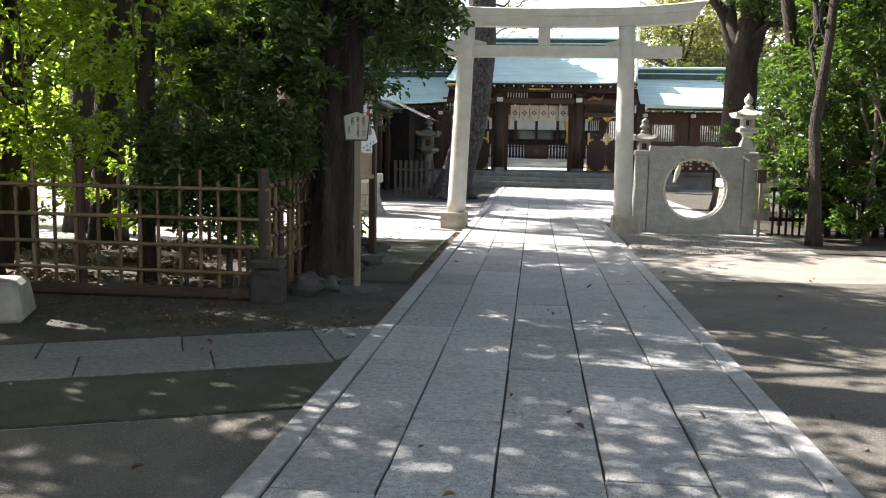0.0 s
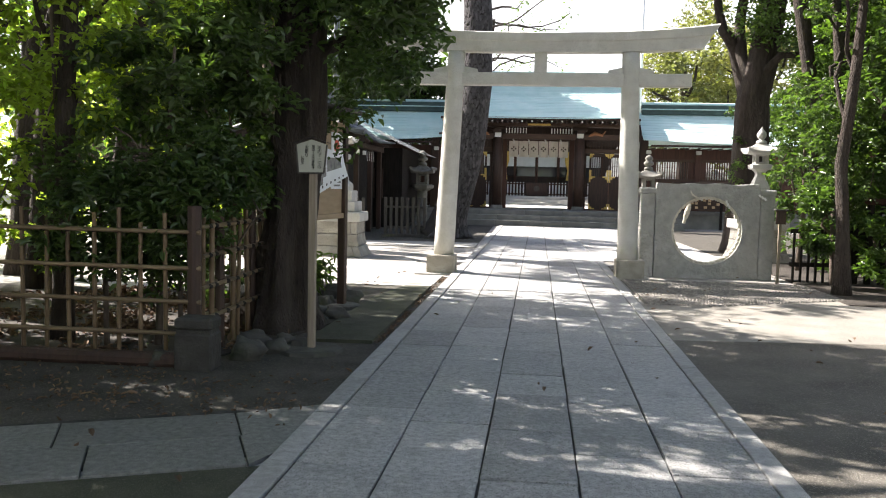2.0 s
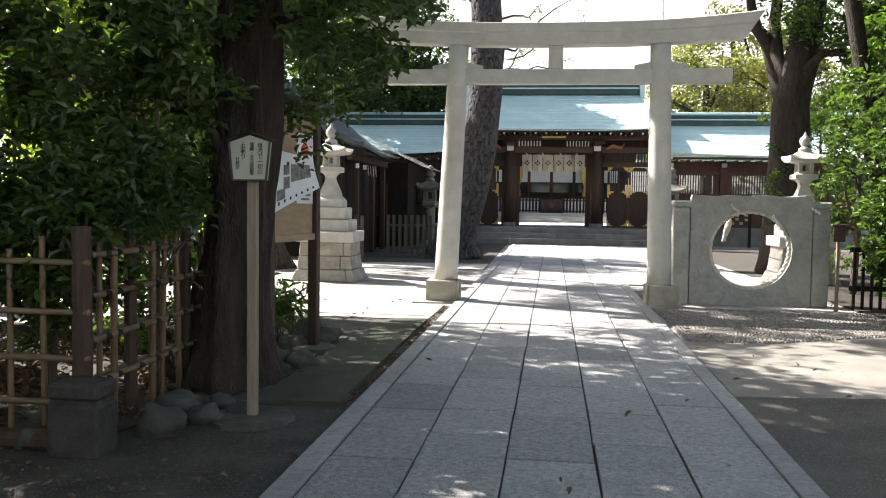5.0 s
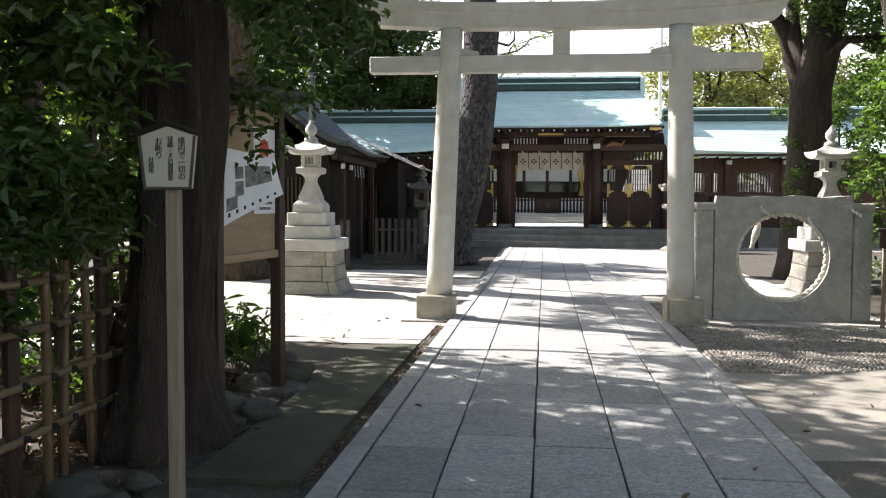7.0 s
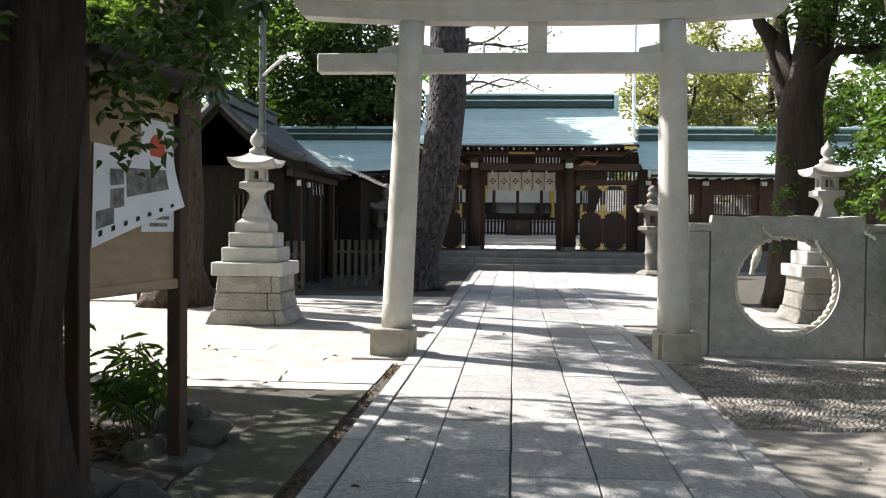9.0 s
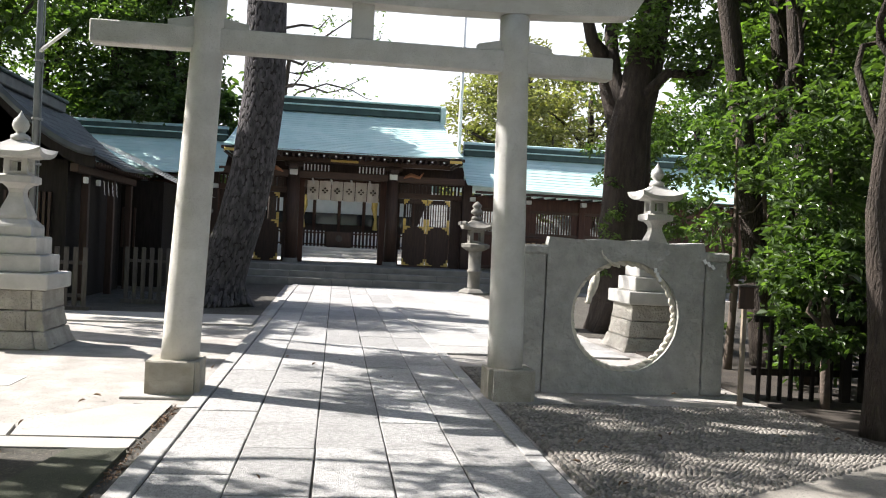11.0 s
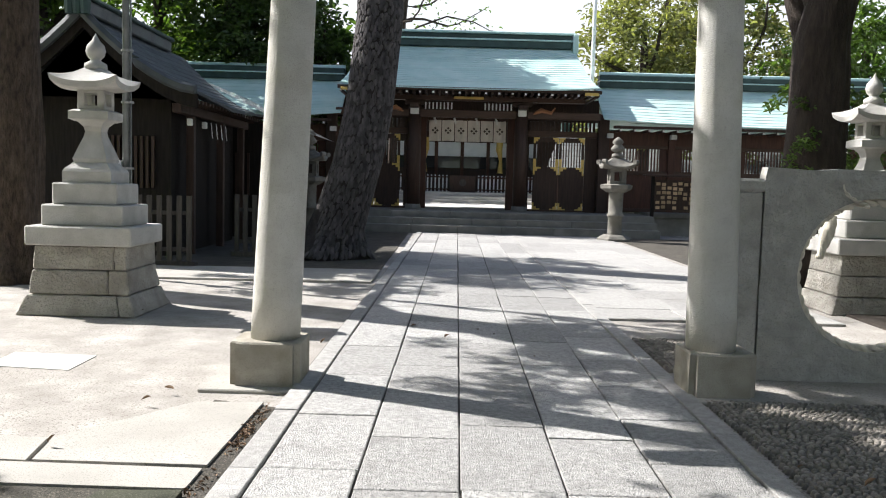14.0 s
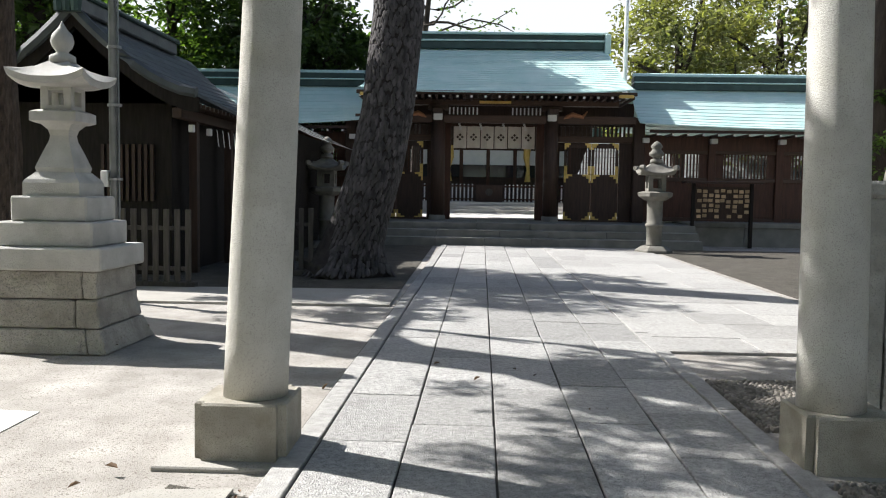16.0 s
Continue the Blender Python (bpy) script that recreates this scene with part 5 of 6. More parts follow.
def bamboo_pole(p, q, r, parent, material="bamboo", name="bamboo_pole"):
    """A bamboo stick with node rings."""
    P, Q = Vector(p), Vector(q)
    L = (Q - P).length
    k = max(2, int(L / 0.24))
    pts, rad = [], []
    for i in range(k):
        a, b = i / k, (i + 1) / k
        for f, s in ((a, 1.1), (a + 0.02 / L, 0.97), (b - 0.02 / L, 0.97)):
            pts.append(P.lerp(Q, f))
            rad.append(r * s)
    pts.append(Q)
    rad.append(r * 1.1)
    return part(name, tube(pts, rad, 7), material, parent, smooth=True)


def cord_knot(bm, p, r):
    bmesh.ops.create_icosphere(bm, subdivisions=1, radius=r, matrix=Matrix.Translation(p) @ Matrix.Diagonal((1.0, 1.2, 0.75, 1)))


def bamboo_fences():
    rng = random.Random(21)
    f = thing("bamboo_fence", (0, 0, 0), "open bamboo grid fence tied with black cord round the planted bed", "fence", "bamboo fences")
    y = -7.5
    rails = (0.22, 0.48, 0.75, 1.04)
    for z in rails:
        bamboo_pole((-8.2, y - 0.03, z + 0.02), (-2.72, y - 0.03, z), 0.019, f, "bamboo_rail", "rail")
    knots = bmesh.new()
    x = -8.1
    i = 0
    while x < -2.85:
        zt = 1.22 + rng.uniform(-0.05, 0.05) if i % 2 == 0 else 1.12 + rng.uniform(-0.12, 0.06)
        bamboo_pole((x, y + 0.012, -0.02), (x + rng.uniform(-0.012, 0.012), y + 0.012, zt), 0.019, f)
        for z in rails:
            cord_knot(knots, (x, y - 0.012, z), 0.03)
        x += rng.uniform(0.17, 0.24)
        i += 1
    for x in (-6.9, -4.67):
        part("fence_post", tube([(x, y + 0.05, -0.03), (x, y + 0.05, 1.3)], [0.045, 0.04], 10), "dark_wood", f)
    tagged(part("cord_tie", knots, "cord", f), "black cord ties at the crossings", kind="stuff")
    g = thing("bamboo_fence", (0, 0, 0), "dense brown bamboo fence with doubled tied rails along the bed", "fence", "bamboo fences")
    knots = bmesh.new()
    a, b = Vector((-2.78, -7.45, 0)), Vector((-2.82, -4.7, 0))
    n = 12
    rails = (0.32, 0.58, 0.84, 1.08)
    for z in rails:
        for o in (-0.04, 0.04):
            bamboo_pole((a.x + o, a.y, z), (b.x + o, b.y, z), 0.02, g, "bamboo_rail", "rail")
    for i in range(n):
        p = a.lerp(b, (i + 0.5) / n)
        p.y += rng.uniform(-0.05, 0.05)
        if i % 4 == 2:
            part("fence_post", tube([(p.x - 0.02, p.y, -0.03), (p.x - 0.02, p.y, 1.2)], [0.045, 0.04], 9), "dark_wood", g)
        else:
            bamboo_pole((p.x + (0.012 if i % 2 else -0.01), p.y, -0.02), (p.x + rng.uniform(-0.02, 0.02), p.y + rng.uniform(-0.02, 0.02), 1.2 + rng.uniform(-0.09, 0.05)), rng.uniform(0.018, 0.027), g)
        for z in rails:
            cord_knot(knots, (p.x + 0.05, p.y, z), 0.03)
    part("fence_post", tube([(-2.78, -7.5, -0.03), (-2.78, -7.5, 1.25)], [0.06, 0.055], 10), "dark_wood", g)
    tagged(part("cord_tie", knots, "cord", g), "black cord ties at the crossings", kind="stuff")
    k = thing("bed_edging", (-5.4, -7.66, -0.03), "low dark timber edging along the planted bed", "edging")
    part("log", tube([(-2.8, 0, 0.06), (2.55, 0, 0.06)], [0.07, 0.065], 10), "dark_wood", k)


def stone_post():
    s = thing("stone_post", (-2.68, -7.68, -0.03), "short square dark stone boundary post", "post")
    part("shaft", box(-0.15, 0.15, -0.12, 0.12, 0, 0.3, 0.015), "dark_stone", s)
    part("head", box(-0.15, 0.15, -0.12, 0.12, 0.325, 0.42, 0.02), "dark_stone", s)
    part("neck", box(-0.135, 0.135, -0.105, 0.105, 0.3, 0.325, 0), "dark_stone", s)
    b = thing("stone_block", (-4.95, -8.95, -0.03), "large rough grey stone seat block", "stone block", rz=20)
    bm = box(-0.55, 0.55, -0.3, 0.3, 0, 0.34, 0.04, 0.05)
    part("stone", bm, "block_stone", b)


def rocks():
    rng = random.Random(8)
    for x, y, r in ((-2.42, -7.25, 0.17), (-2.25, -6.95, 0.12), (-2.5, -6.8, 0.16), (-2.12, -6.75, 0.1), (-2.3, -6.55, 0.1), (-3.0, -7.6, 0.13), (-2.15, -5.05, 0.14), (-2.45, -5.0, 0.18), (-2.5, -4.2, 0.15), (-2.3, -3.7, 0.16), (-2.6, -3.4, 0.2)):
        t = thing("rock", (x, y, -0.03 + r * 0.35), "mossy grey edging rock at the foot of the tree", "rock", "edging rocks", rz=rng.uniform(0, 360))
        bm = bmesh.new()
        bmesh.ops.create_icosphere(bm, subdivisions=3, radius=r)
        for v in bm.verts:
            n = v.co.normalized()
            cut = max(abs(n.dot(Vector((0.8, 0.3, 0.5)))), abs(n.dot(Vector((-0.4, 0.85, 0.35)))), abs(n.dot(Vector((0.1, -0.3, 0.95)))))
            v.co *= (0.72 / max(cut, 0.66)) * (1 + 0.3 * noise.noise(n * 1.7 + Vector((x * 9, y * 9, 0))) + 0.13 * noise.noise(n * 5 + Vector((x, 0, 3))))
            v.co.z *= 0.8
        part("stone", bm, "rock", t, smooth=True)
    pad = thing("pad_stone", (-2.0, -6.84, -0.03), "flat dark paving stone at the sign's foot", "stone")
    part("stone", loft(((0.3, 0), (0.29, 0.04), (0.25, 0.05)), 9, 0.2), "rock", pad)


def right_fence():
    f = thing("palisade_fence", (0, 0, 0), "dark weathered timber palisade with a heavy top beam", "fence")
    rng = random.Random(31)
    x = 5.0
    while x < 9.5:
        part("pale", box(x - 0.05, x + 0.05, 0.35, 0.43, -0.03, 1.3 + rng.uniform(-0.02, 0.02), 0.01), "black_wood", f)
        x += 0.21
    part("top_beam", box(5.0, 9.6, 0.28, 0.5, 1.3, 1.4, 0.012), "brown_wood", f)
    for z in (0.25, 0.8):
        part("rail", box(4.2, 9.6, 0.43, 0.48, z, z + 0.07, 0.008), "black_wood", f)
    x = 4.25
    while x < 5.0:
        part("thin_pale", box(x - 0.018, x + 0.018, 0.39, 0.43, -0.03, 0.85, 0.004), "black_wood", f)
        x += 0.12
    p = thing("paper_notice", (5.72, 0.33, 0.95), "pale paper notice fixed to the palisade", "notice")
    part("sheet", box(-0.14, 0.14, 0, 0.012, -0.15, 0.2, 0.002), "sign_paint", p)
    part("text_bars", box(-0.09, 0.09, -0.003, 0.0, 0.04, 0.06, 0), "ink", p)
    s = thing("small_signpost", (3.95, 0.2, -0.03), "small dark wooden signboard on a thin pale stake", "sign")
    part("stake", box(-0.022, 0.022, -0.02, 0.02, 0, 1.0, 0.003), "post_wood", s)
    part("board", box(-0.08, 0.08, -0.045, -0.02, 0.98, 1.2, 0.006), "dark_wood", s)
    part("little_roof", box(-0.11, 0.11, -0.08, 0.02, 1.2, 1.225, 0.006), "grey_wood", s)


def poles():
    p = thing("metal_pole", (-4.78, 6.1, -0.03), "slim dark grey metal lamp pole with clamps", "pole")
    part("shaft", tube([(0, 0, 0), (0, 0, 9)], [0.05, 0.045], 12), "metal_pole", p, smooth=True)
    part("cable", tube([(0.075, -0.02, 0), (0.075, -0.02, 9)], [0.012, 0.012], 6), "metal_pole", p)
    part("meter_box", box(-0.14, -0.05, -0.07, 0.03, 1.42, 1.62, 0.01), "white_paint", p)
    for z in (0.8, 1.5, 2.4, 3.1, 4.0):
        part("clamp", tube([(0.02, 0, z), (0.02, 0, z + 0.03)], [0.085, 0.085], 10), "steel", p)
    part("lamp_arm", tube([(0, 0, 4.15), (0.55, -0.4, 4.45)], [0.03, 0.03], 8), "white_pole", p, "pale lamp arm")
    q = thing("flagpole", (4.75, 25.3, 0.45), "tall white flagpole rising behind the gate wing", "flagpole")
    part("shaft", tube([(0, 0, 0), (0, 0, 13)], [0.085, 0.06], 12), "white_pole", q, smooth=True)


# ---- trees ----
def tree(name, trunk, radii, limbs, clumps, label, bark="dark_bark", seg=12, root=True, tight=0.0, flute=0.0):
    """Tapered trunk, limbs and crown; clumps: (centre, radius, count, leaves each, leaf size, material)."""
    rng = np.random.default_rng(abs(hash_name(label)) % 9999 + int(abs(trunk[0][0]) * 100))
    o = Vector(trunk[0])
    t = thing(name, tuple(o), label, "tree")
    bm = bmesh.new()
    pts = [Vector(p) - o for p in trunk]
    fine, rad = [], []
    for (a, b), (ra, rb) in zip(zip(pts, pts[1:]), zip(radii, radii[1:])):
        for i in range(5):
            fine.append(a.lerp(b, i / 5))
            rad.append(ra + (rb - ra) * i / 5)
    fine.append(pts[-1])
    rad.append(radii[-1])
    add_tube(bm, fine, rad, seg * (4 if flute else 2))
    for v in bm.verts:
        ang = math.atan2(v.co.y, v.co.x)
        k = noise.noise(Vector((math.cos(ang) * 2, math.sin(ang) * 2, v.co.z * 0.7 + o.x))) * 0.09
        foot = max(0, 0.45 - v.co.z) * (0.5 + 0.5 * math.cos(ang * 5 + o.y)) * 0.5 if root else 0
        c = Vector((0, 0, v.co.z))
        near = min(fine, key=lambda p: abs(p.z - v.co.z))
        d = v.co - near
        ribs = flute * (noise.noise(Vector((math.cos(ang) * 3.1, math.sin(ang) * 3.1, v.co.z * 0.35 + o.y))) + 0.5 * noise.noise(Vector((math.cos(ang) * 7, math.sin(ang) * 7, v.co.z * 0.8))))
        v.co += Vector((d.x, d.y, 0)) * (k * 2 + foot + ribs)
    part("trunk", bm, bark, t, smooth=True)
    for p, q, r0, r1 in limbs:
        pp, rr = limb(Vector(p) - o, Vector(q) - o, r0, r1, rng, 7, 0.35)
        part("limb", tube(pp, rr, 8), bark, t, smooth=True)
    V = {}
    for k, (c, r, n, per, size, m) in enumerate(clumps):
        cs = blob_points(rng, n, c, r)
        sp = tight or np.mean(r) * 0.24
        crown = leaves("crown", cs - np.asarray(o), (sp, sp, sp * 0.75), per, size, m, t, seed=int(rng.integers(1e6)))
    return t


def hash_name(s):
    h = 7
    for ch in s:
        h = (h * 31 + ord(ch)) % 1000003
    return h


def pine():
    o = Vector((-2.5, 9.9, -0.03))
    t = thing("pine_tree", tuple(o), "leaning old pine with thick plated grey bark", "tree")
    cent = [(-0.02, 0, 0.0, 0.66), (0.05, 0, 0.25, 0.56), (0.22, 0.02, 0.8, 0.49), (0.5, 0.05, 1.75, 0.45), (0.7, 0.08, 2.8, 0.43), (0.86, 0.1, 4.4, 0.415), (0.84, 0.12, 6.2, 0.39), (0.7, 0.2, 8.5, 0.34), (0.6, 0.2, 11, 0.25), (0.4, 0.3, 13, 0.14)]
    def at(z):
        for a, b in zip(cent, cent[1:]):
            if a[2] <= z <= b[2]:
                f = (z - a[2]) / (b[2] - a[2])
                f = f
                return [a[i] + (b[i] - a[i]) * f for i in (0, 1, 3)]
        return [cent[-1][i] for i in (0, 1, 3)]
    zs = [i * 0.13 for i in range(100)]
    pts, rad = [], []
    for z in zs:
        x, y, r = at(z)
        pts.append((x, y, z))
        rad.append(r * 0.97)
    bm = tube(pts, rad, 28)
    for v in bm.verts:
        if v.co.z < 0.5:
            ang = math.atan2(v.co.y, v.co.x)
            k = (0.5 - v.co.z) * (0.35 + 0.5 * max(0, math.cos(ang * 4 + 1)))
            v.co.x *= 1 + k
            v.co.y *= 1 + k
    part("trunk", bm, "bark_gap", t, smooth=True)
    # bark plates
    rng = np.random.default_rng(17)
    V, F = [], []
    z = 0.1
    row = 0
    while z < 7.4:
        h = rng.uniform(0.07, 0.125)
        x, y, r = at(z)
        n = max(9, int(2 * math.pi * r / 0.075))
        for k in range(n):
            a0 = 2 * math.pi * (k + (row % 2) * 0.5 + rng.uniform(-0.2, 0.2)) / n
            wa = 2 * math.pi / n * rng.uniform(0.46, 0.6)
            zc = z + rng.uniform(-0.045, 0.045)
            hh = h * rng.uniform(0.5, 0.75)
            b = len(V)
            jit = rng.uniform(0.75, 1.25, 6)
            for sc, lift in ((1.0, -0.014), (0.9, 0.003), (0.6, 0.008)):
                for j in range(6):
                    q = j * math.pi / 3 + 0.5
                    aa = a0 + math.cos(q) * wa * sc * jit[j]
                    zz = zc + math.sin(q) * hh * sc * 1.2 * jit[(j + 3) % 6]
                    cx, cy, rr = at(max(zz, 0))
                    grow = 1 + max(0, 0.5 - zz) * (0.35 + 0.5 * max(0, math.cos(aa * 4 + 1)))
                    V.append(((cx + math.cos(aa) * (rr + lift)) * grow, (cy + math.sin(aa) * (rr + lift)) * grow, zz))
            for s in range(2):
                for j in range(6):
                    F.append((b + s * 6 + j, b + s * 6 + (j + 1) % 6, b + s * 6 + 6 + (j + 1) % 6, b + s * 6 + 6 + j))
            F.append(tuple(b + 12 + j for j in range(6)))
        z += h * 0.9
        row += 1
    ob = mesh_np("bark", V, F, "pine_bark", t)
    tagged(ob, "cracked grey bark plates", kind="stuff")
    r2 = np.random.default_rng(3)
    crown = []
    for k, (q, hgt) in enumerate((((2.6, 1.5), 8.2), ((-2.5, -1.2), 8.8), ((2.2, -1.8), 9.6), ((-1.6, 2.2), 10.5), ((1.4, 1.4), 11.6))):
        x, y, r = at(hgt)
        e = (x + q[0], y + q[1], hgt + 0.9)
        pp, rr = limb((x, y, hgt), e, 0.14, 0.03, r2, 7, 0.4)
        part("limb", tube(pp, rr, 8), "dark_bark", t, smooth=True)
        crown.append(blob_points(r2, 36, e, (1.5, 1.5, 0.6)))
    leaves("crown", np.concatenate(crown), (0.35, 0.35, 0.25), 90, 0.14, "needle", t, seed=4, droop=-0.2, wide=0.08, flat=0.2)


def thicket_left():
    # shrubs and small trees behind the bamboo fence
    tree("evergreen_tree", [(-4.3, -6.8, -0.02), (-4.25, -6.8, 2.2), (-4.1, -6.7, 5.2)], (0.095, 0.08, 0.05),
         [((-4.25, -6.8, 1.9), (-5.2, -6.4, 3.2), 0.04, 0.015), ((-4.2, -6.8, 2.6), (-3.4, -6.3, 3.8), 0.04, 0.015), ((-4.15, -6.75, 3.6), (-4.9, -6.0, 5.0), 0.035, 0.012)],
         [((-4.7, -6.3, 2.9), (1.0, 0.7, 1.2), 38, 36, 0.11, "leaf_sunlit"), ((-4.2, -6.2, 4.6), (1.5, 1.1, 1.1), 50, 50, 0.12, "leaf_dark"),
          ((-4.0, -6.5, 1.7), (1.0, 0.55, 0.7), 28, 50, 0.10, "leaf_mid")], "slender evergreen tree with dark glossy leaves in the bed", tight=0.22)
    # this crown's sunlit look comes from its paler leaf colour
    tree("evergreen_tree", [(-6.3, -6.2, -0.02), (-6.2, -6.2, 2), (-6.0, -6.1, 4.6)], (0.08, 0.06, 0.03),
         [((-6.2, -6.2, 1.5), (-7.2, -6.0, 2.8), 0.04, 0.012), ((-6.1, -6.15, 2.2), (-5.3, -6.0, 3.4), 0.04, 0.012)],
         [((-6.4, -6.2, 2.3), (1.5, 0.8, 1.1), 38, 30, 0.115, "leaf_sunlit"), ((-7.5, -5.0, 4.7), (1.3, 0.9, 0.9), 28, 34, 0.12, "leaf_sunlit"),
          ((-5.4, -6.6, 1.5), (0.8, 0.5, 0.6), 14, 36, 0.10, "leaf_sunlit")], "broad evergreen tree with sunlit yellow-green leaves in the bed")
    tree("evergreen_shrub", [(-3.35, -6.9, -0.02), (-3.3, -6.9, 1.2), (-3.2, -6.9, 2.6)], (0.035, 0.03, 0.012),
         [((-3.32, -6.9, 0.7), (-3.0, -7.1, 1.5), 0.018, 0.008), ((-3.3, -6.9, 1.0), (-3.7, -7.0, 1.9), 0.018, 0.008)],
         [((-3.25, -7.0, 1.25), (0.5, 0.4, 0.75), 34, 50, 0.085, "leaf_dark"), ((-3.3, -6.6, 2.4), (0.75, 0.6, 0.8), 40, 55, 0.10, "leaf_dark"),
          ((-3.0, -5.9, 1.9), (0.45, 0.7, 0.9), 24, 50, 0.10, "leaf_dark")], "dense dark shrub pushing over the fence", "branch", root=False)
    big = tree("evergreen_tree", [(-2.52, -5.6, -0.03), (-2.46, -5.6, 0.35), (-2.41, -5.6, 1.0), (-2.36, -5.55, 2.0), (-2.38, -5.5, 4.2), (-2.4, -5.4, 6.5)], (0.4, 0.29, 0.245, 0.22, 0.18, 0.12),
         [((-2.3, -5.55, 2.6), (-1.1, -5.8, 3.6), 0.08, 0.02), ((-2.33, -5.5, 3.2), (-3.6, -5.9, 4.4), 0.09, 0.02), ((-2.35, -5.5, 3.8), (-1.0, -4.6, 5.0), 0.08, 0.02),
          ((-2.36, -5.45, 4.6), (-3.0, -4.0, 6.0), 0.08, 0.02), ((-2.3, -5.55, 1.7), (-2.75, -6.0, 2.5), 0.05, 0.02)],
         [((-2.5, -5.7, 3.7), (1.3, 1.0, 0.9), 80, 60, 0.105, "leaf_dark"), ((-1.35, -5.6, 3.55), (0.75, 0.9, 0.75), 44, 60, 0.10, "leaf_dark"),
          ((-1.45, -5.9, 2.65), (0.5, 0.5, 0.4), 20, 46, 0.095, "leaf_dark"), ((-2.7, -6.1, 2.6), (0.8, 0.5, 0.55), 30, 55, 0.10, "leaf_dark"),
          ((-2.0, -5.2, 5.4), (2.0, 1.7, 1.0), 84, 56, 0.12, "leaf_dark"), ((-2.0, -4.5, 2.5), (0.35, 0.4, 0.3), 12, 40, 0.09, "leaf_dark"), ((-2.08, -5.0, 2.2), (0.22, 0.18, 0.3), 7, 22, 0.085, "leaf_dark"), ((-1.95, -5.2, 1.85), (0.14, 0.1, 0.12), 3, 14, 0.085, "leaf_dark")],
         "thick dark evergreen trunk beside the path with overhanging boughs", tight=0.2, flute=0.5)
    big.location += Vector((-0.08, -0.1, 0))
    tree("slender_tree", [(-3.12, -5.0, -0.02), (-3.02, -5.0, 1.0), (-2.86, -4.95, 2.2), (-2.8, -4.9, 4.0)], (0.075, 0.062, 0.055, 0.035),
         [((-2.86, -4.95, 2.2), (-3.3, -4.6, 3.4), 0.025, 0.01), ((-2.83, -4.92, 3.0), (-2.5, -4.4, 4.0), 0.025, 0.01)],
         [((-2.9, -4.8, 3.8), (0.7, 0.6, 0.6), 26, 44, 0.1, "leaf_mid")], "slender leaning tree with pale grey bark behind the fence", "pale_bark")
    # added shade tree: its high crowns stay out of view
    tree("evergreen_tree", [(-8.9, -4.2, -0.02), (-8.8, -4.2, 3), (-8.5, -4.1, 7)], (0.2, 0.16, 0.08),
         [((-8.7, -4.2, 3.5), (-7.4, -3.6, 6), 0.08, 0.02), ((-8.6, -4.1, 4.5), (-9.6, -3.6, 7), 0.07, 0.02)],
         [((-7.8, -3.6, 7.0), (2.4, 1.8, 1.2), 110, 44, 0.15, "leaf_mid"), ((-5.0, -3.9, 6.4), (1.7, 1.5, 0.9), 66, 44, 0.14, "leaf_mid")],
         "tall evergreen behind the bed", tight=0.27)
    # the crowns at z 4.8 and 3.7 are added to shade the kerb panel
    for k, (x, y, z, rx, ry, rz, n, m) in enumerate(((-3.75, -7.3, 1.15, 0.55, 0.22, 0.5, 44, "leaf_dark"), (-3.1, -7.25, 1.0, 0.3, 0.22, 0.5, 30, "leaf_dark"), (-2.85, -6.6, 1.55, 0.28, 0.8, 0.35, 40, "leaf_dark"),
                                                     (-5.0, -7.1, 1.5, 0.7, 0.3, 0.5, 18, "leaf_sunlit"), (-5.5, -7.15, 2.3, 0.9, 0.5, 1.1, 36, "leaf_sunlit"), (-4.4, -6.9, 2.9, 0.7, 0.5, 1.0, 26, "leaf_sunlit"), (-4.3, -5.2, 2.6, 0.8, 0.6, 0.9, 30, "leaf_sunlit"), (-3.6, -4.6, 3.4, 0.7, 0.6, 0.7, 26, "leaf_sunlit"), (-5.8, -6.6, 3.3, 1.2, 0.4, 0.8, 40, "leaf_sunlit"), (-6.5, -2.7, 4.8, 1.6, 1.0, 0.9, 80, "leaf_mid"), (-4.4, -3.3, 3.7, 1.0, 0.7, 0.7, 50, "leaf_mid"), (-7.2, -6.9, 1.5, 0.9, 0.4, 0.7, 44, "leaf_sunlit"), (-2.95, -5.3, 1.9, 0.3, 0.5, 0.6, 30, "leaf_dark"), (-4.3, -4.1, 0.75, 0.9, 0.6, 0.65, 26, "leaf_dark"), (-3.5, -5.3, 0.6, 0.45, 0.6, 0.5, 14, "leaf_dark"), (-5.9, -4.5, 0.85, 1.0, 0.6, 0.75, 24, "leaf_sunlit"), (-3.5, -3.7, 0.6, 0.5, 0.4, 0.5, 24, "leaf_mid"))):
        tree("evergreen_shrub", [(x, y + 0.25, -0.02), (x, y + 0.22, z * 0.6), (x, y + 0.1, z + rz * 0.5)], (0.025, 0.02, 0.008), [((x, y + 0.22, z * 0.5), (x + rx * 0.6, y, z), 0.012, 0.005)],
             [((x, y, z), (rx, ry, rz), n, 40, 0.085, m)], "leafy evergreen shrub of the planted bed", "branch", root=False, tight=0.16)


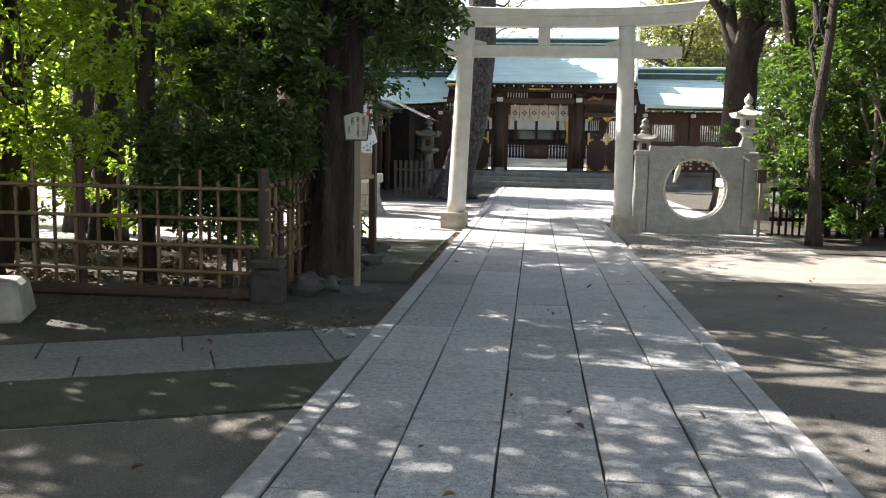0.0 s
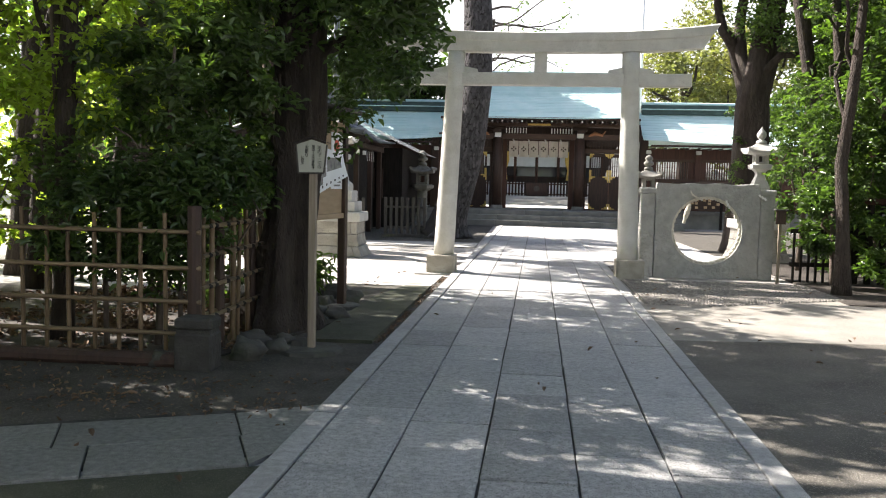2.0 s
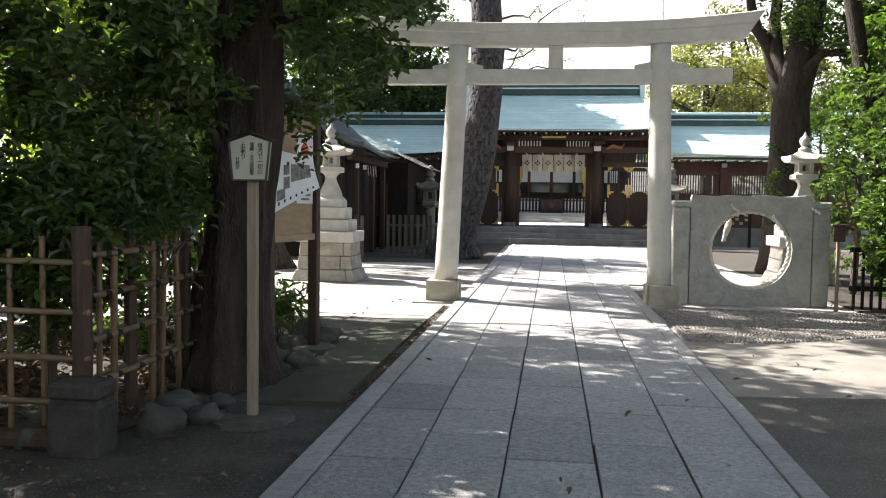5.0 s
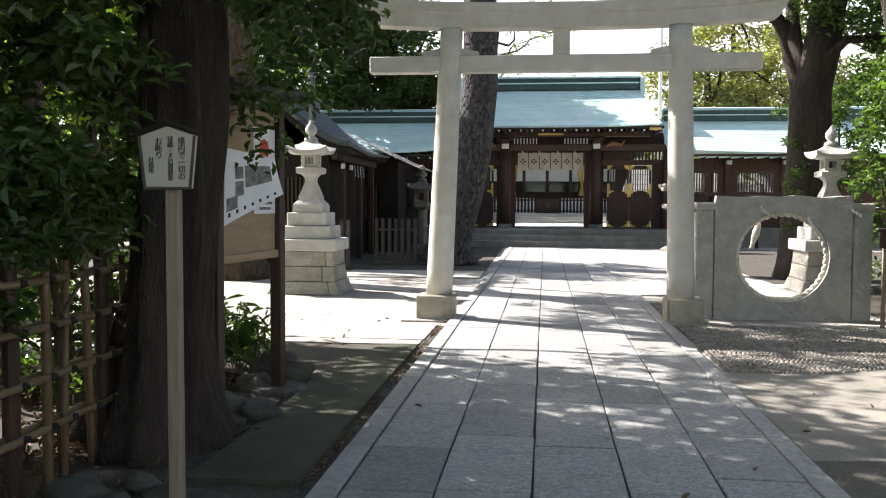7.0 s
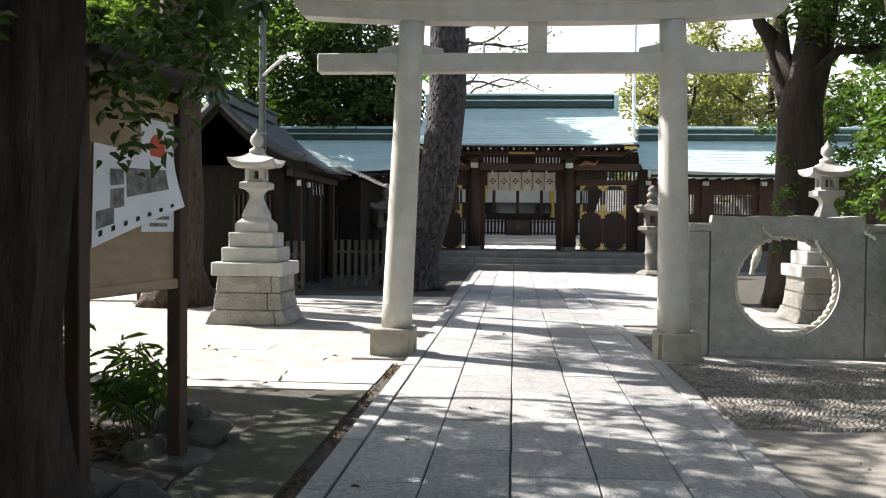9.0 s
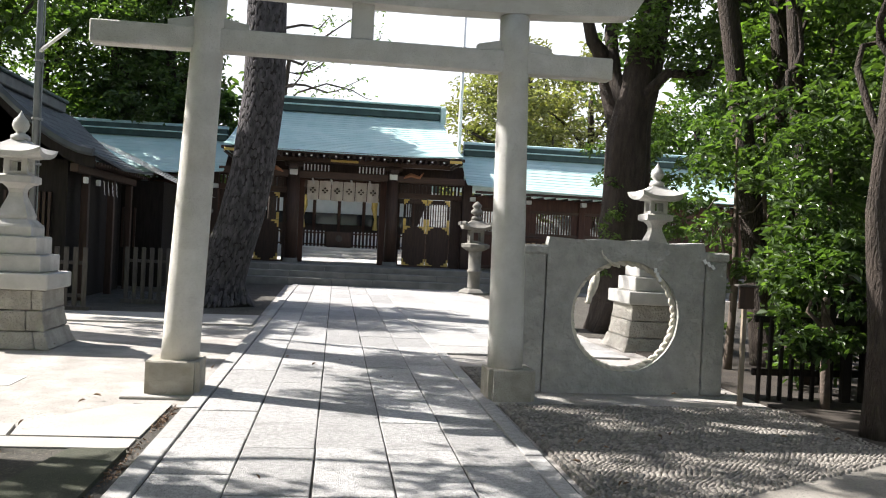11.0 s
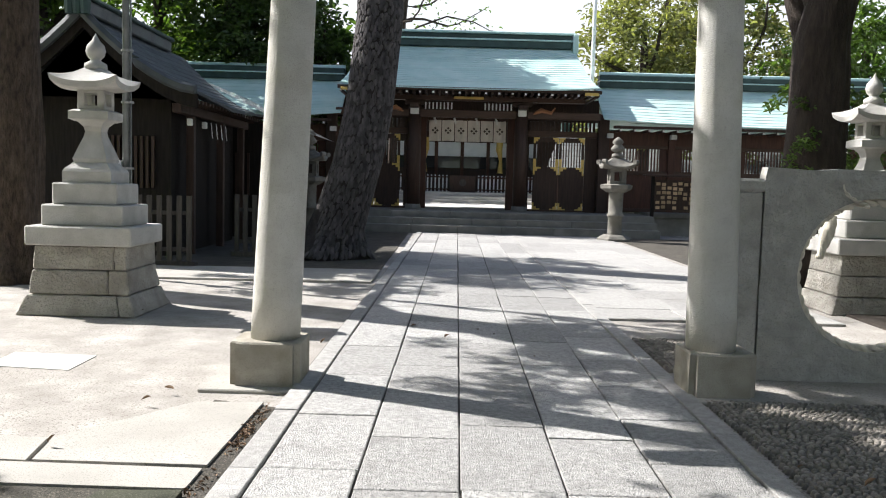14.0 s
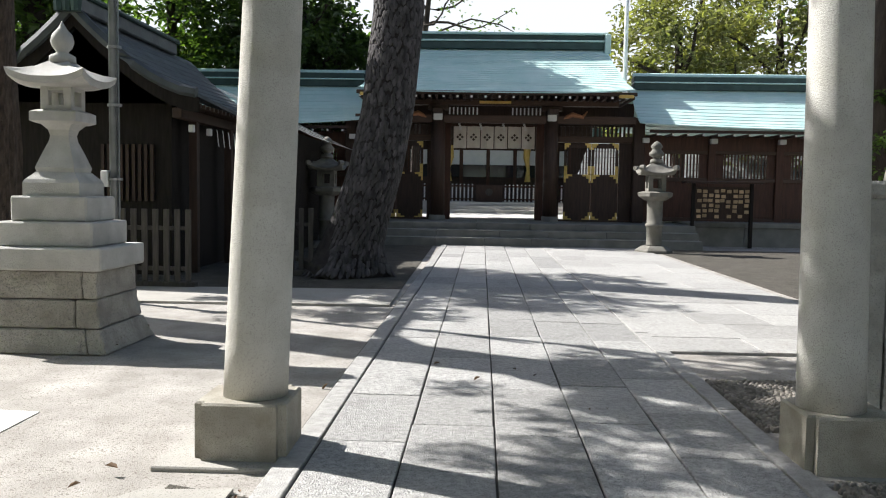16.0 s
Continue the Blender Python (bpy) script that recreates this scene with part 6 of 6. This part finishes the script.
def bamboo_grass():
    """A low tuft of narrow-leaved bamboo grass at the foot of the notice board."""
    for x, y, n in ((-2.72, -3.75, 16), (-2.95, -3.35, 14)):
        t = thing("bamboo_grass", (x, y, -0.03), "low tuft of narrow-leaved bamboo grass beside the board", "plant", "bamboo grass tufts")
        rng = np.random.default_rng(int(abs(x) * 100))
        tips = []
        for k in range(n):
            a = rng.uniform(0, 2 * math.pi)
            h, d = rng.uniform(0.25, 0.62), rng.uniform(0.05, 0.28)
            tip = (d * math.cos(a), d * math.sin(a), h)
            part("stem", tube([(0.3 * tip[0], 0.3 * tip[1], 0.0), (0.6 * tip[0], 0.6 * tip[1], h * 0.6), tip], [0.004, 0.003, 0.002], 5), "branch", t)
            tips += [tip, tuple(c * 0.8 for c in tip)]
        leaves("leaf_blades", np.array(tips), (0.06, 0.06, 0.04), 5, 0.17, "leaf_mid", t, seed=n, droop=0.35, wide=0.14, flat=0.5)


def unseen_shade_trees():
    # unseen broad crowns added west of and over the approach, which dapple the paving
    for (x, y, z), r, n, s in (((-7.2, -13.2, 6.4), (2.6, 2.4, 1.3), 150, 1), ((-7.6, -9.9, 6.0), (2.4, 1.4, 1.2), 70, 2), ((-7.4, -8.0, 6.3), (2.2, 1.1, 1.0), 34, 9), ((-8.3, -2.05, 5.0), (2.4, 1.15, 0.8), 60, 10), ((-11.2, -3.4, 5.0), (2.2, 1.2, 0.8), 40, 11), ((-9.9, -12.7, 5.2), (1.9, 1.5, 0.8), 80, 12), ((-2.6, -9.3, 7.3), (1.4, 2.8, 0.8), 66, 13), ((-9.9, -9.3, 5.0), (2.0, 1.4, 0.7), 48, 14), ((-5.6, -1.8, 6.2), (1.3, 1.2, 0.45), 26, 16), ((-6.6, -7.8, 5.0), (2.2, 0.65, 0.5), 30, 22), ((-8.6, -8.6, 5.0), (1.2, 0.7, 0.5), 20, 23), ((-5.2, -4.8, 6.4), (1.9, 1.7, 0.7), 84, 24), ((-6.4, -3.2, 6.0), (1.7, 1.5, 0.7), 66, 25),
                               # 17 to 21: high crowns over the path, added to cut the skylight
                               ((-3.6, -11.5, 9.4), (2.6, 2.6, 0.8), 130, 17), ((-3.6, -6.6, 9.4), (2.6, 2.4, 0.8), 120, 18), ((4.6, -12.5, 9.2), (2.8, 2.6, 0.8), 130, 19), ((4.9, -7.6, 9.2), (2.8, 2.4, 0.8), 130, 20), ((0.6, -9.5, 10.2), (2.0, 4.0, 0.7), 120, 21), ((-8.0, -17.5, 7.0), (3.0, 2.4, 1.4), 140, 3),
                               ((-4.6, -12.3, 5.0), (1.3, 2.2, 0.7), 62, 4), ((-5.4, -16.5, 5.4), (1.5, 2.0, 0.8), 66, 5), ((-6.0, -9.6, 4.3), (0.8, 1.0, 0.9), 40, 6), ((-3.3, -9.2, 6.3), (1.4, 2.2, 0.8), 56, 7), ((-3.6, -14, 6.6), (1.4, 2.6, 0.8), 84, 8)):
        x, y = x + 0.079 * z, y + 0.222 * z
        w = {7: 4.6, 13: 4.2, 17: 4.0, 18: 4.4, 19: -4.4, 20: -4.6, 21: 7.4}.get(s, 1.8)
        tree("evergreen_tree", [(x - w, y, -0.03), (x - w + 0.2, y, z * 0.5), (x - min(max(w, -1), 1) * 0.8, y, z + 0.4)], (0.26, 0.2, 0.08),
             [((x - w + 0.3, y, z * 0.55), (x + r[0] * 0.6, y + 0.8, z), 0.09, 0.02), ((x - w + 0.5, y, z * 0.65), (x - 0.5, y - r[1] * 0.6, z + 0.5), 0.08, 0.02)],
             [((x, y, z), r, n, 44, 0.15, "leaf_mid")], "tall broad evergreen shading the approach", tight=0.5)


def right_side_trees():
    tree("slender_tree", [(4.46, -1.25, -0.02), (4.42, -1.25, 0.9), (4.36, -1.2, 1.9), (4.5, -1.15, 3.2), (4.62, -1.1, 5.0)], (0.13, 0.095, 0.085, 0.075, 0.05),
         [((4.4, -1.2, 2.4), (4.9, -0.6, 3.8), 0.04, 0.015), ((4.5, -1.15, 3.2), (3.9, -1.5, 4.6), 0.04, 0.012), ((4.55, -1.1, 4.0), (5.4, -1.4, 5.2), 0.04, 0.012)],
         [((4.7, -0.9, 4.9), (1.3, 1.1, 0.8), 60, 55, 0.11, "leaf_dark"), ((5.6, -1.2, 3.6), (0.8, 0.8, 0.7), 30, 50, 0.10, "leaf_mid")], "slender leaning tree at the bed's edge", "dark_bark")
    tree("camellia_shrub", [(4.75, 0.0, -0.02), (4.7, 0.0, 1.0), (4.75, 0.1, 2.4)], (0.05, 0.04, 0.015),
         [((4.72, 0, 0.5), (4.4, -0.3, 1.3), 0.025, 0.008), ((4.7, 0, 0.8), (5.2, -0.2, 1.8), 0.025, 0.008)],
         [((4.68, -0.15, 1.25), (0.5, 0.5, 0.75), 50, 46, 0.10, "leaf_dark"), ((4.75, 0.1, 2.5), (0.55, 0.6, 0.75), 46, 46, 0.10, "leaf_dark"),
          ((5.3, -0.7, 0.75), (0.55, 0.45, 0.6), 34, 46, 0.10, "leaf_mid")], "glossy camellia shrub crowding the end of the stone wall", "branch", root=False)
    tree("evergreen_tree", [(5.5, 1.6, -0.02), (5.45, 1.6, 1.6), (5.3, 1.7, 3.2), (5.1, 1.8, 5.5)], (0.14, 0.12, 0.1, 0.06),
         [((5.4, 1.6, 2.3), (6.4, 1.2, 3.6), 0.06, 0.02), ((5.3, 1.7, 3.2), (4.6, 1.2, 4.6), 0.05, 0.015), ((5.2, 1.7, 4.0), (6.2, 2.4, 5.4), 0.06, 0.02)],
         [((5.7, 1.4, 3.0), (1.1, 0.9, 1.0), 34, 55, 0.12, "leaf_dark"), ((5.9, 1.8, 5.2), (1.6, 1.4, 1.1), 64, 55, 0.12, "leaf_mid"), ((6.6, 0.9, 1.7), (0.9, 0.8, 0.9), 40, 50, 0.12, "leaf_mid")],
         "evergreen tree with forked dark stem behind the stone wall")
    tree("evergreen_tree", [(5.78, 3.0, -0.02), (5.6, 3.0, 1.0), (5.28, 3.0, 3.0), (4.95, 3.0, 4.9), (4.5, 3.0, 7.4)], (0.2, 0.16, 0.145, 0.13, 0.09),
         [((5.25, 3.0, 3.2), (6.1, 2.6, 5.2), 0.06, 0.02), ((4.95, 3.0, 4.9), (5.5, 3.4, 7.0), 0.06, 0.02)],
         [((4.8, 3.0, 7.6), (1.5, 1.4, 0.9), 60, 50, 0.13, "leaf_dark")], "leaning dark evergreen stem beyond the stone wall")
    tree("evergreen_tree", [(6.3, 3.1, -0.02), (6.18, 3.1, 1.0), (5.95, 3.1, 2.8), (5.72, 3.1, 4.9), (5.5, 3.1, 7.2)], (0.17, 0.13, 0.115, 0.1, 0.07),
         [((5.9, 3.1, 3.2), (6.7, 2.8, 5.0), 0.05, 0.02)],
         [((5.9, 3.2, 7.4), (1.4, 1.3, 0.8), 50, 50, 0.13, "leaf_mid")], "slim dark evergreen stem beyond the stone wall")
    tree("camphor_tree", [(5.2, 7.2, -0.03), (5.17, 7.2, 1.5), (5.15, 7.2, 3.6), (5.35, 7.2, 4.6), (5.8, 7.1, 7.8)], (0.6, 0.42, 0.38, 0.34, 0.22),
         [((5.18, 7.2, 3.4), (4.2, 7.4, 6.8), 0.24, 0.08), ((5.25, 7.2, 4.0), (5.1, 8.5, 7.5), 0.18, 0.06), ((5.25, 7.2, 3.6), (6.8, 6.4, 5.4), 0.12, 0.03)],
         [((6.6, 6.6, 5.8), (2.0, 1.8, 1.1), 80, 55, 0.13, "leaf_mid"), ((4.2, 7.4, 7.2), (1.8, 2.0, 1.0), 70, 55, 0.13, "leaf_dark"), ((7.6, 7.4, 8.2), (2.6, 2.4, 1.4), 80, 55, 0.15, "leaf_mid"),
          ((4.86, 6.95, 1.9), (0.28, 0.3, 0.9), 26, 34, 0.07, "leaf_mid")], "massive forked camphor trunk with ivy round its foot", flute=0.08)
    tree("evergreen_tree", [(7.6, 2.6, -0.02), (7.5, 2.6, 2.5), (7.3, 2.6, 6)], (0.16, 0.13, 0.07),
         [((7.5, 2.6, 2.4), (8.4, 2.0, 4), 0.06, 0.02), ((7.4, 2.6, 3.6), (6.6, 2.0, 5), 0.05, 0.02)],
         [((7.6, 2.2, 4.4), (1.7, 1.5, 1.4), 80, 50, 0.13, "leaf_mid"), ((8.0, 2.0, 2.2), (1.2, 1.0, 1.1), 50, 50, 0.13, "leaf_mid"), ((8.6, 3.0, 6.6), (2.0, 1.8, 1.2), 70, 50, 0.14, "leaf_sunlit")],
         "evergreen with pale sunlit leaves deep in the planting")
    tree("evergreen_tree", [(9.0, -1.5, -0.02), (9.0, -1.5, 3), (8.8, -1.5, 6)], (0.2, 0.16, 0.08), [((9, -1.5, 3), (7.6, -1.6, 5), 0.08, 0.02)],
         [((8.6, -1.6, 5.0), (2.2, 2.0, 1.5), 90, 50, 0.14, "leaf_mid"), ((8.8, -1.8, 2.4), (1.3, 1.2, 1.2), 40, 50, 0.13, "leaf_dark")], "broad evergreen beyond the palisade")
    for k, (x, y, z, rx, ry, rz, n, m) in enumerate(((5.3, 0.9, 1.3, 0.8, 0.6, 1.2, 90, "leaf_dark"), (6.2, -0.4, 1.5, 0.9, 0.6, 1.3, 90, "leaf_dark"), (5.0, 2.6, 2.2, 0.6, 0.8, 1.6, 40, "leaf_dark"), (7.4, 0.8, 2.6, 1.2, 1.0, 1.8, 110, "leaf_mid"),
                                                     (5.9, 3.6, 3.6, 0.9, 0.9, 1.3, 70, "leaf_mid"), (5.5, -0.6, 3.4, 0.9, 0.7, 0.9, 60, "leaf_dark"), (6.6, 3.2, 5.6, 1.6, 1.4, 1.3, 80, "leaf_mid"), (7.6, 6.0, 4.6, 1.8, 1.5, 2.0, 150, "leaf_dark"), (9.8, 8.5, 5.0, 2.2, 2.0, 2.4, 150, "leaf_mid"), (6.6, 9.8, 3.0, 1.2, 1.2, 1.8, 90, "leaf_dark"), (7.2, 4.2, 2.2, 1.1, 0.9, 1.5, 90, "leaf_dark"))):
        tree("evergreen_shrub", [(x, y, -0.02), (x + 0.05, y, z * 0.5), (x, y + 0.05, z + rz * 0.6)], (0.06, 0.045, 0.012), [((x, y, z * 0.4), (x - rx * 0.6, y - 0.2, z), 0.025, 0.008), ((x, y, z * 0.5), (x + rx * 0.6, y, z + 0.3), 0.025, 0.008)],
             [((x, y, z), (rx, ry, rz), n, 40, 0.125, m)], "tall leafy evergreen shrub in the planting by the palisade", "branch", root=False, tight=0.2)


def big_left_trunk():
    # only the trunk shows; the unseen crown is placed to dapple path and yard
    tree("zelkova_tree", [(-6.12, 5.5, -0.03), (-6.1, 5.5, 0.7), (-6.07, 5.5, 3.5), (-6.0, 5.45, 7.5)], (0.6, 0.41, 0.37, 0.31),
         [((-5.9, 5.1, 6.0), (-7.6, 4.4, 9), 0.16, 0.05), ((-5.85, 5.1, 6.4), (-3.5, 1.9, 7.0), 0.16, 0.05), ((-6.0, 5.4, 6.0), (-8.7, 9.2, 7.2), 0.14, 0.05)],
         [((-5.5, 4.6, 7.4), (2.0, 2.6, 1.0), 120, 44, 0.15, "leaf_mid"), ((-3.5, 1.9, 6.9), (1.9, 2.3, 0.9), 42, 44, 0.15, "leaf_mid"), ((-8.7, 9.4, 6.8), (1.5, 1.8, 0.8), 44, 44, 0.15, "leaf_mid")], "thick straight brown trunk behind the lantern", "bark", tight=0.27, flute=0.16)
    tree("shrub", [(-7.05, 6.0, -0.02), (-7.05, 6.0, 1.5)], (0.04, 0.02), [((-7.05, 6.0, 0.5), (-6.8, 5.9, 1.7), 0.02, 0.008)],
         [((-7.05, 6.0, 1.4), (0.6, 0.55, 1.1), 44, 40, 0.11, "leaf_sunlit")], "bright leafy shrub beside the trunk", "branch", root=False)


def background_trees():
    spec = (((7.0, 27.5), 9.5, 2.8, "leaf_yellow", 1.0), ((11.0, 28.5), 10, 3.2, "leaf_yellow", 1.2), ((15.5, 27.5), 9, 3.0, "leaf_mid", 1.0), ((20, 28), 10, 3.4, "leaf_mid", 1.0),
            ((9.5, 34), 13, 3.0, "leaf_yellow", 1.0), ((25, 26), 10, 3.5, "leaf_mid", 0.9), ((-8.2, 24.4), 12.0, 2.9, "leaf_dark", 1.4), ((-10.5, 24), 11, 3.4, "leaf_mid", 1.2), ((-15, 22), 11, 3.6, "leaf_mid", 1.0),
            ((-13.2, 16.5), 9.5, 2.6, "leaf_mid", 1.2), ((-4.9, 23.8), 7.4, 1.7, "leaf_dark", 1.0), ((-14, 14), 9, 3.0, "leaf_sunlit", 1.0), ((-9.3, 12.6), 10.5, 2.4, "leaf_mid", 1.5), ((-12.8, 13.0), 10, 2.4, "leaf_mid", 1.2), ((-6.1, 23.4), 13.0, 2.3, "leaf_dark", 1.8), ((-20, 18), 11, 4, "leaf_mid", 0.8))
    for i, ((x, y), h, r, m, dens) in enumerate(spec):
        tree("tall_tree", [(x, y, -0.03), (x + 0.2, y, h * 0.4), (x, y, h * 0.8)], (0.32, 0.24, 0.1),
             [((x + 0.2, y, h * 0.4), (x + r * 0.7, y - 0.5, h * 0.65), 0.12, 0.03), ((x + 0.15, y, h * 0.5), (x - r * 0.7, y - 0.4, h * 0.75), 0.12, 0.03), ((x, y, h * 0.6), (x + 0.4, y - r * 0.6, h * 0.85), 0.1, 0.03)],
             [((x, y, h * 0.68), (r, r * 0.8, h * 0.27), int(95 * dens), 44, 0.24, m), ((x - r * 0.3, y - 0.6, h * 0.42), (r * 0.8, r * 0.6, h * 0.16), int(36 * dens), 40, 0.22, m)],
             "tall old tree of the shrine grove behind the roofs", "dark_bark", 6)
    # added tree, its high crown set to throw dapples on the far path
    tree("tall_tree", [(-9.8, 13.4, -0.03), (-9.6, 13.4, 4.0), (-9.2, 13.4, 7.6)], (0.22, 0.17, 0.08),
         [((-9.5, 13.4, 5.5), (-6.9, 13.6, 8.0), 0.09, 0.025), ((-9.3, 13.4, 6.5), (-7.5, 10.8, 8.2), 0.08, 0.02)],
         [((-7.2, 13.4, 8.0), (1.7, 1.6, 0.7), 34, 40, 0.18, "leaf_dark"), ((-7.5, 10.5, 8.2), (1.3, 1.0, 0.6), 22, 40, 0.18, "leaf_dark")], "tall dark tree reaching over the side hall roof", tight=0.35)
    # bare thin boughs against the sky
    t = thing("sparse_tree", (-2.6, 27.5, 0.45), "sparse tree with thin bare boughs behind the gate", "tree")
    rng = np.random.default_rng(5)
    part("trunk", tube([(0, 0, 0), (0.2, 0, 5), (0.6, 0, 9)], [0.2, 0.15, 0.07], 10), "dark_bark", t)
    tips = []
    for k in range(12):
        z = 5 + k * 0.4
        e = (rng.uniform(1.5, 4.5), rng.uniform(-1, 1), z + rng.uniform(0.3, 1.6))
        pp, rr = limb((0.25, 0, z), e, 0.06, 0.012, rng, 7, 0.5)
        part("limb", tube(pp, rr, 6), "dark_bark", t)
        tips += [np.array(p) for p in pp[3:]]
    leaves("crown", np.array(tips), (0.4, 0.4, 0.3), 7, 0.16, "leaf_mid", t, seed=2)


def far_woods():
    rng = np.random.default_rng(11)
    pts, sp = [], []
    for i in range(150):
        a = rng.uniform(0, 2 * math.pi)
        d = rng.uniform(30, 48)
        x, y = math.cos(a) * d, math.sin(a) * d
        if y > 20 and abs(x - 2) < 9:
            continue
        pts += [(x + rng.normal() * 1.6, y + rng.normal() * 1.6, z) for z in np.arange(0.8, rng.uniform(7, 12), 1.1)]
    pts = np.array(pts)
    tagged(leaves("far_woods", pts, (1.8, 1.8, 1.2), 26, 0.6, "leaf_mid", seed=12), "far woods closing the precinct all round", "woods", kind="stuff")
    # hedge on the far side of the sunlit yard, left
    pts = np.column_stack([rng.uniform(-22, -9.5, 260), rng.uniform(-4, 4, 260) + 0.0, rng.uniform(0.2, 3.4, 260)])
    tagged(leaves("hedge", pts, (0.7, 0.7, 0.5), 34, 0.16, "leaf_sunlit", seed=13), "loose green hedge beyond the yard, sunlight put into its leaf colour", "hedge", kind="stuff")


ground_sheet()
backdrop()
ground_fields()
torii()
ring_wall()
big_lantern()
small_lantern()
podium()
shrine_gate()
hanging_streamers()
wing(1, 4.6, 26.0, "wall_east")
wing(-1, -3.9, -15.0, "wall_west")
courtyard()
side_hall()
picket_fence(-5.75, -4.35, 7.6)
picket_fence(-4.1, -3.0, 9.6)
bamboo_fences()
right_fence()
poles()
notice_board()
small_sign()
ema_rack()
stone_post()
rocks()
pine()
thicket_left()
bamboo_grass()
unseen_shade_trees()
right_side_trees()
big_left_trunk()
background_trees()
far_woods()
cobbles()
side_path()
main_path()
